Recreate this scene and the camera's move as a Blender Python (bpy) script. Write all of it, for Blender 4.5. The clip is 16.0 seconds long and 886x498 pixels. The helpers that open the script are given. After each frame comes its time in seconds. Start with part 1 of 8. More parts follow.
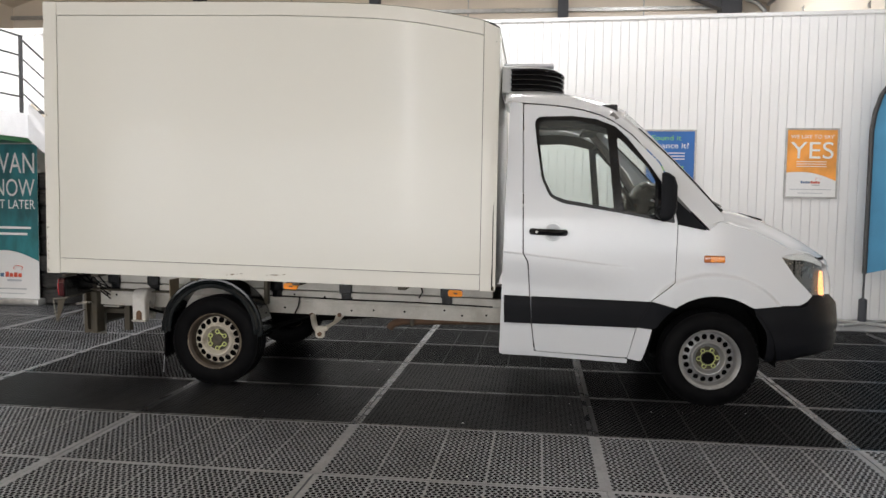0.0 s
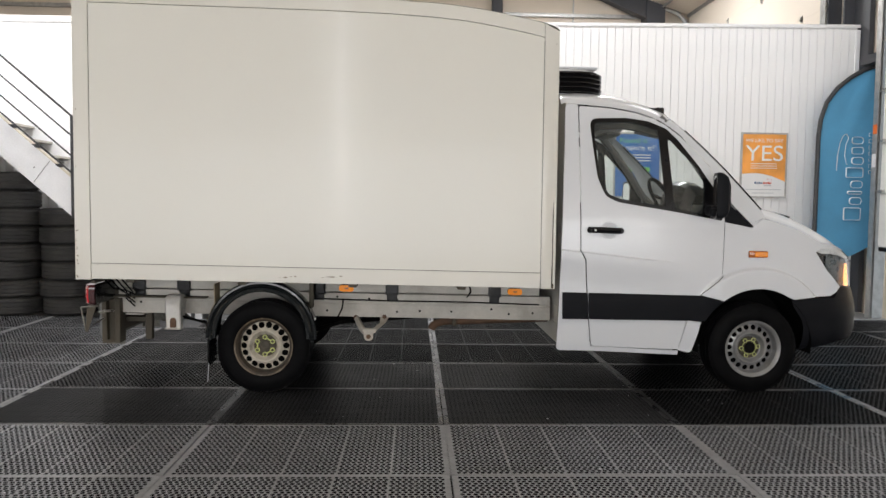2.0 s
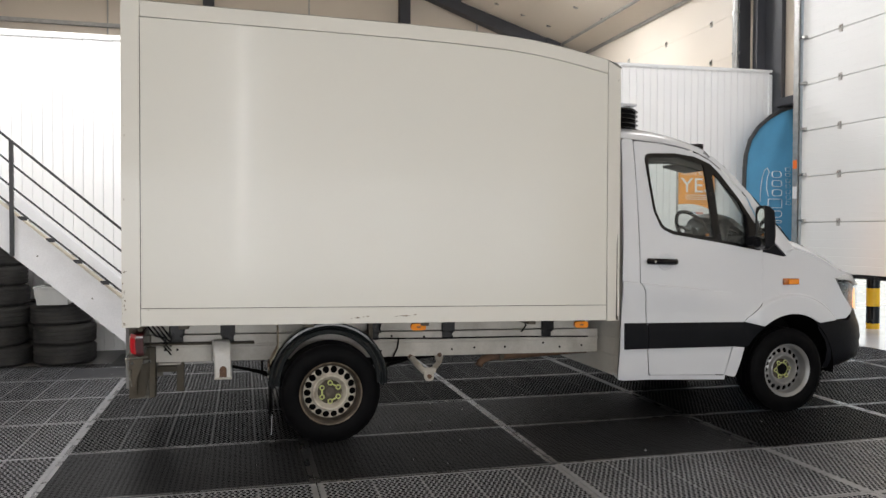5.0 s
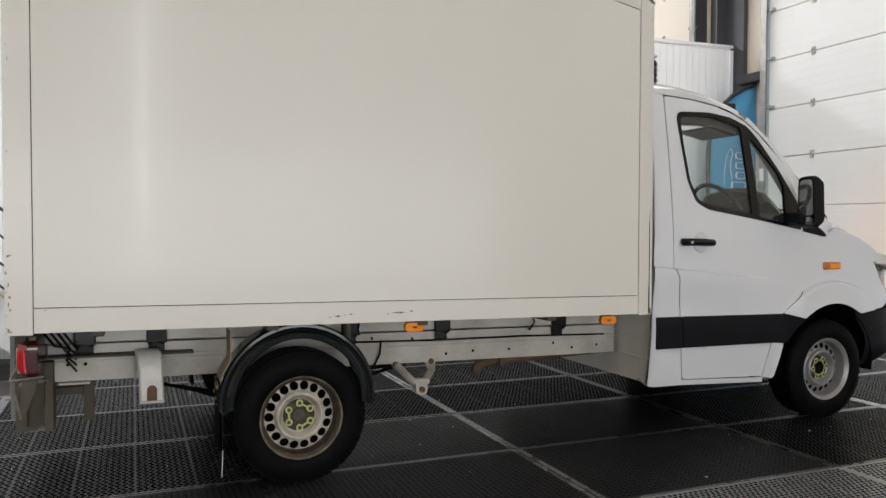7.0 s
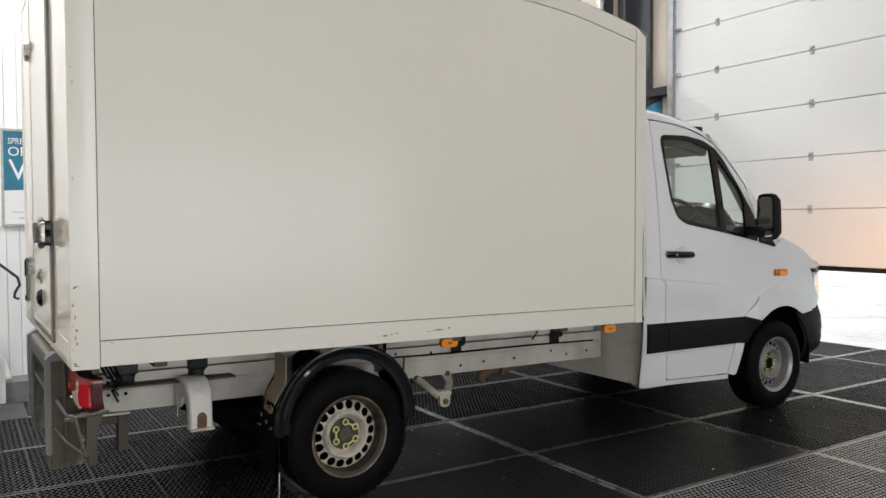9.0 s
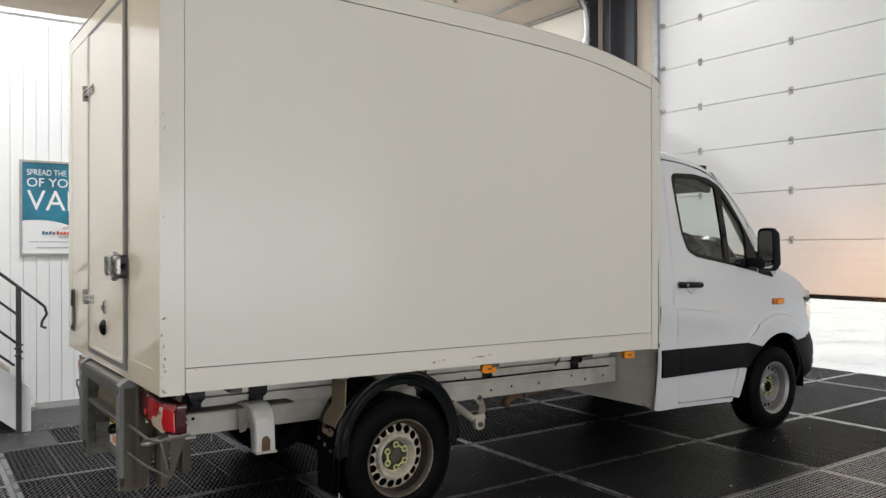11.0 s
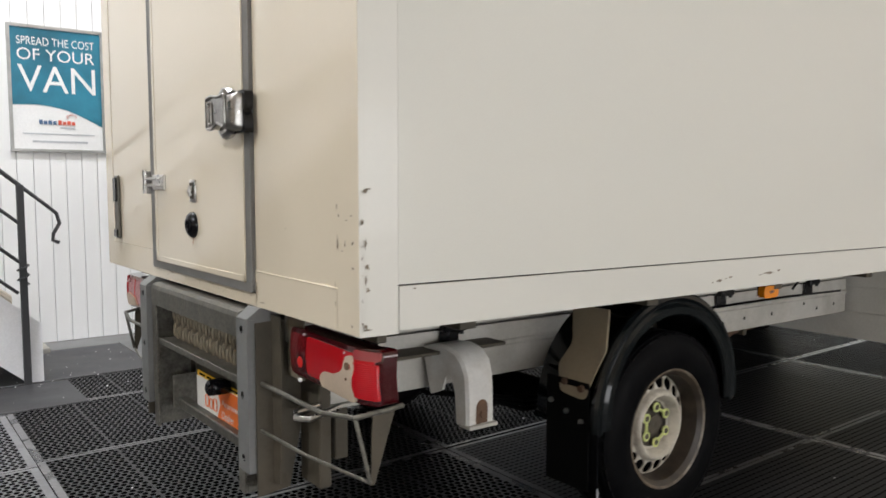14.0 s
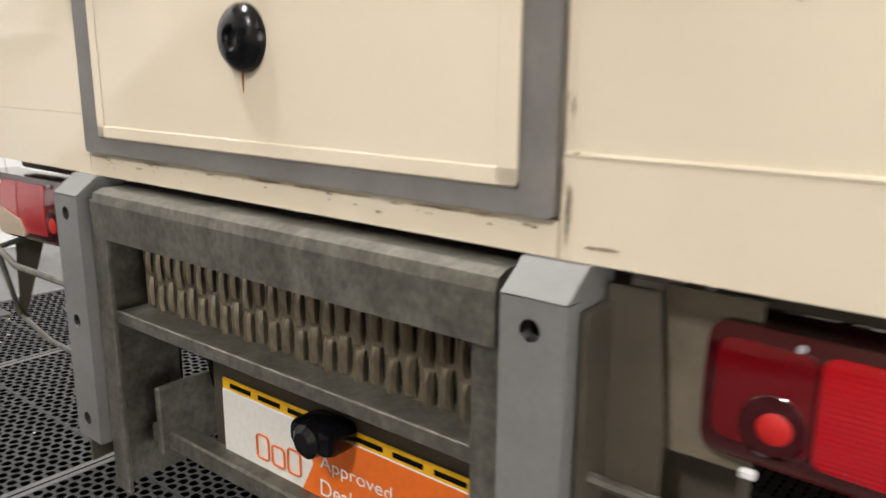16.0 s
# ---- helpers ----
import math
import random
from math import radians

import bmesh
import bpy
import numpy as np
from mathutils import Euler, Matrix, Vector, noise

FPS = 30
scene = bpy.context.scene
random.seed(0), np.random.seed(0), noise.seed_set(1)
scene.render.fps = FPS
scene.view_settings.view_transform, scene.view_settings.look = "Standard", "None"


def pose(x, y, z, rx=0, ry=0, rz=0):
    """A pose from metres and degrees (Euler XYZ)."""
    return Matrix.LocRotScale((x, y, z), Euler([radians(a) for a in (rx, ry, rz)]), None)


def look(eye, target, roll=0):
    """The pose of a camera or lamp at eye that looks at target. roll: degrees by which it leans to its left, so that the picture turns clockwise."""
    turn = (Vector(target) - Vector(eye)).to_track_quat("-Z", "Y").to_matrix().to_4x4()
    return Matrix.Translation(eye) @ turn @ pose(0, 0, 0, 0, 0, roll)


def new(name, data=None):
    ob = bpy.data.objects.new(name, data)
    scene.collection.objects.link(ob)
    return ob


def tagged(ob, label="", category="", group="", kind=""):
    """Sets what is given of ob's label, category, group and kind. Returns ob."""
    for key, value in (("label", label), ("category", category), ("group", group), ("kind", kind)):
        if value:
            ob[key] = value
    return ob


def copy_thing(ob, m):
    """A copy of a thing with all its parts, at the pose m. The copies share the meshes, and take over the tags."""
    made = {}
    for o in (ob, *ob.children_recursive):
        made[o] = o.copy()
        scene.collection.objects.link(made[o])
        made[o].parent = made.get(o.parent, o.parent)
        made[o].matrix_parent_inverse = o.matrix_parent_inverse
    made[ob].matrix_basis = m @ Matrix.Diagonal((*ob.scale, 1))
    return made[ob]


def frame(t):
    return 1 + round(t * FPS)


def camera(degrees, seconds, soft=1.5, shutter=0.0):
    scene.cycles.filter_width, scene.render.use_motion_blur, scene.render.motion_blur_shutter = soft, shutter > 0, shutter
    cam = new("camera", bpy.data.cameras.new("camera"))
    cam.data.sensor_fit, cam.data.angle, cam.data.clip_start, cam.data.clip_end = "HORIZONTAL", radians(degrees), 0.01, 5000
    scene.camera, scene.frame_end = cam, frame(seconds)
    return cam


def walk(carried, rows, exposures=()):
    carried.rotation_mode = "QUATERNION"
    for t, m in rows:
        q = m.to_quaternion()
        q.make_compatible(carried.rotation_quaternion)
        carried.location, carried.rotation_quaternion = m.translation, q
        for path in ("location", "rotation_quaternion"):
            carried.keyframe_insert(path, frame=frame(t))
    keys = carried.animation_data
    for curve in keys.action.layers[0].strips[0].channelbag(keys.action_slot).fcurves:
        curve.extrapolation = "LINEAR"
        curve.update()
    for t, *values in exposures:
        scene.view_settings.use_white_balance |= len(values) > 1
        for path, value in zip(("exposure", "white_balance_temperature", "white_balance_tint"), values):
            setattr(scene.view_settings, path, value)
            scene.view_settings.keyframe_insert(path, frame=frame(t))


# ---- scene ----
cam = camera(60.0, 16.0, shutter=0.32)
PATH = [
    (0, (2.45, -0.037, 1.44), (2.203, 1.943, 1.313), 0.9),
    (0.5, (2.136, -0.024, 1.432), (1.976, 1.965, 1.306), 0.8),
    (1, (1.786, -0.068, 1.414), (1.71, 1.927, 1.289), 0.8),
    (1.5, (1.442, -0.112, 1.4), (1.444, 1.885, 1.276), 0.8),
    (2, (1.113, -0.113, 1.408), (1.186, 1.883, 1.289), 0.7),
    (2.5, (0.769, -0.149, 1.422), (0.906, 1.843, 1.309), 0.7),
    (3, (0.469, -0.15, 1.441), (0.668, 1.838, 1.336), 0.6),
    (3.5, (0.133, -0.077, 1.441), (0.403, 1.903, 1.354), 0.6),
    (4, (-0.194, -0.02, 1.455), (0.156, 1.948, 1.386), 0.5),
    (4.5, (-0.422, 0.064, 1.469), (0.008, 2.017, 1.416), 0.4),
    (5, (-0.566, 0.279, 1.439), (-0.063, 2.214, 1.396), 0.2),
    (5.2, (-0.608, 0.4, 1.419), (-0.082, 2.329, 1.378), 0.2),
    (7.5, (-0.873, 1.911, 1.312), (-0.045, 3.731, 1.247), 0.1),
    (8, (-1.058, 2.072, 1.342), (-0.14, 3.847, 1.271), 0.1),
    (8.5, (-1.401, 2.075, 1.385), (-0.393, 3.8, 1.31), 0.2),
    (9, (-1.695, 1.901, 1.451), (-0.628, 3.591, 1.382), -0.2),
    (9.2, (-1.813, 1.863, 1.475), (-0.722, 3.537, 1.409), -0.1),
    (11.3, (-2.233, 1.927, 1.499), (-1.083, 3.563, 1.506), -0.1),
    (11.5, (-2.217, 2.049, 1.466), (-1.063, 3.682, 1.478), -0.1),
    (12, (-2.216, 2.365, 1.381), (-1.053, 3.992, 1.396), -0.1),
    (12.5, (-2.241, 2.701, 1.319), (-1.07, 4.323, 1.324), -0.1),
    (13, (-2.209, 3.112, 1.271), (-1.028, 4.726, 1.246), -0.0),
    (13.5, (-2.213, 3.493, 1.222), (-1.021, 5.097, 1.145), -0.1),
    (14, (-2.233, 3.881, 1.2), (-1.029, 5.469, 1.031), 0.1),
    (14.5, (-2.216, 4.313, 1.2), (-0.983, 5.86, 0.903), 0.2),
    (15, (-2.233, 4.743, 1.189), (-0.926, 6.21, 0.815), 0.3),
    (15.5, (-2.141, 5.18, 1.15), (-0.737, 6.546, 0.747), 0.5),
    (16, (-1.966, 5.628, 1.024), (-0.462, 6.862, 0.562), 0.4),
]
walk(cam, [(t, look(eye, target, roll)) for t, eye, target, roll in PATH],
     exposures=[(0.0, 0.12, 6530, 10), (3.0, 0.10, 6500, 10), (4.3, 0.07, 6490, 10), (5.2, -0.04, 6480, 9.8), (7.5, -0.02, 6400, 9), (9.0, -0.04, 6380, 8.5), (12.5, -0.20, 6370, 8.5), (13.5, 0.01, 6380, 9), (14.5, 0.30, 6430, 10), (15.5, 0.56, 6620, 10.5), (16.0, 0.68, 6780, 11)])

# ---------------------------------------------------------------- world and light
world = bpy.data.worlds.new("world")
scene.world = world
world.use_nodes = True
wt = world.node_tree
sky = wt.nodes.new("ShaderNodeTexSky")
sky.sky_type, sky.sun_disc, sky.sun_elevation, sky.sun_rotation = "NISHITA", False, radians(35), radians(60)
wt.nodes["Background"].inputs[1].default_value = 0.15
wt.links.new(sky.outputs[0], wt.nodes["Background"].inputs[0])


def sun_lamp():
    data = bpy.data.lights.new("sun", "SUN")
    data.energy, data.angle, data.color = 2.8, radians(12), (1.0, 0.97, 0.92)
    ob = new("sun", data)
    ob.matrix_basis = look((20, 4, 14), (8, 8, 0))


def area_lamp(x, y, z, watts, sx=1.3, sy=0.35, colour=(0.98, 0.985, 1.0), tilt=None):
    data = bpy.data.lights.new("area_lamp", "AREA")
    data.shape, data.size, data.size_y, data.energy, data.color = "RECTANGLE", sx, sy, watts, colour
    ob = new("area_lamp_light", data)
    ob.matrix_basis = look((x, y, z), tilt or (x, y + 0.001, 0))


def headlamp_beam(x, y, z):
    data = bpy.data.lights.new("indicator_beam", "SPOT")
    data.energy, data.spot_size, data.spot_blend, data.color, data.shadow_soft_size = 60, radians(80), 0.9, (1.0, 0.45, 0.14), 0.03
    ob = new("indicator_beam", data)
    ob.matrix_basis = look((x, y, z), (x + 2.0, y - 0.1, z - 0.05))


sun_lamp()
headlamp_beam(4.66, 5.95, 0.95)
headlamp_beam(4.66, 7.15, 0.95)
LAMPS = [(-3.2, 0.6, 6.05, 26), (1.6, 0.6, 6.05, 12), (6.0, 0.6, 6.05, 40), (-2.2, 8.3, 6.05, 228), (1.6, 8.6, 6.05, 134), (5.4, 8.1, 6.05, 52), (-1.0, 13.6, 6.05, 165),
         (4.5, 13.6, 6.05, 215), (-6.8, 5.2, 6.05, 310)]
for lx, ly, lz, power in LAMPS:
    area_lamp(lx, ly, lz, power)
# broad fill panels added along the unseen rear wall, one upright tube and two small floods
FILL_PANELS = [(-6.0, 150), (-2.0, 185), (2.0, 190), (6.0, 150)]
for lx, power in FILL_PANELS:
    area_lamp(lx * 0.98, -6.83, 1.45, power, 3.9, 2.5, tilt=(lx * 0.98, 5.0, 1.45))
# the tall third entry is added to draw the upright streak on the box side
FLOODS = [(-6.85, 2.95, 9, 0.26, 0.14), (-6.35, 2.95, 9, 0.26, 0.14), (-0.35, 3.3, 60, 0.14, 5.4)]
for lx, lz, power, wide, high in FLOODS:
    area_lamp(lx, -6.74, lz, power, wide, high, tilt=(lx, 5.0, lz - 0.01))

# ---------------------------------------------------------------- materials


def nodes_of(name):
    m = bpy.data.materials.new(name)
    m.use_nodes = True
    t = m.node_tree
    return m, t, t.nodes["Principled BSDF"]


def mat(name, colour, rough=0.5, metal=0.0, var=0.08, scale=6.0, fine=0.04, fine_scale=90.0, bump=0.0, bump_scale=60.0,
        dirt=None, dirt_amount=0.0, dirt_scale=3.0, coat=0.0, rough_var=0.08, stretch=(1, 1, 1), spec=0.5, brushed=0.0):
    """Painted, plastic, rubber or metal surface: two scales of tone, a dirt layer with its own shape, gloss variation, bump."""
    m, t, p = nodes_of(name)
    n, l = t.nodes, t.links
    co = n.new("ShaderNodeTexCoord")
    mp = n.new("ShaderNodeMapping")
    mp.inputs["Scale"].default_value = stretch
    l.new(co.outputs["Object"], mp.inputs[0])
    big = n.new("ShaderNodeTexNoise")
    big.inputs["Scale"].default_value, big.inputs["Detail"].default_value = scale, 5 if var > 0.03 else 0
    small = n.new("ShaderNodeTexNoise")
    small.inputs["Scale"].default_value, small.inputs["Detail"].default_value = fine_scale, 3
    l.new(mp.outputs[0], big.inputs[0]), l.new(mp.outputs[0], small.inputs[0])

    def tone(src, amount, prev):
        r = n.new("ShaderNodeMapRange")
        r.interpolation_type = "SMOOTHSTEP"
        r.inputs[1].default_value, r.inputs[2].default_value = 0.25, 0.75
        r.inputs[3].default_value, r.inputs[4].default_value = 1 - amount, 1 + amount
        l.new(src, r.inputs[0])
        mul = n.new("ShaderNodeMix")
        mul.data_type, mul.blend_type = "RGBA", "MULTIPLY"
        mul.inputs[0].default_value = 1
        if isinstance(prev, tuple):
            mul.inputs[6].default_value = (*prev, 1)
        else:
            l.new(prev, mul.inputs[6])
        l.new(r.outputs[0], mul.inputs[7])
        return mul.outputs[2]
    c = tone(big.outputs[0], var, tuple(colour))
    c = tone(small.outputs[0], fine, c)
    if dirt:
        dn = n.new("ShaderNodeTexNoise")
        dn.inputs["Scale"].default_value, dn.inputs["Detail"].default_value, dn.inputs["Roughness"].default_value = dirt_scale, 8, 0.65
        l.new(mp.outputs[0], dn.inputs[0])
        r = n.new("ShaderNodeMapRange")
        r.inputs[1].default_value, r.inputs[2].default_value, r.inputs[4].default_value = 0.45, 0.75, dirt_amount
        l.new(dn.outputs[0], r.inputs[0])
        mx = n.new("ShaderNodeMix")
        mx.data_type = "RGBA"
        l.new(r.outputs[0], mx.inputs[0]), l.new(c, mx.inputs[6])
        mx.inputs[7].default_value = (*dirt, 1)
        c = mx.outputs[2]
    l.new(c, p.inputs["Base Color"])
    r = n.new("ShaderNodeMapRange")
    r.interpolation_type = "SMOOTHSTEP"
    r.inputs[1].default_value, r.inputs[2].default_value = 0.2, 0.8
    r.inputs[3].default_value, r.inputs[4].default_value = max(0.02, rough - rough_var), min(1, rough + rough_var)
    l.new(big.outputs[0], r.inputs[0]), l.new(r.outputs[0], p.inputs["Roughness"])
    p.inputs["Metallic"].default_value = metal
    p.inputs["Coat Weight"].default_value = coat
    p.inputs["Coat Roughness"].default_value = 0.06
    p.inputs["Specular IOR Level"].default_value = spec
    if brushed:
        tg = n.new("ShaderNodeTangent")
        tg.direction_type, tg.axis = "RADIAL", "Z"
        p.inputs["Anisotropic"].default_value, p.inputs["Anisotropic Rotation"].default_value = brushed, 0.25
        l.new(tg.outputs[0], p.inputs["Tangent"])
    if bump:
        bn = n.new("ShaderNodeTexNoise")
        bn.inputs["Scale"].default_value, bn.inputs["Detail"].default_value = bump_scale, 4
        l.new(mp.outputs[0], bn.inputs[0])
        b = n.new("ShaderNodeBump")
        b.inputs["Strength"].default_value, b.inputs["Distance"].default_value = bump, 0.004
        l.new(bn.outputs[0], b.inputs["Height"]), l.new(b.outputs[0], p.inputs["Normal"])
    return m


def glass_mat(name, tint=(0.86, 0.9, 0.88), rough=0.01, film=0.0):
    m, t, p = nodes_of(name)
    n, l = t.nodes, t.links
    tr, gl, lw, mx = n.new("ShaderNodeBsdfTransparent"), n.new("ShaderNodeBsdfGlossy"), n.new("ShaderNodeLayerWeight"), n.new("ShaderNodeMixShader")
    pw, ad = n.new("ShaderNodeMath"), n.new("ShaderNodeMath")
    pw.operation, ad.operation = "POWER", "MULTIPLY_ADD"
    pw.inputs[1].default_value, ad.inputs[1].default_value, ad.inputs[2].default_value = 4.5, 0.8, 0.03
    tr.inputs[0].default_value = (*tint, 1)
    gl.inputs["Roughness"].default_value = rough
    l.new(lw.outputs["Facing"], pw.inputs[0]), l.new(pw.outputs[0], ad.inputs[0]), l.new(ad.outputs[0], mx.inputs[0])
    clear = tr.outputs[0]
    if film:            # dried rain and condensation on the pane, thicker in patches
        df, no, ra, mf = n.new("ShaderNodeBsdfDiffuse"), n.new("ShaderNodeTexNoise"), n.new("ShaderNodeMapRange"), n.new("ShaderNodeMixShader")
        co = n.new("ShaderNodeTexCoord")
        df.inputs[0].default_value = (0.62, 0.68, 0.65, 1)
        no.inputs["Scale"].default_value, no.inputs["Detail"].default_value = 3.5, 6
        ra.inputs[1].default_value, ra.inputs[2].default_value = 0.3, 0.75
        ra.inputs[3].default_value, ra.inputs[4].default_value = film * 0.6, film * 1.4
        l.new(co.outputs["Object"], no.inputs[0]), l.new(no.outputs[0], ra.inputs[0]), l.new(ra.outputs[0], mf.inputs[0])
        l.new(tr.outputs[0], mf.inputs[1]), l.new(df.outputs[0], mf.inputs[2])
        clear = mf.outputs[0]
    l.new(clear, mx.inputs[1]), l.new(gl.outputs[0], mx.inputs[2])
    l.new(mx.outputs[0], n["Material Output"].inputs[0])
    return m


def glow_mat(name, colour, strength):
    m, t, p = nodes_of(name)
    p.inputs["Base Color"].default_value = (*colour, 1)
    p.inputs["Emission Color"].default_value = (*colour, 1)
    p.inputs["Emission Strength"].default_value = strength
    return m


def lens_mat(name, colour, rib=0.0, ribs_along="z", rough=0.12):
    """Coloured lamp plastic with fine moulded ribs."""
    m, t, p = nodes_of(name)
    n, l = t.nodes, t.links
    p.inputs["Base Color"].default_value = (*colour, 1)
    p.inputs["Roughness"].default_value = rough
    p.inputs["Coat Weight"].default_value = 0.6
    p.inputs["Subsurface Weight"].default_value = 0.0
    if rib:
        co, w, b = n.new("ShaderNodeTexCoord"), n.new("ShaderNodeTexWave"), n.new("ShaderNodeBump")
        w.bands_direction = ribs_along.upper()
        w.inputs["Scale"].default_value, w.inputs["Distortion"].default_value = rib, 0
        b.inputs["Strength"].default_value, b.inputs["Distance"].default_value = 0.25, 0.002
        l.new(co.outputs["Object"], w.inputs[0]), l.new(w.outputs[0], b.inputs["Height"]), l.new(b.outputs[0], p.inputs["Normal"])
    return m


BOX_WHITE = mat("aged_cream_gelcoat", (0.665, 0.657, 0.602), 0.27, var=0.0, scale=0.5, fine=0.014, fine_scale=220, coat=0.12, rough_var=0.0, brushed=0.85)
BOX_TRIM = mat("cream_trim_paint", (0.655, 0.642, 0.588), 0.36, var=0.012, scale=1.2, fine=0.006, dirt=(0.52, 0.48, 0.40), dirt_amount=0.05, dirt_scale=2.5, coat=0.2)
REAR_WHITE = mat("yellowed_rear_gelcoat", (0.69, 0.62, 0.49), 0.10, var=0.006, scale=0.7, fine=0.005, rough_var=0.03, dirt=(0.60, 0.51, 0.37), dirt_amount=0.07, dirt_scale=1.1)
CAB_WHITE = mat("white_car_paint", (0.63, 0.65, 0.68), 0.24, var=0.012, scale=1.6, fine=0.006, coat=0.45, rough_var=0.02, dirt=(0.52, 0.51, 0.48), dirt_amount=0.06, dirt_scale=2.2)
CAB_BACK = mat("grimy_white_cab_back", (0.70, 0.68, 0.63), 0.45, var=0.05, scale=3, dirt=(0.42, 0.37, 0.29), dirt_amount=0.45, dirt_scale=2.6, bump=0.05)
BLACK_PLASTIC = mat("black_grained_plastic", (0.0085, 0.009, 0.011), 0.48, var=0.1, bump=0.2, bump_scale=300, spec=0.08)
GLOSS_BLACK = mat("gloss_black_plastic", (0.004, 0.004, 0.005), 0.22, var=0.1, coat=0.08, spec=0.28)
GUARD_BLACK = mat("wet_gloss_black_plastic", (0.005, 0.0065, 0.007), 0.10, var=0.2, scale=8, rough_var=0.05, spec=0.34)
RUBBER = mat("tyre_rubber", (0.004, 0.004, 0.0045), 0.5, var=0.2, scale=9, dirt=(0.011, 0.0105, 0.010), dirt_amount=0.35, dirt_scale=8, bump=0.25, bump_scale=90, spec=0.035)
OLD_TYRE = mat("used_tyre_rubber", (0.030, 0.029, 0.029), 0.75, var=0.25, scale=5, dirt=(0.08, 0.075, 0.065), dirt_amount=0.45, dirt_scale=5)
SEAL = mat("grey_door_seal", (0.17, 0.165, 0.155), 0.55, var=0.15, scale=9, dirt=(0.09, 0.08, 0.07), dirt_amount=0.4)
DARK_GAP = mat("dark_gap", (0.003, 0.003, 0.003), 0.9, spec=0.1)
FRAME_PAINT = mat("chassis_grey_paint", (0.47, 0.45, 0.405), 0.5, var=0.1, scale=4, dirt=(0.19, 0.16, 0.12), dirt_amount=0.58, dirt_scale=3.2, bump=0.08)
GALV = mat("galvanised_steel", (0.135, 0.128, 0.108), 0.46, metal=0.5, var=0.3, scale=26, fine=0.22, fine_scale=90, dirt=(0.24, 0.235, 0.215), dirt_amount=0.35, dirt_scale=22, bump=0.12, bump_scale=60)
POST_GREY = mat("grey_rubber_buffer", (0.165, 0.168, 0.166), 0.55, var=0.1, scale=6, dirt=(0.10, 0.095, 0.085), dirt_amount=0.4, dirt_scale=7, bump=0.12)
GRIP_METAL = mat("worn_grip_steel", (0.25, 0.215, 0.155), 0.40, metal=0.6, var=0.3, scale=18, fine=0.15, fine_scale=70, dirt=(0.09, 0.07, 0.045), dirt_amount=0.7, dirt_scale=12)
STEEL = mat("satin_steel", (0.5, 0.49, 0.47), 0.3, metal=1.0, var=0.12, scale=25, fine=0.08)
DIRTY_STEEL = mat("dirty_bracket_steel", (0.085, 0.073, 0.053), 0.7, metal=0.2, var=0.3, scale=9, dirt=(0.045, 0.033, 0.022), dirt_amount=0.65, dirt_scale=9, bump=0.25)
WEB_STEEL = mat("stained_beige_steel", (0.17, 0.145, 0.105), 0.65, var=0.2, scale=9, dirt=(0.06, 0.045, 0.028), dirt_amount=0.6, dirt_scale=10, bump=0.2)
RUST_RUN = mat("fresh_rust_run", (0.30, 0.10, 0.025), 0.8, var=0.2, scale=40)
RUST = mat("rusty_exhaust", (0.13, 0.075, 0.045), 0.8, metal=0.2, var=0.35, scale=11, dirt=(0.05, 0.035, 0.03), dirt_amount=0.6, dirt_scale=14, bump=0.4)
RIM_EDGE = mat("worn_rim_edge", (0.10, 0.075, 0.05), 0.5, var=0.4, scale=9, dirt=(0.38, 0.33, 0.26), dirt_amount=0.55, dirt_scale=16)
LATCH = mat("worn_chrome", (0.33, 0.32, 0.305), 0.31, metal=1.0, var=0.25, scale=18, fine=0.12, dirt=(0.12, 0.11, 0.10), dirt_amount=0.5, dirt_scale=14)
RIM_CREAM = mat("dirty_cream_wheel_paint", (0.54, 0.50, 0.42), 0.42, var=0.14, scale=9, dirt=(0.09, 0.06, 0.035), dirt_amount=0.75, dirt_scale=11, bump=0.12)
RIM_BROWN = mat("rust_stained_rim", (0.032, 0.023, 0.016), 0.5, var=0.3, scale=9, dirt=(0.12, 0.09, 0.06), dirt_amount=0.3, dirt_scale=14, bump=0.15)
RIM_SILVER = mat("silver_wheel_paint", (0.27, 0.27, 0.272), 0.36, metal=0.35, var=0.1, scale=9, dirt=(0.11, 0.095, 0.07), dirt_amount=0.5, dirt_scale=9)
HUB_DARK = mat("greasy_hub", (0.07, 0.06, 0.045), 0.65, metal=0.3, var=0.3, scale=20, dirt=(0.2, 0.17, 0.12), dirt_amount=0.4, dirt_scale=16)
LIME = mat("lime_plastic", (0.50, 0.55, 0.20), 0.45, var=0.15, scale=30)
AMBER = lens_mat("amber_lens", (0.85, 0.27, 0.01), 60, "x")
RED_LENS = lens_mat("red_lens", (0.44, 0.004, 0.010), 60, "z")
PINK_LENS = lens_mat("faded_pink_lens", (0.30, 0.045, 0.05), 0)
RED_SMOOTH = lens_mat("smooth_red_lens", (0.44, 0.004, 0.009), 0)
RED_SHELL = lens_mat("red_lamp_shell", (0.045, 0.001, 0.003), 0)
RED_CELL = lens_mat("red_bulb_cell", (0.13, 0.002, 0.005), 0)
BARE_LAMP = mat("broken_lamp_plastic", (0.53, 0.43, 0.33), 0.5, var=0.08, dirt=(0.3, 0.2, 0.12), dirt_amount=0.3)
LAMP_GLOW = glow_mat("lit_bulb_amber", (1.0, 0.45, 0.17), 1.6)
HEADLAMP_DARK = mat("headlamp_reflector", (0.15, 0.148, 0.145), 0.3, metal=0.8, var=0.1, scale=20)
RED_GLOW = glow_mat("lit_tail_bulb", (0.45, 0.012, 0.01), 0.09)
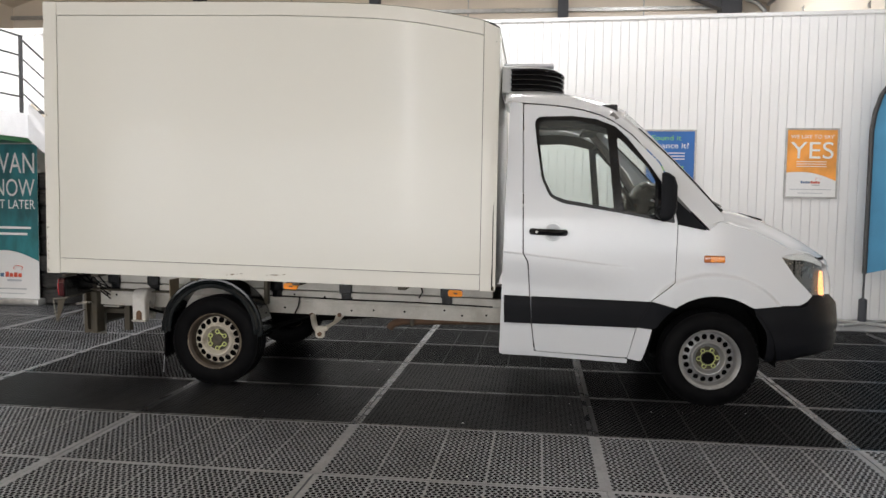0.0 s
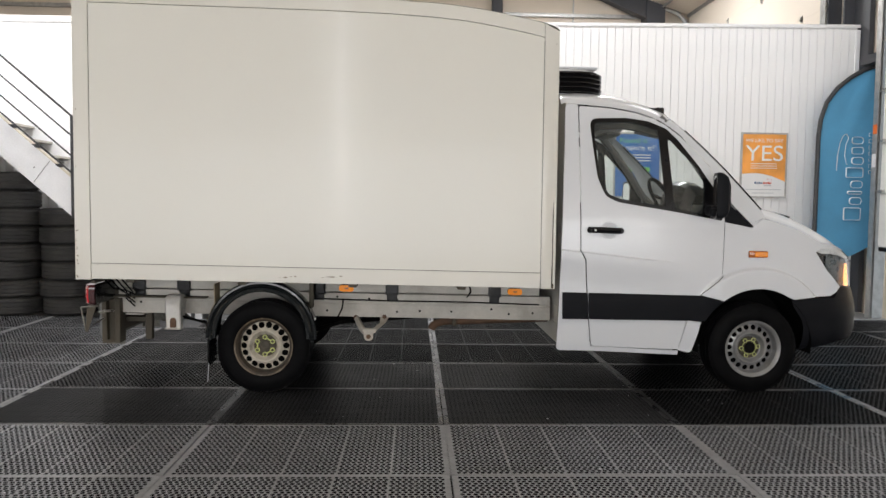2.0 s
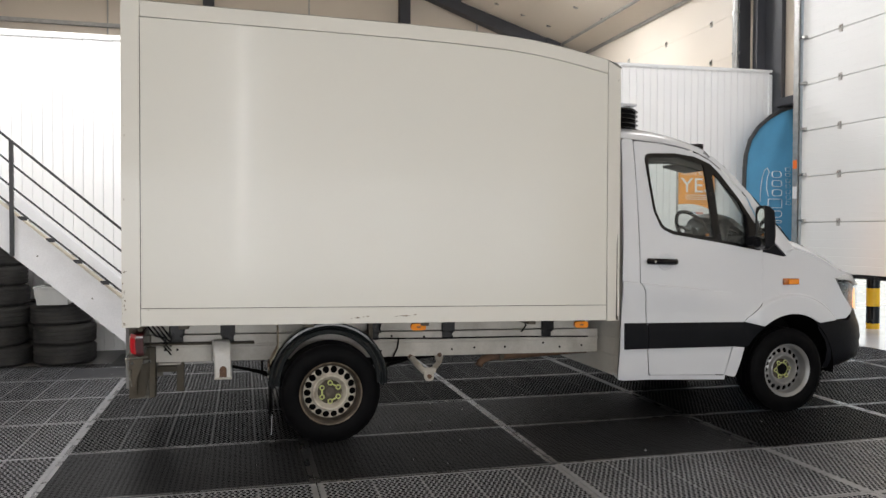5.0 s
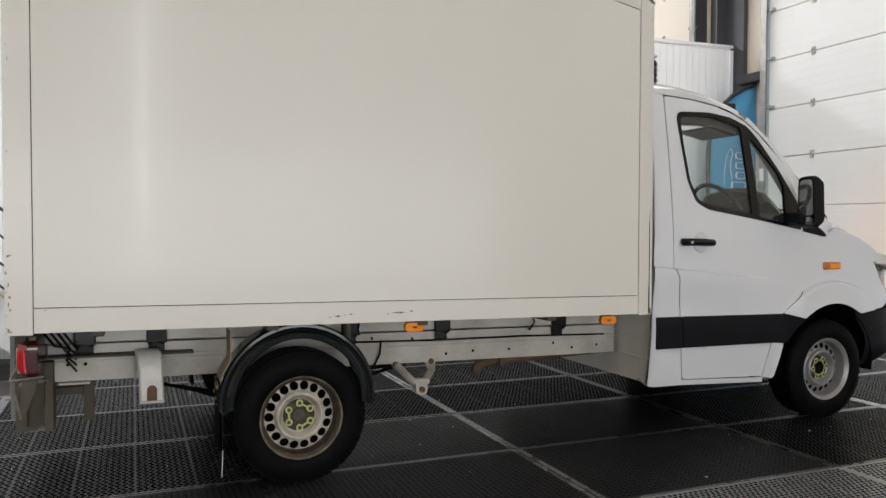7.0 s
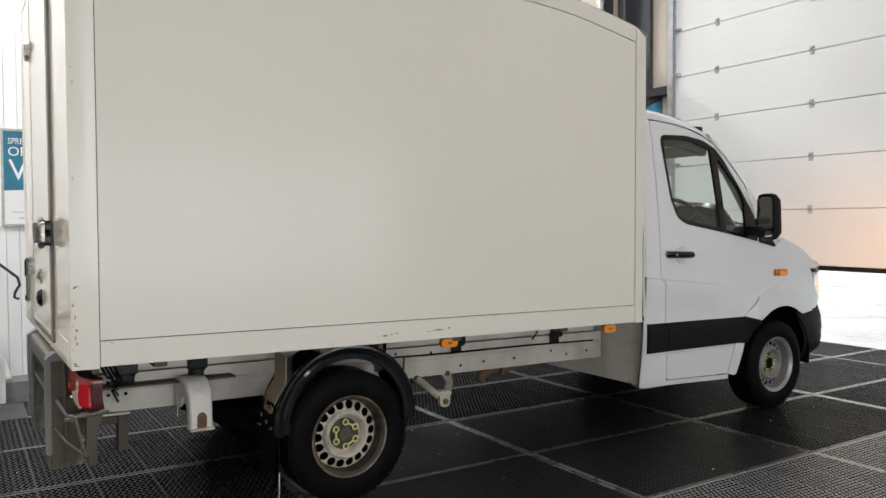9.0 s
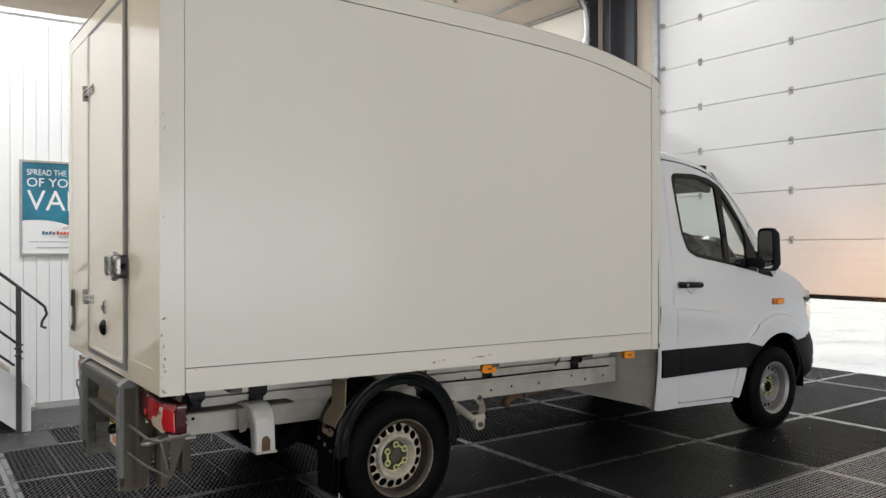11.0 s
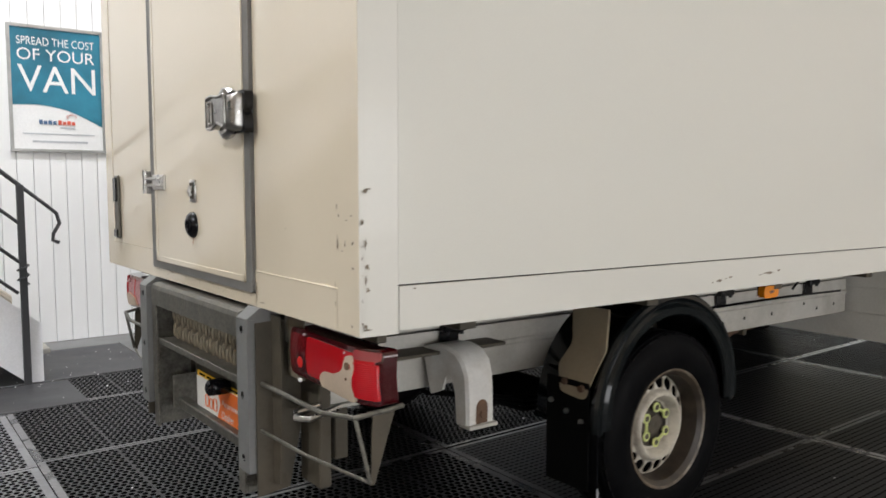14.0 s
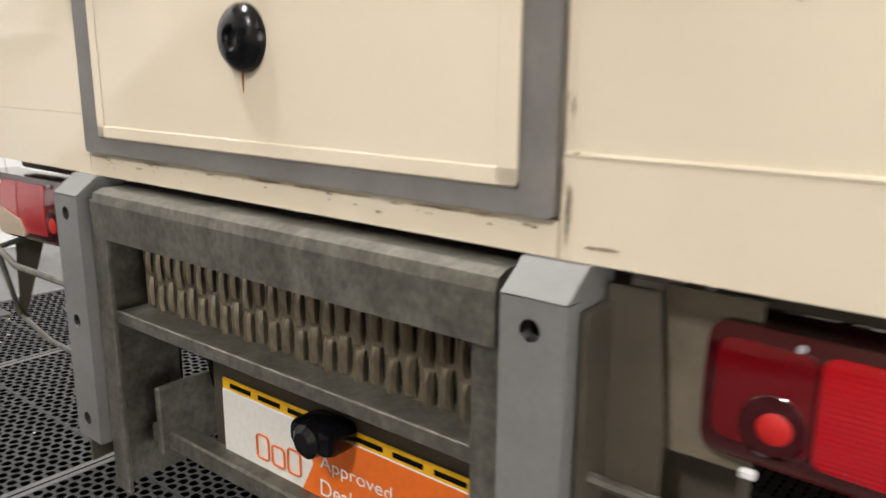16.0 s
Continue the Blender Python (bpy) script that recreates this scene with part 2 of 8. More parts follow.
CLEAR = glass_mat("window_glass", (0.96, 0.985, 0.975), film=0.022)
LENS_CLEAR = glass_mat("headlamp_lens", (0.92, 0.93, 0.93))
MIRROR = mat("mirror_silver", (0.9, 0.9, 0.9), 0.03, metal=1.0, var=0.0, fine=0.0, rough_var=0.01)
CABIN = mat("grey_cabin_trim", (0.075, 0.078, 0.082), 0.75, var=0.1, bump=0.2, bump_scale=200)
CABIN_DARK = mat("black_cabin_trim", (0.012, 0.012, 0.013), 0.7, var=0.1)
CABIN_LIGHT = mat("grey_headliner", (0.15, 0.15, 0.15), 0.85, var=0.05)
SEAT_CLOTH = mat("dark_seat_cloth", (0.035, 0.036, 0.04), 0.9, var=0.15, scale=30, bump=0.3, bump_scale=250)
WALL_WHITE = mat("white_wall_boards", (0.84, 0.84, 0.84), 0.45, var=0.015, scale=1.5, fine=0.01)
TRIM_WHITE = mat("white_trim", (0.80, 0.80, 0.80), 0.4, var=0.02)
STAIR_WHITE = mat("white_stair_paint", (0.80, 0.80, 0.82), 0.5, var=0.03, dirt=(0.5, 0.5, 0.5), dirt_amount=0.1)
CREAM = mat("cream_liner_panel", (0.70, 0.62, 0.52), 0.55, var=0.03, scale=0.8)
DOOR_CREAM = mat("cream_sectional_door", (0.78, 0.70, 0.60), 0.45, var=0.02, scale=1)
DOOR_WHITE = mat("white_sectional_door", (0.78, 0.78, 0.77), 0.42, var=0.02, scale=1, bump=0.05, bump_scale=200)
DARK_STEEL = mat("dark_grey_steelwork", (0.045, 0.047, 0.055), 0.55, var=0.1)
TRACK = mat("galvanised_track", (0.42, 0.42, 0.41), 0.42, metal=0.7, var=0.15, scale=12)
BLACK_RAIL = mat("black_rail_paint", (0.03, 0.03, 0.033), 0.45, var=0.1)
TIMBER = mat("pale_stair_timber", (0.66, 0.60, 0.50), 0.6, var=0.12, scale=5, stretch=(1, 6, 6))
TREAD_GREY = mat("worn_tread_board", (0.40, 0.38, 0.34), 0.7, var=0.15, scale=5, stretch=(1, 6, 6))
CONCRETE = mat("grey_concrete", (0.17, 0.17, 0.17), 0.6, var=0.15, scale=1.4, dirt=(0.08, 0.08, 0.08), dirt_amount=0.5, dirt_scale=2, bump=0.15)
# near black: the shade inside the mat holes is put into this colour
UNDER = mat("subfloor_hole_shade", (0.002, 0.002, 0.002), 0.9, var=0.25, scale=3, spec=0.03)
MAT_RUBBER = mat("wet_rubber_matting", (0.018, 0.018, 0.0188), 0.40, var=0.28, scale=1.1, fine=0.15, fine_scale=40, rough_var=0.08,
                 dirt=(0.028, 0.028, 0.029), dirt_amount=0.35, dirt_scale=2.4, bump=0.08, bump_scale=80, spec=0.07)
MAT_WET_EDGE = mat("wet_mat_edge", (0.045, 0.045, 0.046), 0.3, var=0.3, scale=3.0, fine=0.18, fine_scale=30, dirt=(0.13, 0.13, 0.13), dirt_amount=0.6, dirt_scale=3, bump=0.2, bump_scale=50, spec=0.8)
# the wet matting again, lightened in colour for the mats that stand in light
MAT_BRIGHT = mat("brightened_wet_matting", (0.031, 0.031, 0.032), 0.40, var=0.28, scale=1.1, fine=0.15, fine_scale=40, rough_var=0.08, dirt=(0.055, 0.055, 0.057), dirt_amount=0.4, dirt_scale=2.4, bump=0.08, bump_scale=80, spec=0.15)
SHEET_DARK = mat("plain_dark_rubber_sheet", (0.028, 0.028, 0.030), 0.5, var=0.25, scale=2.0, fine=0.2, fine_scale=60, dirt=(0.10, 0.10, 0.10), dirt_amount=0.35, dirt_scale=6, bump=0.1)
SHEET_GREY = mat("worn_grey_rubber_sheet", (0.10, 0.10, 0.102), 0.5, var=0.2, scale=2.0, fine=0.15, fine_scale=60, dirt=(0.20, 0.20, 0.20), dirt_amount=0.4, dirt_scale=5, bump=0.1)
# grey raised in the base colour to stand in for sheen at low angles
MAT_SHEEN = mat("sheen_grey_matting", (0.092, 0.094, 0.100), 0.36, var=0.22, scale=1.3, fine=0.18, fine_scale=40, rough_var=0.08, dirt=(0.12, 0.12, 0.125), dirt_amount=0.4, dirt_scale=3.0, bump=0.1, bump_scale=80, spec=0.8)
MAT_DARK_EDGE = mat("dark_mat_edge", (0.016, 0.016, 0.017), 0.3, var=0.3, scale=3.0, fine=0.18, fine_scale=30, dirt=(0.05, 0.05, 0.05), dirt_amount=0.5, dirt_scale=3, bump=0.2, bump_scale=50, spec=0.15)
MAT_PALE_EDGE = mat("pale_wet_mat_edge", (0.10, 0.10, 0.103), 0.28, var=0.35, scale=3.0, fine=0.2, fine_scale=30, dirt=(0.30, 0.30, 0.305), dirt_amount=0.7, dirt_scale=3, bump=0.3, bump_scale=40, spec=0.8)
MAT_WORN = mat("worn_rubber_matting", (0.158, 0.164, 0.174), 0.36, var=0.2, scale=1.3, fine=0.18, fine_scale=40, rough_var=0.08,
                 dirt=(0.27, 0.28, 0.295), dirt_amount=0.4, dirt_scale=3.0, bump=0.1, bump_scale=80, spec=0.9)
MAT_EDGE = mat("worn_mat_edge", (0.18, 0.18, 0.185), 0.36, var=0.25, scale=3.0, fine=0.18, fine_scale=30, dirt=(0.32, 0.32, 0.325), dirt_amount=0.5, dirt_scale=7, bump=0.2, bump_scale=50, spec=0.9)
WET_APRON = mat("wet_concrete_apron", (0.40, 0.40, 0.40), 0.22, var=0.15, scale=0.9, dirt=(0.22, 0.21, 0.20), dirt_amount=0.6, dirt_scale=0.9)
GREEN = mat("green_painted_deck", (0.02, 0.16, 0.05), 0.5, var=0.1)
MOULD = mat("white_plastic_tub", (0.6, 0.6, 0.58), 0.45, var=0.06)
GLOVE = mat("pale_paper", (0.7, 0.7, 0.7), 0.7)
FLAG_BLUE = mat("blue_flag_cloth", (0.085, 0.30, 0.50), 0.8, var=0.06, scale=4, bump=0.3, bump_scale=8)
PLATE_WHITE = mat("white_plate", (0.75, 0.74, 0.70), 0.35, var=0.03)
PLATE_ORANGE = mat("orange_print", (0.82, 0.17, 0.02), 0.4, var=0.03)
YELLOW = mat("yellow_paint", (0.80, 0.45, 0.012), 0.4, var=0.05)
PRINT_WHITE = mat("white_print", (0.80, 0.80, 0.80), 0.5, var=0.01)
PRINT_GREY = mat("grey_print", (0.45, 0.47, 0.5), 0.5)
PRINT_RED = mat("red_print", (0.62, 0.10, 0.06), 0.5)
PRINT_NAVY = mat("navy_print", (0.09, 0.16, 0.28), 0.5)
PRINT_BLUE = mat("blue_print", (0.02, 0.13, 0.42), 0.4, var=0.12, scale=3)
PRINT_GREEN = mat("green_print", (0.20, 0.55, 0.10), 0.5)
POSTER_ORANGE = mat("orange_poster_print", (0.80, 0.33, 0.06), 0.4, var=0.22, scale=3.5)
POSTER_TEAL = mat("teal_poster_print", (0.02, 0.16, 0.24), 0.4, var=0.4, scale=3.2)
BANNER_TEAL = mat("teal_banner_print", (0.015, 0.14, 0.16), 0.5, var=0.45, scale=2.6, stretch=(3, 1, 1))
BRICK = mat("red_brick", (0.33, 0.11, 0.07), 0.8, var=0.2, scale=12, bump=0.3)
SCUFF = mat("scuffed_filler", (0.24, 0.20, 0.15), 0.8, var=0.3, scale=40)
GRIME = mat("brown_grime", (0.30, 0.25, 0.18), 0.8, var=0.3, scale=20)

# ---------------------------------------------------------------- mesh tools


def finish(bm, name, material, parent=None, label="", smooth=True, angle=32):
    bmesh.ops.recalc_face_normals(bm, faces=bm.faces)
    me = bpy.data.meshes.new(name)
    if smooth:
        for f in bm.faces:
            f.smooth = True
    bm.to_mesh(me)
    bm.free()
    if smooth:
        me.set_sharp_from_angle(angle=radians(angle))
    for m in (material if isinstance(material, (list, tuple)) else [material]):
        me.materials.append(m)
    ob = new(name, me)
    if parent:
        ob.parent = parent
    if label:
        tagged(ob, label)
    return ob


def part(name, bm, material, parent, label="", smooth=True):
    return finish(bm, name, material, parent, label, smooth)


def thing(name, label, category, group="", at=None, kind=""):
    ob = new(name)
    if at is not None:
        ob.matrix_basis = at
    return tagged(ob, label, category, group, kind)


def box(bm, x0, x1, y0, y1, z0, z1, bevel=0.004, m=None, segs=1):
    g = bmesh.ops.create_cube(bm, size=1.0)
    for v in g["verts"]:
        v.co = Vector((x0 + (v.co.x + 0.5) * (x1 - x0), y0 + (v.co.y + 0.5) * (y1 - y0), z0 + (v.co.z + 0.5) * (z1 - z0)))
    vs = g["verts"]
    if bevel:
        e = list({e for v in vs for e in v.link_edges})
        r = bmesh.ops.bevel(bm, geom=e, offset=min(bevel, 0.45 * min(abs(x1 - x0), abs(y1 - y0), abs(z1 - z0))), segments=segs, affect="EDGES", profile=0.5)
        vs = list({v for f in r["faces"] for v in f.verts} | {v for v in vs if v.is_valid})
    if m is not None:
        bmesh.ops.transform(bm, matrix=m, verts=vs)
    return vs


def sweep(bm, pts, r, seg=8, closed=False, flat=1.0):
    """A round bar along points."""
    pts = [Vector(p) for p in pts]
    rings, up = [], None
    for i, p in enumerate(pts):
        a = pts[i - 1] if i or closed else p
        b = pts[(i + 1) % len(pts)] if i < len(pts) - 1 or closed else p
        d = (b - a).normalized()
        if up is None:
            up = Vector((0, 0, 1)) if abs(d.z) < 0.9 else Vector((1, 0, 0))
        side = d.cross(up)
        if side.length < 1e-4:
            side = d.cross(Vector((0.3, 1, 0.2)))
        side.normalize()
        up2 = side.cross(d).normalized()
        up = up2
        rings.append([bm.verts.new(p + r * (math.cos(2 * math.pi * k / seg) * side + flat * math.sin(2 * math.pi * k / seg) * up2)) for k in range(seg)])
    n = len(rings)
    for i in range(n if closed else n - 1):
        a, b = rings[i], rings[(i + 1) % n]
        for k in range(seg):
            bm.faces.new((a[k], a[(k + 1) % seg], b[(k + 1) % seg], b[k]))
    if not closed:
        bm.faces.new(rings[0][::-1]), bm.faces.new(rings[-1])


def lathe(bm, profile, seg=40, centre=(0, 0, 0), axis="y", closed=False, cap=True):
    """Turns (radius, along) pairs about an axis through centre."""
    c = Vector(centre)
    rings = []
    for r, a in profile:
        ring = []
        for k in range(seg):
            u, w = r * math.cos(2 * math.pi * k / seg), r * math.sin(2 * math.pi * k / seg)
            ring.append(bm.verts.new(c + (Vector((u, a, w)) if axis == "y" else Vector((u, w, a)) if axis == "z" else Vector((a, u, w)))))
        rings.append(ring)
    n = len(rings)
    for i in range(n if closed else n - 1):
        a, b = rings[i], rings[(i + 1) % n]
        for k in range(seg):
            bm.faces.new((a[k], a[(k + 1) % seg], b[(k + 1) % seg], b[k]))
    if cap and not closed:
        for ring, r in ((rings[0], profile[0][0]), (rings[-1], profile[-1][0])):
            if r > 1e-4:
                bm.faces.new(ring)


def loft(bm, curves, closed=False):
    rows = [[bm.verts.new(p) for p in c] for c in curves]
    for a, b in zip(rows, rows[1:]):
        for k in range(len(a) - (0 if closed else 1)):
            j = (k + 1) % len(a)
            bm.faces.new((a[k], a[j], b[j], b[k]))
    return rows


def fillet(points, radius, steps=5):
    """Rounds the corners of a 2D outline; a point may carry its own radius as a third number."""
    out, n = [], len(points)
    for i in range(n):
        p0, p1, p2 = Vector(points[i - 1][:2]), Vector(points[i][:2]), Vector(points[(i + 1) % n][:2])
        r = points[i][2] if len(points[i]) > 2 else radius
        a, b = (p0 - p1), (p2 - p1)
        if r <= 0 or a.length < 1e-6 or b.length < 1e-6:
            out.append(tuple(p1))
            continue
        ang = a.angle(b)
        d = min(r / max(math.tan(ang / 2), 1e-3), 0.48 * a.length, 0.48 * b.length)
        q0, q2 = p1 + a.normalized() * d, p1 + b.normalized() * d
        for k in range(steps + 1):
            t = k / steps
            out.append(tuple((1 - t) ** 2 * q0 + 2 * t * (1 - t) * p1 + t * t * q2))
    return out


def sheet(outline, holes=(), put=None, thick=0.01, grid=0.0, cuts=()):
    """A plate cut to a 2D outline with holes. put(u, v, 0..1) gives the place of a point on its front (0) and its back (1)."""
    bm = bmesh.new()
    edges = []
    for loop in (outline, *holes):
        vs = [bm.verts.new((u, 0, v)) for u, v in loop]
        for i in range(len(vs)):
            edges.append(bm.edges.new((vs[i], vs[(i + 1) % len(vs)])))
    bmesh.ops.triangle_fill(bm, edges=edges, use_beauty=True)
    if grid:
        for k, no in ((0, (1, 0, 0)), (2, (0, 0, 1))):
            lo, hi = min(v.co[k] for v in bm.verts), max(v.co[k] for v in bm.verts)
            g = math.ceil(lo / grid) * grid
            while g < hi:
                co = [0, 0, 0]
                co[k] = g
                bmesh.ops.bisect_plane(bm, geom=bm.verts[:] + bm.edges[:] + bm.faces[:], plane_co=co, plane_no=no, dist=1e-5)
                g += grid
    for co, no in cuts:
        bmesh.ops.bisect_plane(bm, geom=bm.verts[:] + bm.edges[:] + bm.faces[:], plane_co=co, plane_no=no, dist=1e-5)
    rim = [e for e in bm.edges if len(e.link_faces) == 1]
    dup = bmesh.ops.duplicate(bm, geom=bm.verts[:] + bm.edges[:] + bm.faces[:])
    vm = dup["vert_map"]
    pairs = [(e.verts[0], e.verts[1]) for e in rim]
    uv = {v: (v.co.x, v.co.z) for v in bm.verts}
    for a, b in pairs:
        bm.faces.new((a, b, vm[b], vm[a]))
    backs = {v for v in dup["geom"] if isinstance(v, bmesh.types.BMVert)}
    for v in bm.verts:
        u, w = uv[v]
        v.co = Vector(put(u, w, 1 if v in backs else 0))
    return bm


def smooth_step(a, b, x):
    t = max(0.0, min(1.0, (x - a) / (b - a)))
    return t * t * (3 - 2 * t)


def flat_y(y, thick):
    """Front face in the plane y, seen from -y."""
    return lambda u, v, k: (u, y + k * thick, v)


def circle(cx, cy, r, n=24, sx=1.0):
    return [(cx + r * sx * math.cos(2 * math.pi * k / n), cy + r * math.sin(2 * math.pi * k / n)) for k in range(n)]


def letters(body, width, height, m, material, parent, spacing=1.0):
    """Words in the built-in font, stretched to width x height metres; m places the lower left corner (x along the line, y up)."""
    cu = bpy.data.curves.new("line", "FONT")
    cu.body, cu.size, cu.extrude, cu.space_character = body, 1.0, 0.0, spacing
    tmp = bpy.data.objects.new("line", cu)
    scene.collection.objects.link(tmp)
    bpy.context.view_layer.update()
    me = bpy.data.meshes.new_from_object(tmp.evaluated_get(bpy.context.evaluated_depsgraph_get()))
    bpy.data.objects.remove(tmp)
    xs, ys = [v.co.x for v in me.vertices], [v.co.y for v in me.vertices]
    x0, y0, sx, sy = min(xs), min(ys), width / (max(xs) - min(xs)), height / (max(ys) - min(ys))
    # one mesh for each character: islands whose spans along the line overlap belong together
    root = list(range(len(me.vertices)))

    def find(k):
        while root[k] != k:
            k = root[k]
        return k
    for e in me.edges:
        a, b = find(e.vertices[0]), find(e.vertices[1])
        root[max(a, b)] = min(a, b)
    islands = {}
    for p in me.polygons:
        islands.setdefault(find(p.vertices[0]), []).append(p)
    spans = sorted((min(xs[k] for p in ps for k in p.vertices), max(xs[k] for p in ps for k in p.vertices), n) for n, ps in islands.items())
    signs = []
    for lo, hi, n in spans:
        if signs and lo < signs[-1][0] - 0.3 * (hi - lo):
            signs[-1] = (max(hi, signs[-1][0]), signs[-1][1] + islands[n])
        else:
            signs.append((hi, islands[n]))
    for hi, faces in signs:
        ids = sorted({k for p in faces for k in p.vertices})
        at = {k: q for q, k in enumerate(ids)}
        sign = bpy.data.meshes.new("letter")
        sign.from_pydata([m @ Vector(((xs[k] - x0) * sx, (ys[k] - y0) * sy, 0.0)) for k in ids], [], [[at[k] for k in p.vertices] for p in faces])
        sign.materials.append(material)
        new("letter", sign).parent = parent
    bpy.data.meshes.remove(me)


def on_y(x, z, y):
    """For letters on a face seen from -y."""
    return pose(x, y, z, 90, 0, 0)


def on_x(y, z, x):
    """For letters on a face seen from -x; the line runs towards -y."""
    return pose(x, y, z, 90, 0, -90)

# ---------------------------------------------------------------- the hall
WALL_Y, END_X = 10.25, 7.0


def slab(name, x0, x1, y0, y1, z0, z1, material, bevel=0.0, label="", category=""):
    bm = bmesh.new()
    box(bm, x0, x1, y0, y1, z0, z1, bevel)
    return tagged(finish(bm, name, material, smooth=False), label, category, kind="structure")


floor = slab("floor", -10.0, 7.15, -7.0, 17.2, -0.30, -0.016, UNDER, label="concrete floor under rubber matting, painted black as shade in its holes", category="floor")
slab("floor_back", -10.0, 7.15, 9.30, 10.27, -0.012, -0.004, CONCRETE, label="bare grey concrete strip along the wall", category="floor")
slab("floor_near", -10.0, 7.15, -7.0, 2.84, -0.012, -0.004, CONCRETE, label="bare grey concrete floor", category="floor")
slab("ground", 7.15, 60.0, -40.0, 60.0, -0.30, -0.03, WET_APRON, label="wet pale concrete yard outside the door", category="yard")

# the white boarded partition
wall_north = slab("wall_north", -10.0, 7.08, WALL_Y + 0.02, WALL_Y + 0.14, -0.02, 3.80, WALL_WHITE, label="white boarded partition wall", category="wall")
slab("wall_west", -10.2, -10.0, -7.2, 17.2, -0.3, 9.5, CREAM, label="cream clad hall wall", category="wall")
slab("wall_south", -10.0, 7.3, -7.2, -7.0, -0.3, 9.5, CREAM, label="cream clad hall wall", category="wall")
slab("wall_back", -10.0, 7.3, 17.0, 17.2, -0.3, 9.5, CREAM, label="cream clad hall wall behind the partition", category="wall")


def board_mesh():
    bm = bmesh.new()
    w, d, e = 0.1098, 0.02, 0.0042
    prof = [(0.0, d), (0.0015, e * 0.9), (e, 0.0), (w - e, 0.0), (w - 0.0015, e * 0.9), (w, d)]
    loft(bm, [[(x, y, z) for x, y in prof] for z in (0.0, 3.79)])
    me = bpy.data.meshes.new("board")
    bmesh.ops.recalc_face_normals(bm, faces=bm.faces)
    bm.to_mesh(me)
    bm.free()
    me.materials.append(WALL_WHITE)
    return me


def rise(x):
    """The partition's head runs a little up towards the big door."""
    return 3.752 + 0.0125 * (x + 4.1)


def partition():
    me = board_mesh()
    x = -5.4
    while x < 7.0:
        ob = new("board", me)
        ob.parent = wall_north
        ob.matrix_basis = pose(x, WALL_Y, 0) @ Matrix.Diagonal((1, 1, (rise(x) - 0.01) / 3.79, 1))
        x += 0.1105
    bm = bmesh.new()
    loft(bm, [[(-10, y, rise(-10) + z), (7.12, y, rise(7.12) + z)] for y, z in ((WALL_Y - 0.016, -0.044), (WALL_Y - 0.016, -0.004), (WALL_Y - 0.018, 0), (WALL_Y + 0.15, 0), (WALL_Y + 0.15, -0.06))])
    tagged(finish(bm, "trim", TRIM_WHITE, smooth=False), "white metal capping along the partition head", "trim", kind="structure")
    bm = bmesh.new()
    box(bm, 7.06, 7.12, WALL_Y - 0.022, WALL_Y + 0.15, 0, rise(7.1) - 0.07, 0.004)
    tagged(finish(bm, "trim_corner", TRIM_WHITE, smooth=False), "white corner capping of the partition", "trim", kind="structure")


partition()

# end wall with the two sectional doors
slab("wall_east_near", END_X + 0.15, END_X + 0.4, -7.2, 3.6, -0.3, 9.5, CREAM, label="cream clad end wall", category="wall")
slab("wall_east_pier", END_X + 0.22, END_X + 0.42, 9.55, 10.95, -0.3, 9.5, CREAM, label="cream clad pier between two doors", category="wall")
slab("wall_east_jamb", END_X + 0.02, END_X + 0.22, 10.90, 11.02, -0.3, 9.5, DARK_STEEL, label="dark steel door jamb", category="wall")
slab("wall_east_head", END_X + 0.15, END_X + 0.4, 3.6, 9.55, 5.9, 9.5, CREAM, label="cream clad wall over the door", category="wall")
slab("wall_east_far", END_X + 0.15, END_X + 0.4, 16.6, 17.2, -0.3, 9.5, CREAM, label="cream clad end wall", category="wall")
slab("wall_east_far_head", END_X + 0.15, END_X + 0.4, 10.95, 16.6, 5.7, 9.5, CREAM, label="cream clad wall over the second door", category="wall")


def ceiling():
    bm = bmesh.new()
    a = [(7.4, 5.75), (-1.4, 8.6), (-10.2, 5.75)]
    loft(bm, [[(x, y, z + dz) for x, z in a] for y, dz in ((-7.2, 0), (17.2, 0), (17.2, 0.12), (-7.2, 0.12), (-7.2, 0))])
    tagged(finish(bm, "ceiling", CREAM, smooth=False), "cream lined pitched roof", "ceiling", kind="structure")


ceiling()


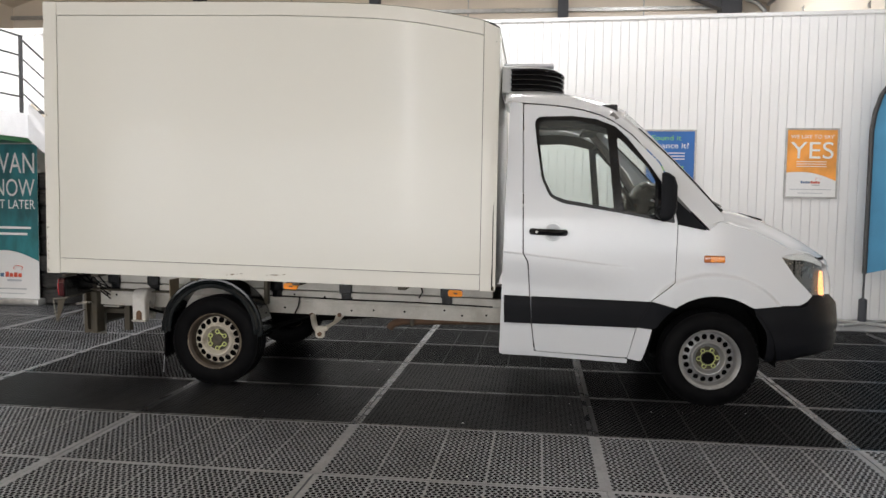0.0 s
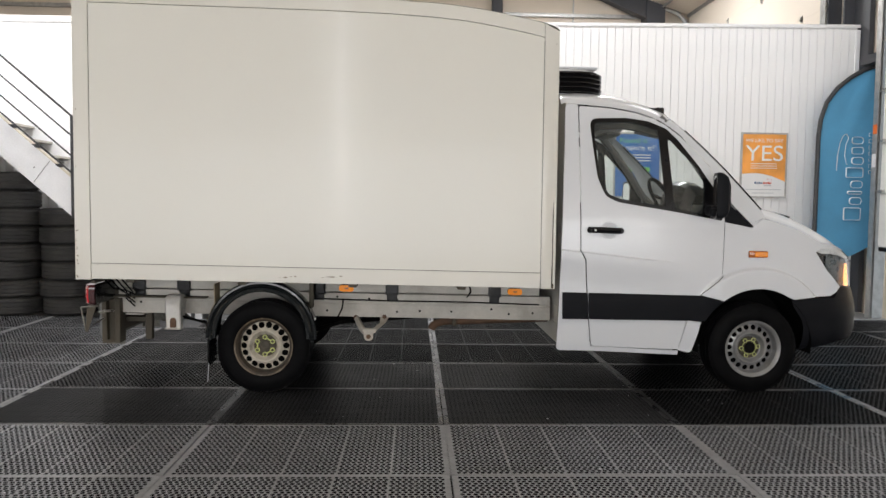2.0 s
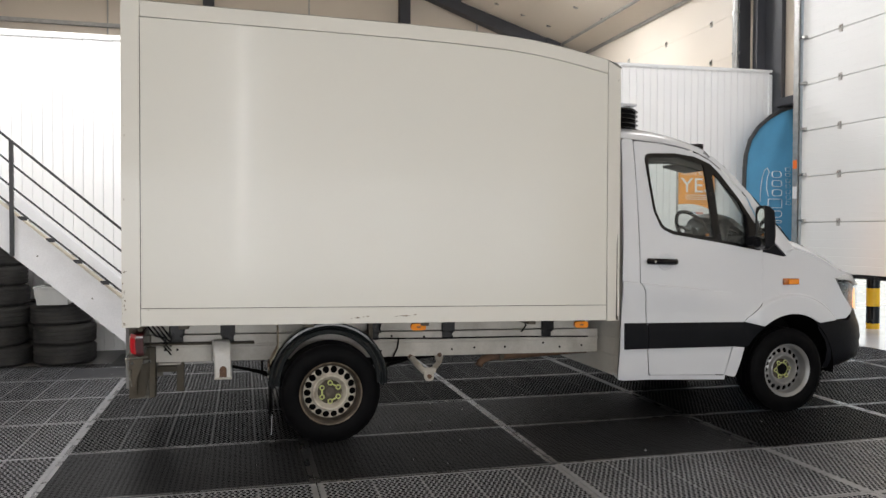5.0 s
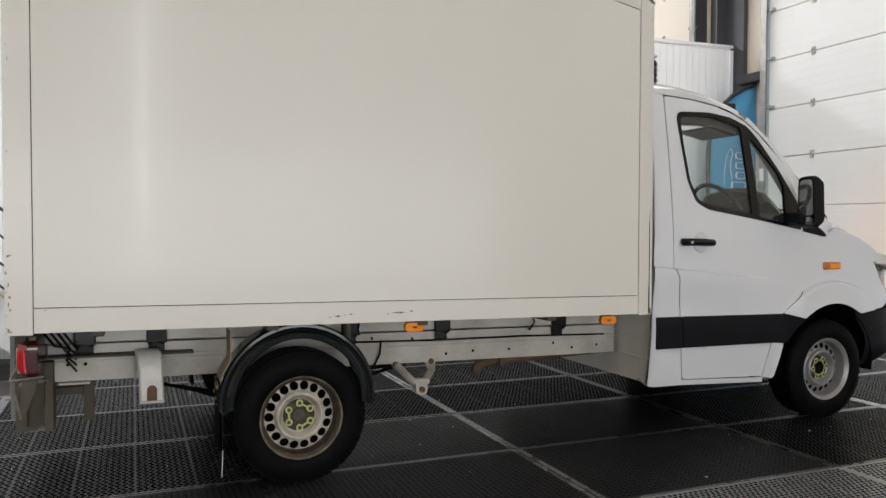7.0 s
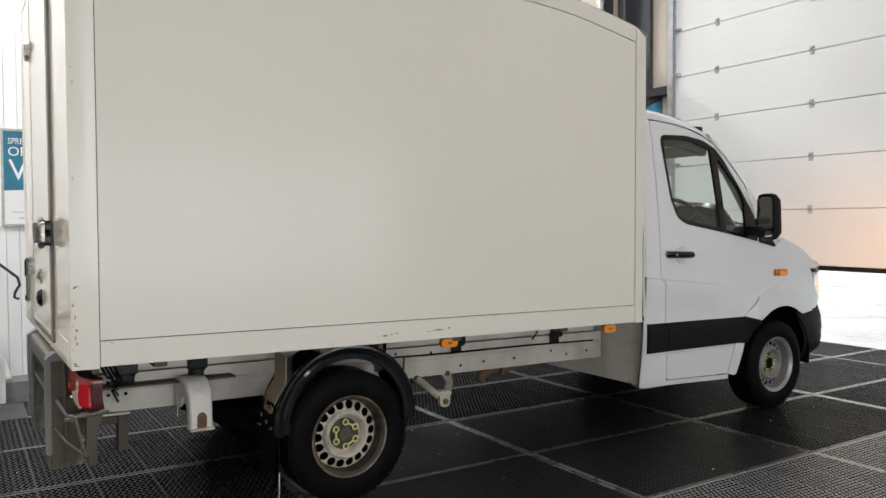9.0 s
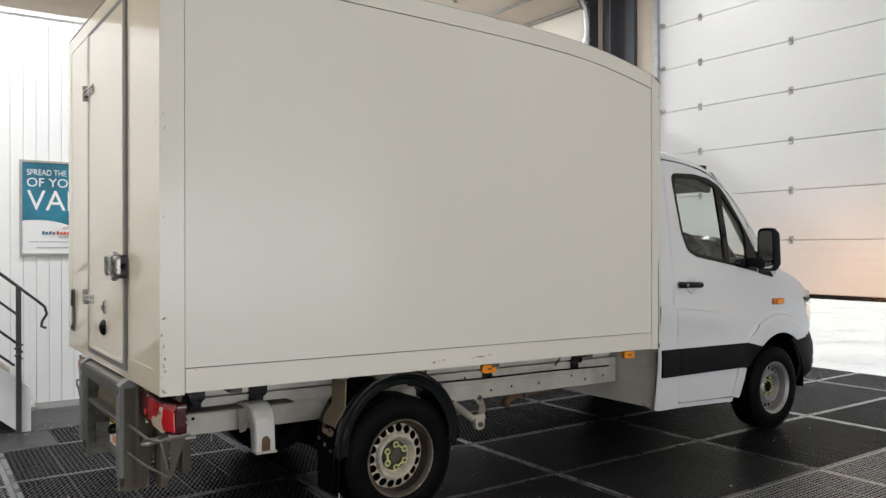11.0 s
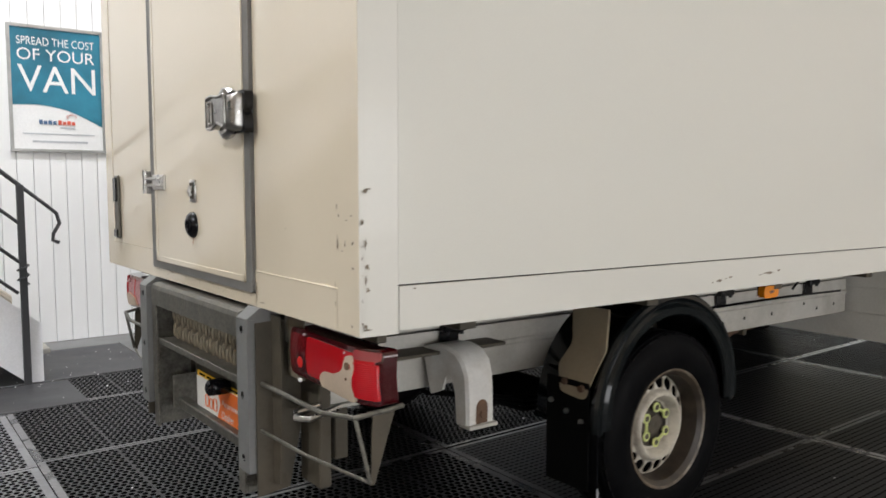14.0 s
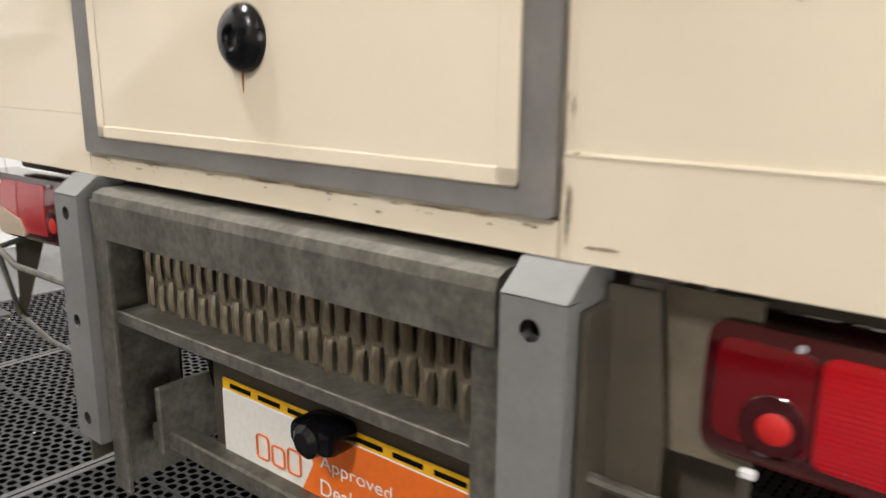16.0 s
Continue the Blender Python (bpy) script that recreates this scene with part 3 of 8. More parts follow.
def steelwork():
    bm = bmesh.new()
    box(bm, 7.13, 7.20, 10.05, 10.72, 0, 7.0, 0.004)
    box(bm, 7.20, 7.60, 10.34, 10.40, 0, 7.0, 0.004)
    box(bm, 6.98, 7.13, 10.41, 10.44, 0, 7.0, 0.004)
    box(bm, 7.02, 7.20, 9.60, 10.05, 3.30, 3.42, 0.004)
    tagged(finish(bm, "steel_column", DARK_STEEL, smooth=False), "dark grey painted steel portal column", "column", kind="structure")
    for x in (-5.3, -1.25, 2.85):
        bm = bmesh.new()
        box(bm, x - 0.11, x + 0.11, 16.72, 16.98, 0, 7.5, 0.004)
        tagged(finish(bm, "steel_post", DARK_STEEL, smooth=False), "dark grey steel wall post", "column", kind="structure")
    bm = bmesh.new()
    box(bm, 6.05, 6.45, 16.5, 16.95, 0, 6.0, 0.004)
    tagged(finish(bm, "steel_corner_column", DARK_STEEL, smooth=False), "dark grey steel corner column", "column", kind="structure")
    bm = bmesh.new()
    prof = [(6.3, 5.35), (6.3, 6.0), (-1.4, 8.5), (-1.4, 8.05), (3.4, 6.5), (4.9, 5.95)]
    loft(bm, [[(x, 16.55, z) for x, z in prof], [(x, 16.8, z) for x, z in prof]], closed=True)
    bm.faces.new([bm.verts.new((x, 16.55, z)) for x, z in prof])
    tagged(finish(bm, "steel_rafter", DARK_STEEL, smooth=False), "dark grey haunched steel rafter", "rafter", kind="structure")
    for x in (-3.2, 0.8, 4.55):
        bm = bmesh.new()
        box(bm, x - 0.012, x + 0.012, 16.97, 17.0, 0, 8, 0)
        tagged(finish(bm, "trim_joint", TRACK, smooth=False), "grey joint strip between cladding sheets", "trim", kind="structure")
    bm = bmesh.new()
    box(bm, -10, 6.1, 16.90, 16.98, 5.52, 5.60, 0.003)
    tagged(finish(bm, "wall_rail", TRACK, smooth=False), "grey steel sheeting rail", "rail", kind="structure")


steelwork()


def hinge_mesh():
    bm = bmesh.new()
    box(bm, -0.012, 0, -0.03, 0.03, -0.05, 0.05, 0.003)
    box(bm, -0.022, -0.012, -0.022, 0.022, 0.012, 0.03, 0.002)
    box(bm, -0.022, -0.012, -0.022, 0.022, -0.03, -0.012, 0.002)
    sweep(bm, [(-0.02, -0.03, 0), (-0.02, 0.03, 0)], 0.008, 6)
    return bm


def door_panel(y0, y1, z0, z1, x=0.0, ribs=5):
    """One insulated door section with shallow pressed lines and rounded edges."""
    bm = bmesh.new()
    e = 1.0 if ribs else 0.3
    prof, d = [(0.045, 0.0), (0.012 * e, 0.0), (0.003 * e, 0.004 * e), (0.0, 0.012 * e)], (z1 - z0)
    for k in range(1, ribs + 1):
        zc = d * k / (ribs + 1)
        prof += [(0.0, zc - 0.004), (0.0022, zc), (0.0, zc + 0.004)]
    prof += [(0.0, d - 0.012 * e), (0.003 * e, d - 0.004 * e), (0.012 * e, d), (0.045, d)]
    loft(bm, [[(x + px, y, z0 + pz) for px, pz in prof] for y in (y0, y1)])
    return bm


def big_door():
    door = thing("door_1", "white sectional overhead door raised a little off the ground", "sectional door", kind="structure")
    zs = [0.915, 1.595, 2.229, 2.863, 3.497, 4.131, 4.765, 5.40, 6.03]
    for z0, z1 in zip(zs, zs[1:]):
        part("panel", door_panel(3.55, 9.44, z0 + 0.003, z1 - 0.003, END_X), DOOR_WHITE, door, smooth=False)
    # backing sheet added to keep daylight from leaking through the panel joints
    bm = bmesh.new()
    box(bm, END_X + 0.020, END_X + 0.05, 3.56, 9.43, 0.90, 6.02, 0)
    part("panel_core", bm, TRACK, door, "grey backing sheet added behind the joints of the sections", smooth=False)
    bm = bmesh.new()
    box(bm, END_X + 0.004, END_X + 0.045, 3.55, 9.44, 0.865, 0.917, 0.01)
    part("bottom_seal", bm, GLOSS_BLACK, door, "black rubber bottom seal")
    first = None
    for z in zs[1:-1]:
        for y in (8.733, 7.37, 6.01, 4.65):
            if first is None:
                first = part("hinge", hinge_mesh(), STEEL, door)
                ob = first
            else:
                ob = new("hinge", first.data)
                ob.parent = door
            ob.matrix_basis = pose(END_X, y, z)
    bm = bmesh.new()
    box(bm, END_X - 0.075, END_X - 0.071, 9.43, 9.53, 0, 6.0, 0)
    box(bm, END_X - 0.075, END_X - 0.02, 9.528, 9.533, 0, 6.0, 0)
    box(bm, END_X - 0.024, END_X - 0.02, 9.46, 9.53, 0, 6.0, 0)
    box(bm, END_X - 0.005, END_X + 0.14, 9.50, 9.56, 0, 6.0, 0.003)
    part("track", bm, TRACK, door, "galvanised vertical door track", smooth=False)
    for z in zs[1:-1]:
        bm = bmesh.new()
        sweep(bm, [(END_X - 0.045, 9.40, z + 0.03), (END_X - 0.045, 9.505, z + 0.03)], 0.008, 8)
        lathe(bm, [(0.008, 9.47), (0.024, 9.47), (0.024, 9.50), (0.008, 9.50)], 14, (END_X - 0.045, 0, z + 0.03))
        box(bm, END_X - 0.055, END_X, 9.34, 9.42, z + 0.012, z + 0.05, 0.003)
        part("roller", bm, STEEL, door)
    bm = bmesh.new()
    box(bm, END_X - 0.079, END_X - 0.0755, 9.44, 9.52, 2.35, 2.47, 0)
    part("sticker", bm, PLATE_ORANGE, door, "small orange warning sticker", smooth=False)
    bm = bmesh.new()
    box(bm, END_X - 0.079, END_X - 0.0755, 9.44, 9.52, 1.93, 2.10, 0)
    part("label_sticker", bm, PRINT_WHITE, door, "small white maker's sticker", smooth=False)


big_door()


def second_door():
    door = thing("door_2", "cream sectional overhead door following the roof slope", "sectional door", kind="structure")
    zs = [3.10, 3.72, 4.28, 4.92, 5.52]
    for z0, z1 in zip(zs, zs[1:]):
        part("panel", door_panel(10.95, 16.55, z0 + 0.0004, z1 - 0.0004, END_X, 0), DOOR_CREAM, door, smooth=False)
    tilt = pose(END_X, 0, 5.53, 0, -72, 0)
    for k in range(5):
        bm = door_panel(10.95, 16.55, k * 0.62 + 0.0004, k * 0.62 + 0.6196, 0, 0)
        bmesh.ops.transform(bm, matrix=tilt, verts=bm.verts)
        part("panel", bm, DOOR_CREAM, door, smooth=False)
    first = part("hinge", hinge_mesh(), STEEL, door)
    first.matrix_basis = pose(END_X, 11.62, 4.28)
    spots = []
    for z in zs[1:4]:
        for y in (11.62, 13.03, 14.45, 15.86):
            spots.append(pose(END_X, y, z))
    for k in range(1, 5):
        for y in (11.62, 13.03, 14.45, 15.86):
            spots.append(tilt @ pose(0, y, k * 0.62))
    for m in spots:
        ob = new("hinge", first.data)
        ob.parent = door
        ob.matrix_basis = m
    bm = bmesh.new()
    sweep(bm, [(END_X - 0.03, 10.95, 5.52), (END_X - 0.03, 16.55, 5.52)], 0.035, 8)
    part("stiffener", bm, TRACK, door, "grey steel stiffening bar")
    bm = bmesh.new()
    v = tilt @ Vector((-0.03, 0, 0.62))
    w = tilt @ Vector((-0.03, 0, 3.0))
    sweep(bm, [(v.x, 10.95, v.z), (v.x, 16.55, v.z)], 0.03, 8)
    part("stiffener", bm, TRACK, door)
    for y in (16.6, 10.9):
        bm = bmesh.new()
        sweep(bm, [(END_X - 0.05, y, 0), (END_X - 0.05, y, 5.2), (END_X - 0.09, y, 5.42), (END_X - 0.25, y, 5.58), (w.x, y, w.z)], 0.045, 6)
        part("track", bm, TRACK, door, "galvanised curved door track")
    for z in zs[1:4]:
        bm = bmesh.new()
        box(bm, END_X - 0.07, END_X, 10.86, 10.97, z - 0.02, z + 0.03, 0.004)
        part("roller", bm, STEEL, door)


second_door()


def frame_poster(name, x, z, w, h, label, face):
    """A snap-frame poster on the partition; face(parent, x, z, w, h, y) adds the print."""
    ob = thing(name, label, "poster")
    y = WALL_Y - 0.022
    bm = sheet([(x, z), (x + w, z), (x + w, z + h), (x, z + h)], [[(x + 0.022, z + 0.022), (x + w - 0.022, z + 0.022), (x + w - 0.022, z + h - 0.022), (x + 0.022, z + h - 0.022)]],
               flat_y(y, 0.022))
    part("frame", bm, TRACK, ob, "silver aluminium snap frame", smooth=False)
    face(ob, x + 0.02, z + 0.02, w - 0.04, h - 0.04, y + 0.008)
    return ob


def strip(bm, x0, x1, z0, z1, y):
    bm.faces.new([bm.verts.new(p) for p in ((x0, y, z0), (x1, y, z0), (x1, y, z1), (x0, y, z1))])


def bars(ob, rows, material, y, name="small_print"):
    bm = bmesh.new()
    for x0, x1, z0, z1 in rows:
        strip(bm, x0, x1, z0, z1, y)
    part(name, bm, material, ob, smooth=False)


def wave_field(x, z, w, h, left, right, bulge, y, n=20):
    """A coloured field whose lower edge is a curve."""
    low = [(x + w * k / n, z + h * (left + (right - left) * k / n + bulge * math.sin(math.pi * k / n))) for k in range(n + 1)]
    return sheet(low + [(x + w, z + h), (x, z + h)], (), flat_y(y, 0.001))


def logo(ob, x, z, w, y, a=PRINT_NAVY, b=PRINT_RED):
    """A maker's mark as plain shapes: a dark bar, a warm bar and a small cloud outline."""
    hs = (0.13, 0.10, 0.12, 0.10)
    bars(ob, [(x + w * k * 0.12, x + w * (k * 0.12 + 0.095), z, z + w * hs[k]) for k in range(4)], a, y, "mark")
    bars(ob, [(x + w * (0.5 + k * 0.12), x + w * (0.5 + k * 0.12 + 0.095), z, z + w * hs[k]) for k in range(4)], b, y, "mark")
    bm = bmesh.new()
    sweep(bm, [(x + w * (0.86 + 0.13 * math.cos(a2)), y - 0.001, z + w * (0.24 + 0.06 * math.sin(a2))) for a2 in [i * math.pi / 8 for i in range(-2, 11)]], w * 0.008, 5)
    part("mark_outline", bm, b, ob)
    bars(ob, [(x + w * 0.55, x + w * 0.95, z - w * 0.11, z - w * 0.06)], PRINT_GREY, y, "mark")


def yes_face(ob, x, z, w, h, y):
    part("paper", sheet([(x, z), (x + w, z), (x + w, z + h), (x, z + h)], (), flat_y(y, 0.002)), PRINT_WHITE, ob, smooth=False)
    part("orange_field", wave_field(x, z, w, h, 0.36, 0.24, 0.06, y - 0.002), POSTER_ORANGE, ob, "orange printed field", smooth=False)
    letters("WE LIKE TO SAY", w * 0.86, h * 0.055, on_y(x + w * 0.07, z + h * 0.87, y - 0.004), PRINT_WHITE, ob)
    letters("YES", w * 0.86, h * 0.25, on_y(x + w * 0.07, z + h * 0.57, y - 0.004), PRINT_WHITE, ob)
    bars(ob, [(x + w * 0.2, x + w * 0.8, z + h * (0.52 - k * 0.035), z + h * (0.53 - k * 0.035)) for k in range(3)], PRINT_WHITE, y - 0.004)
    logo(ob, x + w * 0.3, z + h * 0.2, w * 0.4, y - 0.004)
    bars(ob, [(x + w * 0.08, x + w * 0.92, z + h * 0.105, z + h * 0.115), (x + w * 0.25, x + w * 0.75, z + h * 0.05, z + h * 0.06)], PRINT_GREY, y - 0.002)


def blue_face(ob, x, z, w, h, y):
    part("paper", sheet([(x, z), (x + w, z), (x + w, z + h), (x, z + h)], (), flat_y(y, 0.002)), PRINT_BLUE, ob, smooth=False)
    letters("Found it", w * 0.62, h * 0.075, on_y(x + w * 0.1, z + h * 0.86, y - 0.003), PRINT_GREEN, ob)
    letters("Finance it?", w * 0.78, h * 0.085, on_y(x + w * 0.1, z + h * 0.74, y - 0.003), PRINT_WHITE, ob)
    bars(ob, [(x + w * 0.1, x + w * 0.8, z + h * (0.66 - k * 0.045), z + h * (0.675 - k * 0.045)) for k in range(3)], PRINT_WHITE, y - 0.003)
    bm = bmesh.new()
    strip(bm, x + w * 0.3, x + w * 0.78, z + h * 0.40, z + h * 0.47, y - 0.003)
    part("green_field", bm, PRINT_GREEN, ob, smooth=False)
    logo(ob, x + w * 0.5, z + h * 0.12, w * 0.36, y - 0.003, PRINT_WHITE, PRINT_WHITE)


def van_face(ob, x, z, w, h, y):
    part("paper", sheet([(x, z), (x + w, z), (x + w, z + h), (x, z + h)], (), flat_y(y, 0.002)), PRINT_WHITE, ob, smooth=False)
    part("teal_field", wave_field(x, z, w, h, 0.36, 0.20, 0.07, y - 0.002), POSTER_TEAL, ob, "teal printed field with a road", smooth=False)
    letters("SPREAD THE COST", w * 0.86, h * 0.065, on_y(x + w * 0.07, z + h * 0.86, y - 0.004), PRINT_WHITE, ob)
    letters("OF YOUR", w * 0.86, h * 0.095, on_y(x + w * 0.07, z + h * 0.735, y - 0.004), PRINT_WHITE, ob)
    letters("VAN", w * 0.86, h * 0.22, on_y(x + w * 0.07, z + h * 0.475, y - 0.004), PRINT_WHITE, ob)
    logo(ob, x + w * 0.28, z + h * 0.21, w * 0.42, y - 0.004)
    bars(ob, [(x + w * 0.10, x + w * 0.9, z + h * 0.125, z + h * 0.135), (x + w * 0.2, x + w * 0.82, z + h * 0.058, z + h * 0.073)], PRINT_GREY, y - 0.002)


frame_poster("poster", 5.53, 1.535, 0.645, 0.885, "framed orange and white finance poster on the white wall", yes_face)
frame_poster("poster", 3.79, 1.51, 0.645, 0.885, "framed blue finance poster on the white wall", blue_face)
frame_poster("poster", -1.345, 1.43, 0.65, 0.92, "framed teal and white van finance poster on the white wall", van_face)


def flag():
    ob = thing("feather_flag", "tall blue feather flag with black edging on a floor stand", "flag")
    a, b = Vector((6.440, 9.93, 0)), Vector((7.20, 9.86, 0))

    def put(u, v, k):
        p = a.lerp(b, u / 0.76)
        fold = 0.012 * math.sin(5 * v + 3 * u) + 0.010 * math.sin(17 * u - 6 * v) * smooth_step(1.9, 2.9, v) * smooth_step(0.1, 0.5, u)
        return (p.x, p.y + fold + 0.004 * k, v)
    left = [(0.0, 0.62), (0.0, 2.35), (0.03, 2.58), (0.10, 2.80), (0.22, 2.98), (0.38, 3.12), (0.55, 3.22), (0.74, 3.285)]
    cloth = left + [(0.76, 2.6), (0.755, 1.6), (0.74, 0.92), (0.5, 0.79), (0.2, 0.67)]
    part("cloth", sheet(cloth, (), put, grid=0.05), FLAG_BLUE, ob, "blue printed flag cloth")
    bm = bmesh.new()
    sweep(bm, [put(u - 0.010, v, 0) for u, v in left], 0.030, 8)
    part("edge_sleeve", bm, BLACK_RAIL, ob, "black pole sleeve")
    bm = bmesh.new()
    sweep(bm, [put(-0.012, z, 0) for z in (0.03, 0.7)], 0.014, 8)
    part("pole", bm, BLACK_RAIL, ob)
    bm = bmesh.new()
    c = put(-0.012, 0, 0)
    for a2 in (35, 145):
        box(bm, -0.42, 0.42, -0.035, 0.035, 0.0, 0.022 if a2 < 90 else 0.030, 0.004, m=pose(c[0], c[1] - 0.05, 0, 0, 0, a2))
    part("cross_base", bm, TRACK, ob, "grey steel cross base")
    bm = bmesh.new()
    lathe(bm, [(0.05, 0.02), (0.048, 0.30), (0.03, 0.31), (0.018, 0.32)], 16, (c[0], c[1], 0), "z")
    part("socket", bm, DARK_STEEL, ob, "dark grey pole socket")
    # the word mark runs up the cloth as plain rounded outlines and bars
    def outline(u0, u1, v0, v1, stroke, corner):
        bm = bmesh.new()
        sweep(bm, [Vector(put(u, v, 0)) + Vector((0, -0.008, 0)) for u, v in fillet([(u0, v0), (u1, v0), (u1, v1), (u0, v1)], corner)], stroke, 6, closed=True, flat=0.3)
        part("mark", bm, PRINT_WHITE, ob, "white upright word mark")
    v = 1.24
    for tall, wide, corner in ((0.215, 0.185, 0.02), (0.15, 0.115, 0.07), (0.18, 0.06, 0.02), (0.15, 0.115, 0.07), (0.215, 0.15, 0.02), (0.15, 0.115, 0.07), (0.15, 0.11, 0.03), (0.15, 0.115, 0.07)):
        outline(0.575 - tall, 0.575, v + 0.012, v + wide - 0.012, 0.013, corner)
        v += wide + 0.022
    for k in range(7):
        outline(0.645, 0.715, 1.86 + k * 0.082, 1.86 + k * 0.082 + 0.048, 0.005, 0.012)
    bm = bmesh.new()
    arc = [(0.36, 1.98), (0.33, 2.10), (0.345, 2.25), (0.38, 2.33), (0.35, 2.39), (0.31, 2.36), (0.27, 2.27), (0.24, 2.10), (0.235, 1.90)]
    sweep(bm, [Vector(put(u, v, 0)) + Vector((0, -0.008, 0)) for u, v in arc], 0.008, 6, flat=0.4)
    part("mark_outline", bm, PRINT_WHITE, ob)


flag()

# ---------------------------------------------------------------- stair, gallery, what is stored beneath
SY = 8.97


def low(x):
    return 1.003 - 0.858 * (x + 2.645)


def stair():
    st = thing("staircase", "white steel stair with timber treads and black railings", "staircase", kind="structure")
    for y0, y1 in ((SY, SY + 0.05), (10.14, 10.19)):
        pts = [(-1.476, 0.0), (-1.40, 0.0), (-1.40, 0.36), (-3.96, low(-3.96) + 0.45), (-3.96, low(-3.96))]
        part("stringer", sheet(pts, (), flat_y(y0, y1 - y0)), STAIR_WHITE, st, "white boxed stringer", smooth=False)
    bm = bmesh.new()
    sx = [(-1.42, 0.385 + 0.0), (-3.95, low(-3.95) + 0.46)]
    loft(bm, [[(x, y, low(x) + dz) for x in (-1.55, -3.93)] for y, dz in ((SY + 0.012, 0.44), (SY + 0.012, 0.462), (SY + 0.05, 0.475), (SY + 0.075, 0.462), (SY + 0.075, 0.38), (SY + 0.012, 0.44))])
    part("timber_strip", bm, TIMBER, st, "pale timber capping strip", smooth=False)
    for k in range(12):
        z = 0.195 * (k + 1)
        x = -1.476 - (z - 0.20) / 0.858
        bm = bmesh.new()
        box(bm, x - 0.12, x + 0.12, SY + 0.05, 10.14, z - 0.03, z, 0.004)
        part("tread", bm, TREAD_GREY, st, "worn grey-brown tread", smooth=False)
        bm = bmesh.new()
        box(bm, x - 0.11, x - 0.09, SY + 0.05, 10.14, z - 0.10, z - 0.03, 0.002)
        part("riser", bm, STAIR_WHITE, st, smooth=False)
    for k in range(9):
        x = -1.72 - 0.26 * k
        bm = bmesh.new()
        box(bm, x - 0.045, x + 0.045, SY + 0.004, SY + 0.016, low(x) + 0.445, low(x) + 0.487, 0.002)
        part("tread_bracket", bm, BLACK_RAIL, st, "small dark tread bracket", smooth=False)
    for x in (-2.1, -2.62, -3.3):
        bm = bmesh.new()
        lathe(bm, [(0.0, SY - 0.004), (0.009, SY - 0.004), (0.009, SY)], 10, (x, 0, low(x) + 0.2))
        part("bolt", bm, SEAL, st)
    bm = bmesh.new()
    x = -3.31
    sweep(bm, [(x, SY - 0.001, low(x) + 0.02), (x + 0.19, SY - 0.001, low(x + 0.19) + 0.43)], 0.003, 4)
    part("joint", bm, SEAL, st)
    rail = thing("railing", "black steel stair railing with scrolled end", "railing", kind="structure")
    ry = SY - 0.02
    for off in (1.175, 0.945, 0.712, 0.518):
        bm = bmesh.new()
        x1 = -1.49 if off > 0.6 else -1.52
        sweep(bm, [(x1, ry, low(x1) + off), (-4.03, ry, low(-4.03) + off)], 0.013 if off > 1.1 else 0.010, 8)
        part("bar", bm, BLACK_RAIL, rail)
    for x, z0, z1 in ((-2.85, low(-2.85) + 0.0, low(-2.85) + 1.18), (-1.49, 0.0, low(-1.49) + 1.18), (-4.03, 2.30, 3.41)):
        bm = bmesh.new()
        box(bm, x - 0.019, x + 0.019, ry - 0.019, ry + 0.019, z0, z1, 0.003)
        part("post", bm, BLACK_RAIL, rail)
    bm = bmesh.new()
    sweep(bm, [(-1.49, ry, low(-1.49) + 1.175), (-1.36, ry, 1.075), (-1.30, ry, 1.02), (-1.285, ry, 0.96), (-1.32, ry, 0.90), (-1.325, ry, 0.86), (-1.29, ry, 0.845)], 0.011, 8)
    part("scroll", bm, BLACK_RAIL, rail)
    bm = bmesh.new()
    for k in range(24):
        a = k * 0.55
        lathe(bm, [(0.001, 0), (0.012, 0.006), (0.001, 0.012)], 6, (-1.49 + 0.026 * math.cos(a), ry + 0.026 * math.sin(a), 0.60 + k * 0.005), "z")
    part("twist", bm, BLACK_RAIL, rail)
    for z in (3.40, 3.16, 2.90, 2.65):
        bm = bmesh.new()
        sweep(bm, [(-4.03, ry, z), (-4.03, 6.2, z)], 0.012, 8)
        part("bar", bm, BLACK_RAIL, rail)
    slab("gallery", -10.0, -3.96, 6.2, 10.25, 2.14, 2.44, STAIR_WHITE, label="white edged gallery deck at the stair head", category="gallery")
    slab("gallery_soffit", -10.0, -3.99, 6.25, 10.2, 2.085, 2.14, GREEN, label="green painted underside of the gallery", category="gallery")


stair()


def tyre_profile(r, w, rim):
    """(radius, along) pairs of a tyre with shoulders, tread grooves and open bead."""
    p = [(rim, 0.04 * w), (rim + 0.012, 0.0), (rim + 0.05, -0.03 * w), (r - 0.045, -0.02 * w), (r - 0.012, 0.05 * w), (r, 0.13 * w)]
    for g in (0.28, 0.5, 0.72):
        p += [(r, (g - 0.035) * w), (r - 0.009, (g - 0.025) * w), (r - 0.009, (g + 0.025) * w), (r, (g + 0.035) * w)]
    p += [(r, 0.87 * w), (r - 0.012, 0.95 * w), (r - 0.045, 1.02 * w), (rim + 0.05, 1.03 * w), (rim + 0.012, w), (rim, 0.96 * w), (rim + 0.03, 0.85 * w), (r - 0.03, 0.8 * w), (r - 0.03, 0.2 * w), (rim + 0.03, 0.15 * w)]
    return p


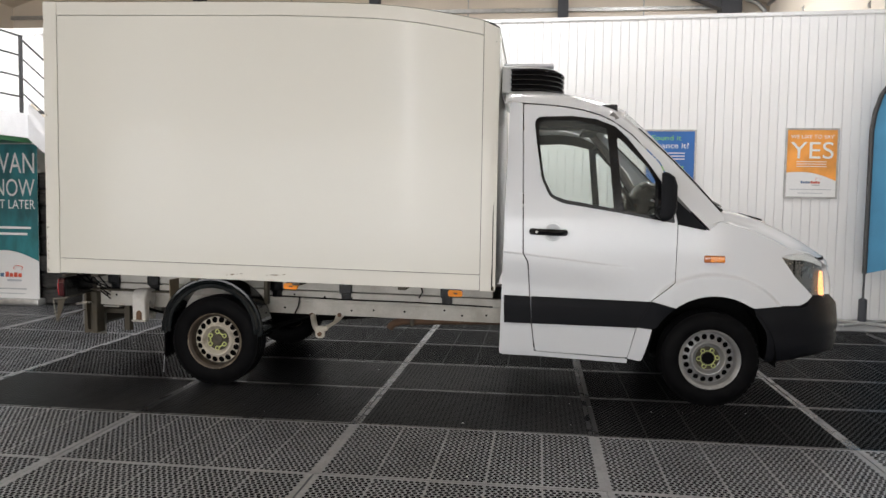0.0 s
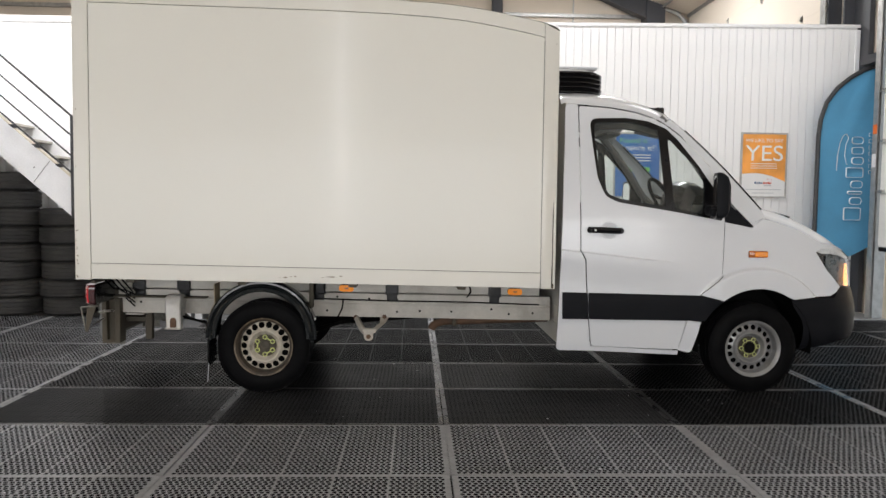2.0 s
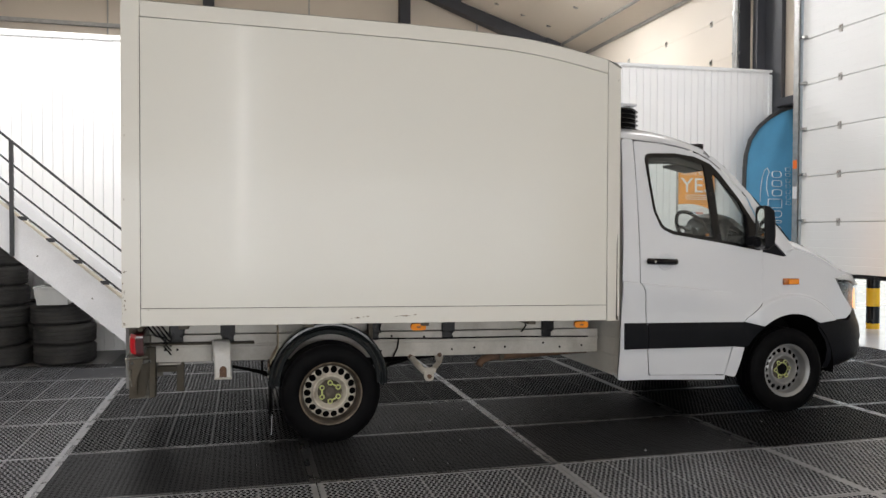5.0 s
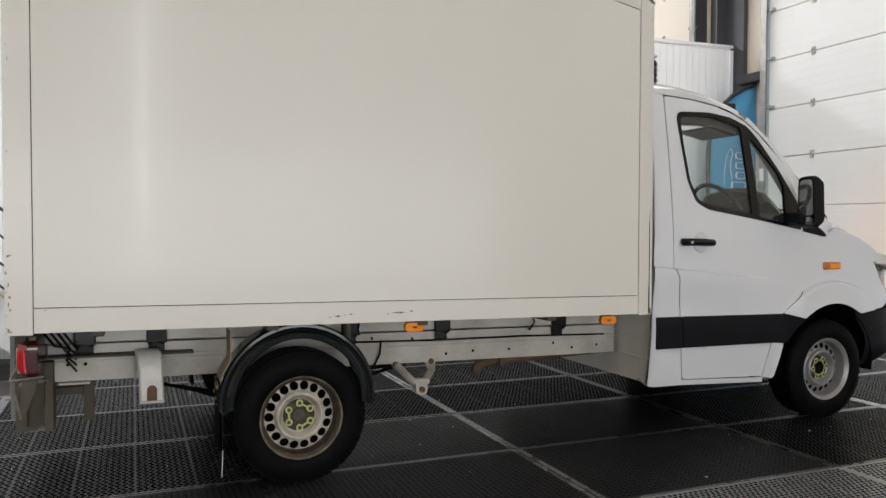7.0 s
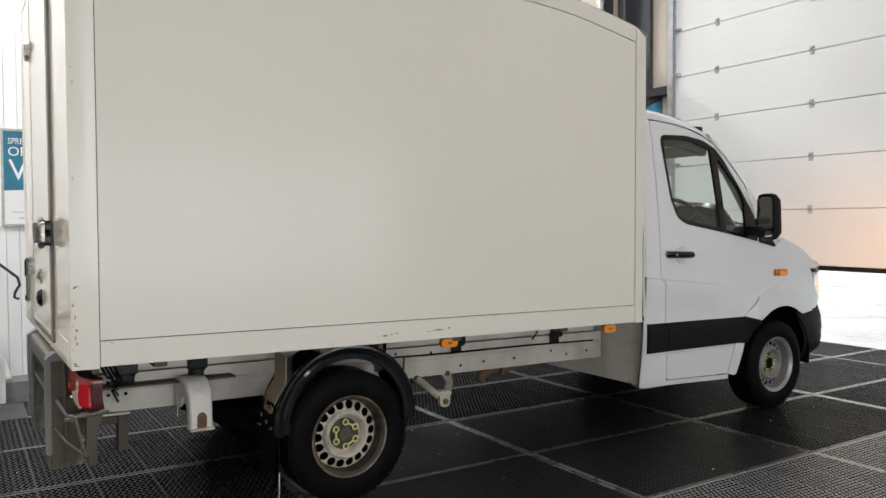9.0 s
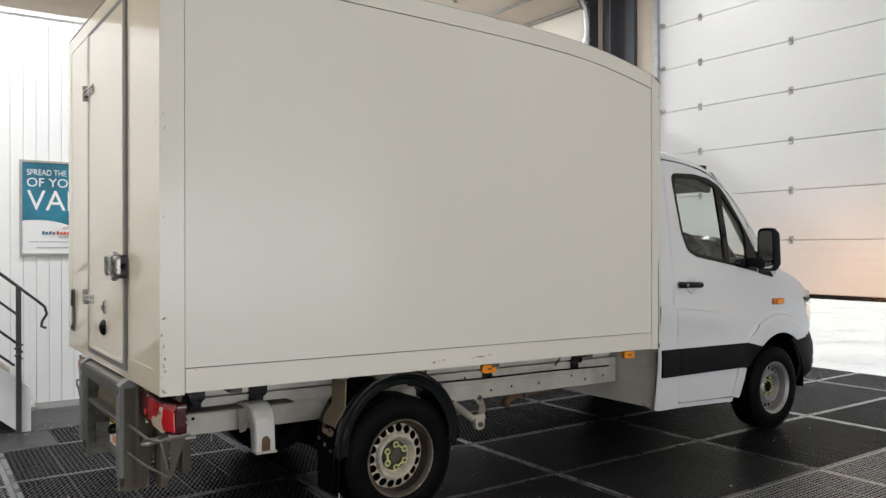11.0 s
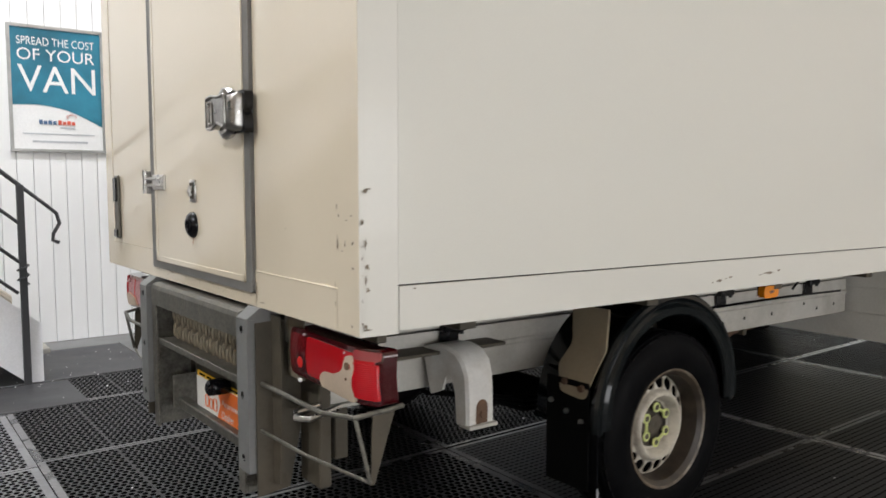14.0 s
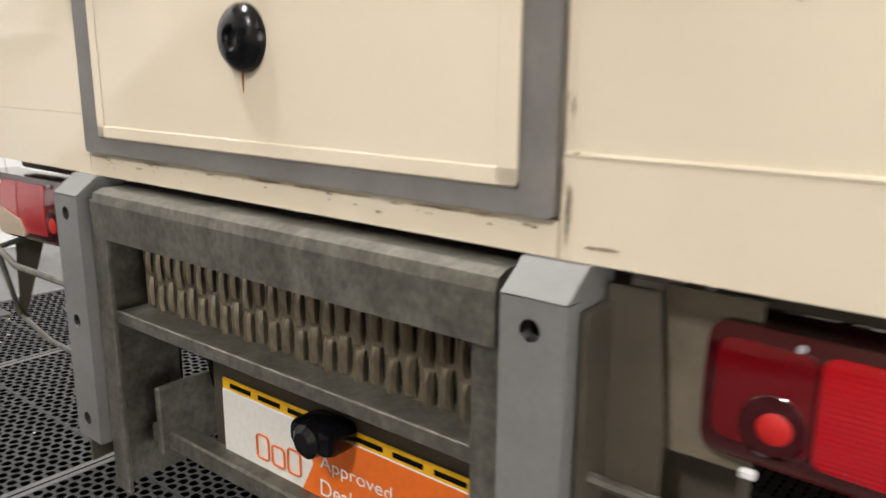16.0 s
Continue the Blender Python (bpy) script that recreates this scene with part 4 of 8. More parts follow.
def tyre_stacks():
    bm = bmesh.new()
    lathe(bm, tyre_profile(0.315, 0.205, 0.19), 36, (0, 0, 0), "z", closed=True)
    first = tagged(finish(bm, "tyre", OLD_TYRE), "used black van tyre lying in a stack", "tyre", "stacked tyres")
    n = 0
    for cx, cy, count in ((-3.14, 9.46, 6), (-3.80, 9.44, 8), (-2.49, 9.50, 3), (-4.45, 9.46, 8), (-3.45, 9.90, 5), (-2.82, 9.93, 3)):
        for k in range(count):
            m = pose(cx + random.uniform(-0.03, 0.03), cy + random.uniform(-0.02, 0.02), 0.008 + k * 0.214, 0, 0, random.uniform(0, 360))
            if n == 0:
                first.matrix_basis = m
            else:
                copy_thing(first, m)
            n += 1
    tub = thing("storage_tub", "white plastic storage tub on a stack of tyres", "tub", at=pose(-2.53, 9.28, 0.656))
    bm = bmesh.new()
    loft(bm, [[(sx * a, sy * b, z) for sx, sy in ((-1, -1), (1, -1), (1, 1), (-1, 1))] for a, b, z in ((0.15, 0.11, 0.0), (0.175, 0.13, 0.19), (0.168, 0.122, 0.19), (0.145, 0.105, 0.02))], closed=True)
    part("body", bm, MOULD, tub, smooth=False)
    bm = bmesh.new()
    box(bm, -0.185, 0.185, -0.14, 0.14, 0.17, 0.195, 0.005)
    part("lid", bm, MOULD, tub)


tyre_stacks()


def banner():
    ob = thing("roll_up_banner", "teal and white roll-up advertising banner on a silver base", "banner")
    x0, x1, y, top = -4.79, -3.935, 9.10, 2.08
    part("sheet", sheet([(x0, 0.08), (x1, 0.08), (x1, top), (x0, top)], (), flat_y(y, 0.003)), PRINT_WHITE, ob, smooth=False)
    n, z0 = 24, 0.58
    edge = [(x0 + (x1 - x0) * k / n, z0 + 0.14 * math.sin(math.pi * (k / n * 0.85 + 0.1)) - 0.03 * k / n) for k in range(n + 1)]
    part("teal_field", sheet(edge + [(x1, top), (x0, top)], (), flat_y(y - 0.003, 0.002)), BANNER_TEAL, ob, "teal print with road lines", smooth=False)
    letters("VAN", 0.50, 0.26, on_y(x1 - 0.54, 1.70, y - 0.006), GLOVE, ob)
    letters("NOW", 0.56, 0.22, on_y(x1 - 0.60, 1.405, y - 0.006), GLOVE, ob)
    letters("VAT LATER", 0.66, 0.115, on_y(x1 - 0.70, 1.245, y - 0.006), PRINT_WHITE, ob)
    bars(ob, [(x1 - 0.70, x1 - 0.10, 0.985, 1.015), (x1 - 0.70, x1 - 0.15, 0.905, 0.935)], PRINT_WHITE, y - 0.006)
    logo(ob, x1 - 0.72, 0.36, 0.5, y - 0.004)
    bars(ob, [(x1 - 0.7, x1 - 0.18, 0.20, 0.215), (x1 - 0.7, x1 - 0.2, 0.14, 0.15)], PRINT_GREY, y - 0.002)
    bm = bmesh.new()
    box(bm, x0 - 0.03, x1 + 0.04, y - 0.10, y + 0.10, 0.0, 0.085, 0.02, segs=2)
    part("base", bm, TRACK, ob, "silver cassette base")
    bm = bmesh.new()
    sweep(bm, [((x0 + x1) / 2, y + 0.02, 0.08), ((x0 + x1) / 2, y + 0.02, top)], 0.01, 8)
    part("pole", bm, TRACK, ob)
    bm = bmesh.new()
    box(bm, x0, x1, y - 0.012, y + 0.016, top - 0.01, top + 0.018, 0.004)
    part("top_rail", bm, TRACK, ob)


banner()

# ---------------------------------------------------------------- outside the big door


def outside():
    ob = thing("bollard", "black and yellow banded steel bollard in the yard", "bollard")
    cx, cy = 8.9, 10.12
    for k, (z0, z1, m) in enumerate(((-0.03, 0.055, YELLOW), (0.055, 0.32, GLOSS_BLACK), (0.32, 0.60, YELLOW), (0.60, 1.02, GLOSS_BLACK))):
        bm = bmesh.new()
        lathe(bm, [(0.0, z0), (0.095, z0), (0.095, z1), (0.0 if k < 3 else 0.06, z1 if k < 3 else z1 + 0.02)], 24, (cx, cy, 0), "z")
        part("band", bm, m, ob)
    wall = thing("brick_pier", "red brick pier beside the door opening outside", "brick wall", kind="structure")
    me = None
    for r in range(22):
        for c in range(4):
            if me is None:
                bm = bmesh.new()
                box(bm, 0, 0.215, 0, 0.10, 0, 0.065, 0.004)
                b = part("brick", bm, BRICK, wall, smooth=False)
                me = b.data
            else:
                b = new("brick", me)
                b.parent = wall
            b.matrix_basis = pose(7.45 + c * 0.225 - (0.11 if r % 2 else 0), 10.32, -0.03 + r * 0.075)
    bm = bmesh.new()
    box(bm, 7.36, 8.32, 10.325, 10.55, -0.03, 3.5, 0)
    part("mortar", bm, CONCRETE, wall, smooth=False)


outside()

# ---------------------------------------------------------------- rubber matting


def mat_mesh(name, w, d, detail, rubber, edge, filled=False):
    """A perforated rubber mat: hexagonal cells with holes, ribs between the fields, plain worn borders."""
    verts, faces, mats = [], [], []

    def quad(x0, x1, y0, y1, m, z=0.0):
        i = len(verts)
        verts.extend([(x0, y0, z), (x1, y0, z), (x1, y1, z), (x0, y1, z)])
        faces.append((i, i + 1, i + 2, i + 3)), mats.append(m)
    g = 0.002
    bx, by, rib, cols = 0.032, 0.020, 0.006, 5
    quad(g, bx, g, d - g, 1), quad(w - bx, w - g, g, d - g, 3)
    quad(bx, w - bx, g, by, 4), quad(bx, w - bx, d - by, d - g, 4)
    for x0, y0, x1, y1 in ((g, g, w - g, g), (w - g, g, w - g, d - g), (w - g, d - g, g, d - g), (g, d - g, g, g)):
        i = len(verts)
        verts.extend([(x0, y0, 0), (x1, y1, 0), (x1, y1, -0.016), (x0, y0, -0.016)])
        faces.append((i, i + 1, i + 2, i + 3)), mats.append(0)
    fw = (w - 2 * bx) / cols
    nx = 9
    ny = int(round((d - 2 * by) / 0.0285))
    n = 12 if detail else 6
    for c in range(cols):
        xa, xb = bx + c * fw + (rib / 2 if c else 0), bx + (c + 1) * fw - (rib / 2 if c < cols - 1 else 0)
        if c:
            quad(xa - rib, xa, by, d - by, 1 if edge is MAT_EDGE else 0, 0.0 if filled else 0.0006)
        px, py = (xb - xa) / nx, (d - 2 * by) / ny
        for j in range(ny):
            shift = 0.25 if j % 2 else -0.25
            for i in range(nx):
                cx, cy = xa + (i + 0.5) * px, by + (j + 0.5) * py
                hx = cx + shift * px * 0.9
                k0 = len(verts)
                ring = []
                for k in range(n):
                    a = 2 * math.pi * (k + 0.5) / n
                    ca, sa = math.cos(a), math.sin(a)
                    s = 1 / max(abs(ca), abs(sa))
                    ring.append((cx + ca * s * px / 2, cy + sa * s * py / 2, 0.0))
                hole = [(max(xa + 0.002, min(xb - 0.002, hx + 0.0134 * math.cos(2 * math.pi * (k + 0.5) / n))), cy + 0.0122 * math.sin(2 * math.pi * (k + 0.5) / n), -0.00025 if filled else -0.0006) for k in range(n)]
                verts.extend(ring), verts.extend(hole)
                for k in range(n):
                    q = (k + 1) % n
                    faces.append((k0 + k, k0 + q, k0 + n + q, k0 + n + k)), mats.append(0)
                if filled:
                    faces.append(tuple(range(k0 + n, k0 + 2 * n))), mats.append(0)
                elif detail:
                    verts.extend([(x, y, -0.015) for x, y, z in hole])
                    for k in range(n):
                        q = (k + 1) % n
                        # hole walls are the same rubber, painted with the black of the shaded holes
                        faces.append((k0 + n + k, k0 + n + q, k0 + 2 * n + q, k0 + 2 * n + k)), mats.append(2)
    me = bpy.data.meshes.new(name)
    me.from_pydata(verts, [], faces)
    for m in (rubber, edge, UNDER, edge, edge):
        me.materials.append(m)
    me.polygons.foreach_set("material_index", mats)
    me.update()
    return me


def matting():
    cols = [-6.24, -4.73, -3.21, -1.685, -0.165, 1.31, 2.815, 4.345, 6.18, 7.12]
    rows = [2.86, 3.785, 4.70, 5.655, 6.59, 7.50, 8.41, 9.33]
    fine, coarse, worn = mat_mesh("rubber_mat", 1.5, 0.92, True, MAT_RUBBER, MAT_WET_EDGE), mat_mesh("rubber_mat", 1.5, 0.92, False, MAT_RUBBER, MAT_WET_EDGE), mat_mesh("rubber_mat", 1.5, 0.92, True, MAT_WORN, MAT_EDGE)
    # left-hand mats: worn mesh whose colour carries the sheen
    sheened = worn.copy()
    sheened.materials[0] = MAT_SHEEN
    # lit copy of the wet mat, for the column behind the rear
    brightened = fine.copy()
    brightened.materials[0] = MAT_BRIGHT
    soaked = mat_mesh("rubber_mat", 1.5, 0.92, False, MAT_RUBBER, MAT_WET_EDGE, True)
    variants = {}

    def edged(me, left, right):
        """The same wet mat with a pale or a dark worn edge on either side."""
        key = (me.name, left, right)
        if key not in variants:
            v = me.copy()
            v.materials[1], v.materials[3] = (MAT_PALE_EDGE if left else MAT_DARK_EDGE), (MAT_PALE_EDGE if right else MAT_DARK_EDGE)
            variants[key] = v
        return variants[key]
    pale = (3, 5, 7)          # joints where the edges have worn pale
    for i in range(len(cols) - 1):
        for j in range(len(rows) - 1):
            x0, y0 = cols[i], rows[j]
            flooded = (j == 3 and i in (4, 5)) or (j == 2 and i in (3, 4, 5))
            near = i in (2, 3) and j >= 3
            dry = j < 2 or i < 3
            ob = new("rubber_mat", (sheened if i < 3 and j > 1 else worn) if dry else edged(soaked if flooded else brightened if i == 3 and j > 2 else fine if near else coarse, i in pale, i + 1 in pale))
            tagged(ob, "dry worn grey perforated rubber floor mat, the left ones tinted for sheen" if dry else "soaked black rubber floor mat with its holes full of water" if flooded else "dark grey perforated rubber floor mat, painted lighter where light falls" if i == 3 and j > 2 else "wet black perforated rubber floor mat", "floor mat", "rubber mats covering the floor")
            dy = -0.055 if i < 3 else 0.0
            ob.matrix_basis = pose(x0 + random.uniform(-0.004, 0.004), y0 + dy, random.uniform(-0.002, 0.003), 0, 0, random.uniform(-0.12, 0.12)) @ Matrix.Diagonal(((cols[i + 1] - x0) / 1.5, (rows[j + 1] - y0) / 0.925, 1, 1))
    for k, (x, y, w, d) in enumerate(((-2.25, 8.36, 0.97, 0.57), (-1.95, 8.96, 1.21, 0.92), (-0.735, 9.17, 1.30, 0.74))):
        bm = bmesh.new()
        box(bm, x, x + w, y, y + d, -0.014, 0.008, 0.003)
        tagged(finish(bm, "rubber_sheet", SHEET_DARK if k < 2 else SHEET_GREY, smooth=False), "plain dark rubber sheet laid by the stair foot" if k < 2 else "worn grey rubber sheet by the wall", "floor mat")


def debris():
    """Pale flakes trodden over the mats."""
    rng = random.Random(11)
    bm = bmesh.new()
    fields = [(34, -3.0, 5.0, 2.9, 4.7, 0.007), (26, 0.4, 4.2, 5.2, 7.0, 0.008), (60, -1.9, -0.75, 8.4, 9.85, 0.008), (26, -2.2, 0.2, 5.8, 9.0, 0.006), (10, -0.5, 3.5, 4.7, 5.5, 0.006)]
    for count, x0, x1, y0, y1, size in fields:
        for _ in range(count):
            x, y, r = rng.uniform(x0, x1), rng.uniform(y0, y1), size * rng.uniform(0.35, 1.0) * (2.0 if rng.random() < 0.06 else 1.0)
            ring = [bm.verts.new((x + r * rng.uniform(0.4, 1.2) * math.cos(a), y + r * rng.uniform(0.4, 1.2) * math.sin(a), 0.011)) for a in (0, 1.1, 2.2, 3.3, 4.4, 5.4)]
            top = bm.verts.new((x, y, 0.011 + r * 0.5))
            for i in range(6):
                bm.faces.new((ring[i], ring[(i + 1) % 6], top))
    tagged(finish(bm, "debris", GLOVE, smooth=False), "scattered pale flakes of grit on the floor mats", "debris", kind="stuff")


debris()

# ---------------------------------------------------------------- the refrigerated van
van = thing("refrigerated_van", "white single-cab van with a cream refrigerated box body", "van", at=pose(0.0, 6.48, 0.0, 0, 0, 0.55))
SLOPE = 0.0142          # the body sits nose-down


def tip(bm):
    """Lets level body and chassis parts follow the nose-down stance."""
    for v in bm.verts:
        v.co.z -= SLOPE * v.co.x
    return bm


def half_width(x, z):
    """Half the cab's width at a point of its side."""
    if z < 0.8:
        w = 0.986 - 0.15 * (0.8 - z) ** 2
    elif z < 1.25:
        w = 0.986 + 0.004 * (z - 0.8)
    else:
        t = (z - 1.25) / 0.85
        w = 0.988 - 0.05 * t - 0.036 * t * t
    crease = 1.068 - 0.104 * (x - 2.33)
    w += 0.016 * smooth_step(crease, crease - 0.014, z) * smooth_step(crease - 0.24, crease - 0.04, z) * smooth_step(3.16, 2.75, x)
    d = math.hypot(x - 3.68, z - 0.36)
    w += 0.040 * smooth_step(0.604, 0.572, d) * smooth_step(0.55, 0.74, z) * smooth_step(3.22, 3.40, x)
    if x > 3.3:
        w *= max(0.0, 1 - ((x - 3.3) / 1.38) ** 3.8) ** 0.24
    return w


CREASE = [((2.33, 0, 1.068 + d), (0.104, 0, 1)) for d in (0.002, -0.002, -0.005, -0.007, -0.009, -0.012, -0.016)]


def side_put(s, out=0.0, thick=0.012):
    return lambda u, v, k: (u, s * (half_width(u, v) + out - k * thick), v)


def band_put(s):
    """The rubbing strip: a flat face with a bevelled upper edge."""
    return lambda u, v, k: (u, s * (half_width(u, min(v, 0.75)) + 0.020 - 0.014 * smooth_step(0.700, 0.765, v) - k * 0.02), v)


def true_normals(ob, s):
    """Smooth shading of a side panel from the curve of the body itself."""
    out = []
    for v in ob.data.vertices:
        x, y, z = v.co
        e = 0.002
        dx, dz = (half_width(x + e, z) - half_width(x - e, z)) / (2 * e), (half_width(x, z + e) - half_width(x, z - e)) / (2 * e)
        n = Vector((-dx, s, -dz)).normalized()
        out.append(n if abs(y) > half_width(x, z) - 0.003 else -n)
    ob.data.normals_split_custom_set_from_vertices(out)
    return ob


DOOR = [(2.311, 2.147, 0.02), (2.333, 1.068, 0.02), (2.369, 1.003, 0.02), (2.398, 0.60), (2.430, 0.351, 0.03), (3.093, 0.326, 0.015), (3.146, 0.549), (3.244, 0.747), (3.405, 0.885, 0.006),
        (3.410, 1.30, 0), (3.385, 1.51, 0.04), (3.275, 1.728), (3.075, 1.927), (2.956, 2.015, 0.06), (2.864, 2.06, 0.1), (2.732, 2.10, 0.1), (2.542, 2.131, 0.1)]
APERTURE = [(2.388, 2.052, 0.06), (2.416, 1.83), (2.450, 1.61, 0.12), (2.510, 1.475, 0.1), (2.61, 1.430, 0.1), (3.0, 1.370), (3.390, 1.302, 0.01), (3.365, 1.49), (3.21, 1.71), (3.05, 1.905), (2.965, 1.985, 0.09), (2.83, 2.038, 0.1), (2.66, 2.06, 0.1)]
PANE_A = [(2.420, 2.025, 0.05), (2.436, 1.83), (2.470, 1.61, 0.1), (2.530, 1.490, 0.08), (2.62, 1.458, 0.08), (2.966, 1.400, 0.01), (2.906, 1.975, 0.02), (2.69, 2.03)]
PANE_B = [(2.972, 1.925, 0.02), (3.030, 1.390, 0.015), (3.250, 1.346, 0.03), (3.250, 1.595, 0.05), (3.20, 1.69)]


def inset(points, gap):
    """Draws an outline in by the shut gap."""
    n = len(points)
    area = sum(points[i - 1][0] * points[i][1] - points[i][0] * points[i - 1][1] for i in range(n))
    sgn = 1 if area > 0 else -1
    out = []
    for i in range(n):
        p0, p1, p2 = Vector(points[i - 1]), Vector(points[i]), Vector(points[(i + 1) % n])
        d1, d2 = (p1 - p0), (p2 - p1)
        if d1.length < 1e-6 or d2.length < 1e-6:
            out.append(tuple(p1))
            continue
        n1, n2 = Vector((-d1.y, d1.x)).normalized(), Vector((-d2.y, d2.x)).normalized()
        b = (n1 + n2)
        b = b.normalized() if b.length > 1e-3 else n1
        out.append(tuple(p1 + sgn * gap * b / max(0.5, b.dot(n1))))
    return out


def arch(r, a0, a1, n=20):
    return [(3.68 + r * math.cos(radians(a0 + (a1 - a0) * k / n)), 0.36 + r * math.sin(radians(a0 + (a1 - a0) * k / n))) for k in range(n + 1)]


def wing_top(x):
    """Height of the joint between wing and bonnet."""
    return 1.325 - 0.30 * (x - 3.70) - 0.45 * max(0.0, x - 3.86) ** 2 - 0.06 * smooth_step(3.72, 3.62, x)


def lamp_top(x):
    """Height of the bonnet's edge above the headlamp."""
    rim = [(4.124, wing_top(4.123)), (4.18, 1.136), (4.246, 1.127), (4.312, 1.116), (4.368, 1.090), (4.443, 1.038), (4.653, 0.90)]
    for (x0, z0), (x1, z1) in zip(rim, rim[1:]):
        if x <= x1:
            return z0 + (z1 - z0) * (x - x0) / (x1 - x0)
    return rim[-1][1]


def cab_side(s):
    g = 0.0022
    door_out = fillet(DOOR, 0.0)
    ap = fillet(APERTURE, 0.0)
    door = part("cab_door", sheet(inset(door_out, g), [ap], side_put(s), grid=0.022, cuts=CREASE), CAB_WHITE, van, "white painted cab door")
    true_normals(door, s)
    pa, pb = fillet(PANE_A, 0.0), fillet(PANE_B, 0.0)
    part("window_surround", sheet(inset(ap, 0.001), [pa, pb], side_put(s, 0.004, 0.02), grid=0.12), GLOSS_BLACK, door, "black rubber window surround")
    part("window_glass", sheet(inset(pa, -0.006), (), side_put(s, -0.009, 0.004), grid=0.12), CLEAR, door, "clear side window glass").visible_shadow = False
    part("quarter_glass", sheet(inset(pb, -0.006), (), side_put(s, -0.009, 0.004), grid=0.12), CLEAR, door, "clear fixed quarter glass").visible_shadow = False
    # lower door trim band
    part("rubbing_strip", sheet(fillet([(2.394, 0.758, 0.01), (3.243, 0.742, 0.005), (3.148, 0.553, 0.005), (2.404, 0.561, 0.01)], 0), (), band_put(s), grid=0.03), BLACK_PLASTIC, door, "black plastic side rubbing strip")
    # handle
    bm = bmesh.new()
    y = half_width(2.5, 1.22)
    sweep(bm, [(2.39, s * (y + 0.004), 1.226), (2.41, s * (y + 0.03), 1.226), (2.47, s * (y + 0.040), 1.225), (2.56, s * (y + 0.040), 1.222), (2.605, s * (y + 0.03), 1.221), (2.627, s * (y + 0.004), 1.221)], 0.024, 10)
    grip = part("door_handle", bm, GLOSS_BLACK, door, "black plastic door handle")
    bm = bmesh.new()
    lathe(bm, [(0.0, s * (y + 0.060)), (0.008, s * (y + 0.059)), (0.010, s * (y + 0.055)), (0.010, s * (y + 0.03))], 16, (2.425, 0, 1.226))
    part("lock_barrel", bm, STEEL, grip, "steel lock barrel")
    bm = bmesh.new()
    lathe(bm, [(0.066, s * (y - 0.001)), (0.062, s * (y + 0.006)), (0.056, s * (y + 0.0065)), (0.046, s * (y + 0.0015)), (0.0, s * (y + 0.001))], 32, (2.54, 0, 1.224))
    part("handle_dish", bm, CAB_WHITE, door)
    # pillar behind the door
    pil = [(2.170, 0.322, 0.02), (2.425, 0.345), (2.392, 0.60), (2.363, 1.002), (2.327, 1.067), (2.305, 2.153, 0.01), (2.214, 2.162, 0.03)]
    p = part("cab_corner", sheet(fillet(pil, 0.0), (), side_put(s, 0.0, 0.03), grid=0.022, cuts=CREASE), CAB_WHITE, van, "white cab rear corner panel")
    true_normals(p, s)
    part("rubbing_strip", sheet([(2.198, 0.761), (2.387, 0.758), (2.397, 0.561), (2.204, 0.562)], (), band_put(s), grid=0.03), BLACK_PLASTIC, p, "black plastic side rubbing strip")
    # foot of the front pillar, ahead of the door
    foot = [(3.092, 0.324), (3.192, 0.302, 0.03)] + [(3.236, 0.45), (3.256, 0.541), (3.151, 0.552)]
    part("sill_end", sheet(fillet(foot, 0.0), (), side_put(s, 0.004, 0.03), grid=0.1), CAB_WHITE, van, "white sill end ahead of the door")
    bm = bmesh.new()
    loft(bm, [[(2.195, s * y2, 0.351 + z), (2.437, s * y2, 0.348 + z), (3.09, s * y2, 0.319 + z)] for y2, z in ((0.965, 0.004), (0.958, -0.03), (0.90, -0.035), (0.80, 0.0))])
    part("sill", bm, CAB_WHITE, van, "white door sill")
    # front wing
    wing = [(3.4080, 0.8848), (3.4145, 1.302)] + [(3.62, 1.255)] + [(x, wing_top(x)) for x in (3.70, 3.76, 3.84, 3.92, 4.0, 4.08, 4.123)] + [(4.18, 1.137), (4.246, 1.128), (4.312, 1.117), (4.368, 1.091), (4.372, 1.082), (4.298, 1.108), (4.208, 1.102), (4.13, 1.078), (4.233, 0.938), (4.37, 0.806), (4.335, 0.765), (4.28, 0.738), (4.093, 0.733), (3.949, 0.718)]
    wing += arch(0.438, 55, 128)[1:] + [(3.2478, 0.7445)]
    true_normals(part("front_wing", sheet(wing, (), side_put(s), grid=0.0115), CAB_WHITE, van, "white front wing with flared wheel arch"), s)
    # black arch trim joining the band and the arch lip
    trim = [(3.151, 0.557), (3.246, 0.742)] + arch(0.438, 129, 153)[0:] + [(3.258, 0.545)]
    part("arch_trim", sheet(trim, (), side_put(s, 0.014, 0.02), grid=0.1), BLACK_PLASTIC, van, "black arch trim")
    # sail panel under the mirror
    sail = fillet([(3.36, 1.50, 0.02), (3.412, 1.292), (3.622, 1.252, 0.012), (3.50, 1.37)], 0.0)
    part("sail_panel", sheet(sail, (), side_put(s, 0.006, 0.014), grid=0.1), BLACK_PLASTIC, van, "black triangular mirror base panel")
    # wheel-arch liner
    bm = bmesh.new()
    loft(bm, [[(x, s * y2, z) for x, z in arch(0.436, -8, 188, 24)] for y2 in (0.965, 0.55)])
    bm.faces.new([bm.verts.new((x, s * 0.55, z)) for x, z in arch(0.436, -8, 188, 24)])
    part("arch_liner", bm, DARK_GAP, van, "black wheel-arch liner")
    # repeater
    bm = bmesh.new()
    y = half_width(3.67, 1.056)
    box(bm, 3.597, 3.739, s * y - 0.02, s * y + 0.02, 1.030, 1.082, 0.008, segs=2)
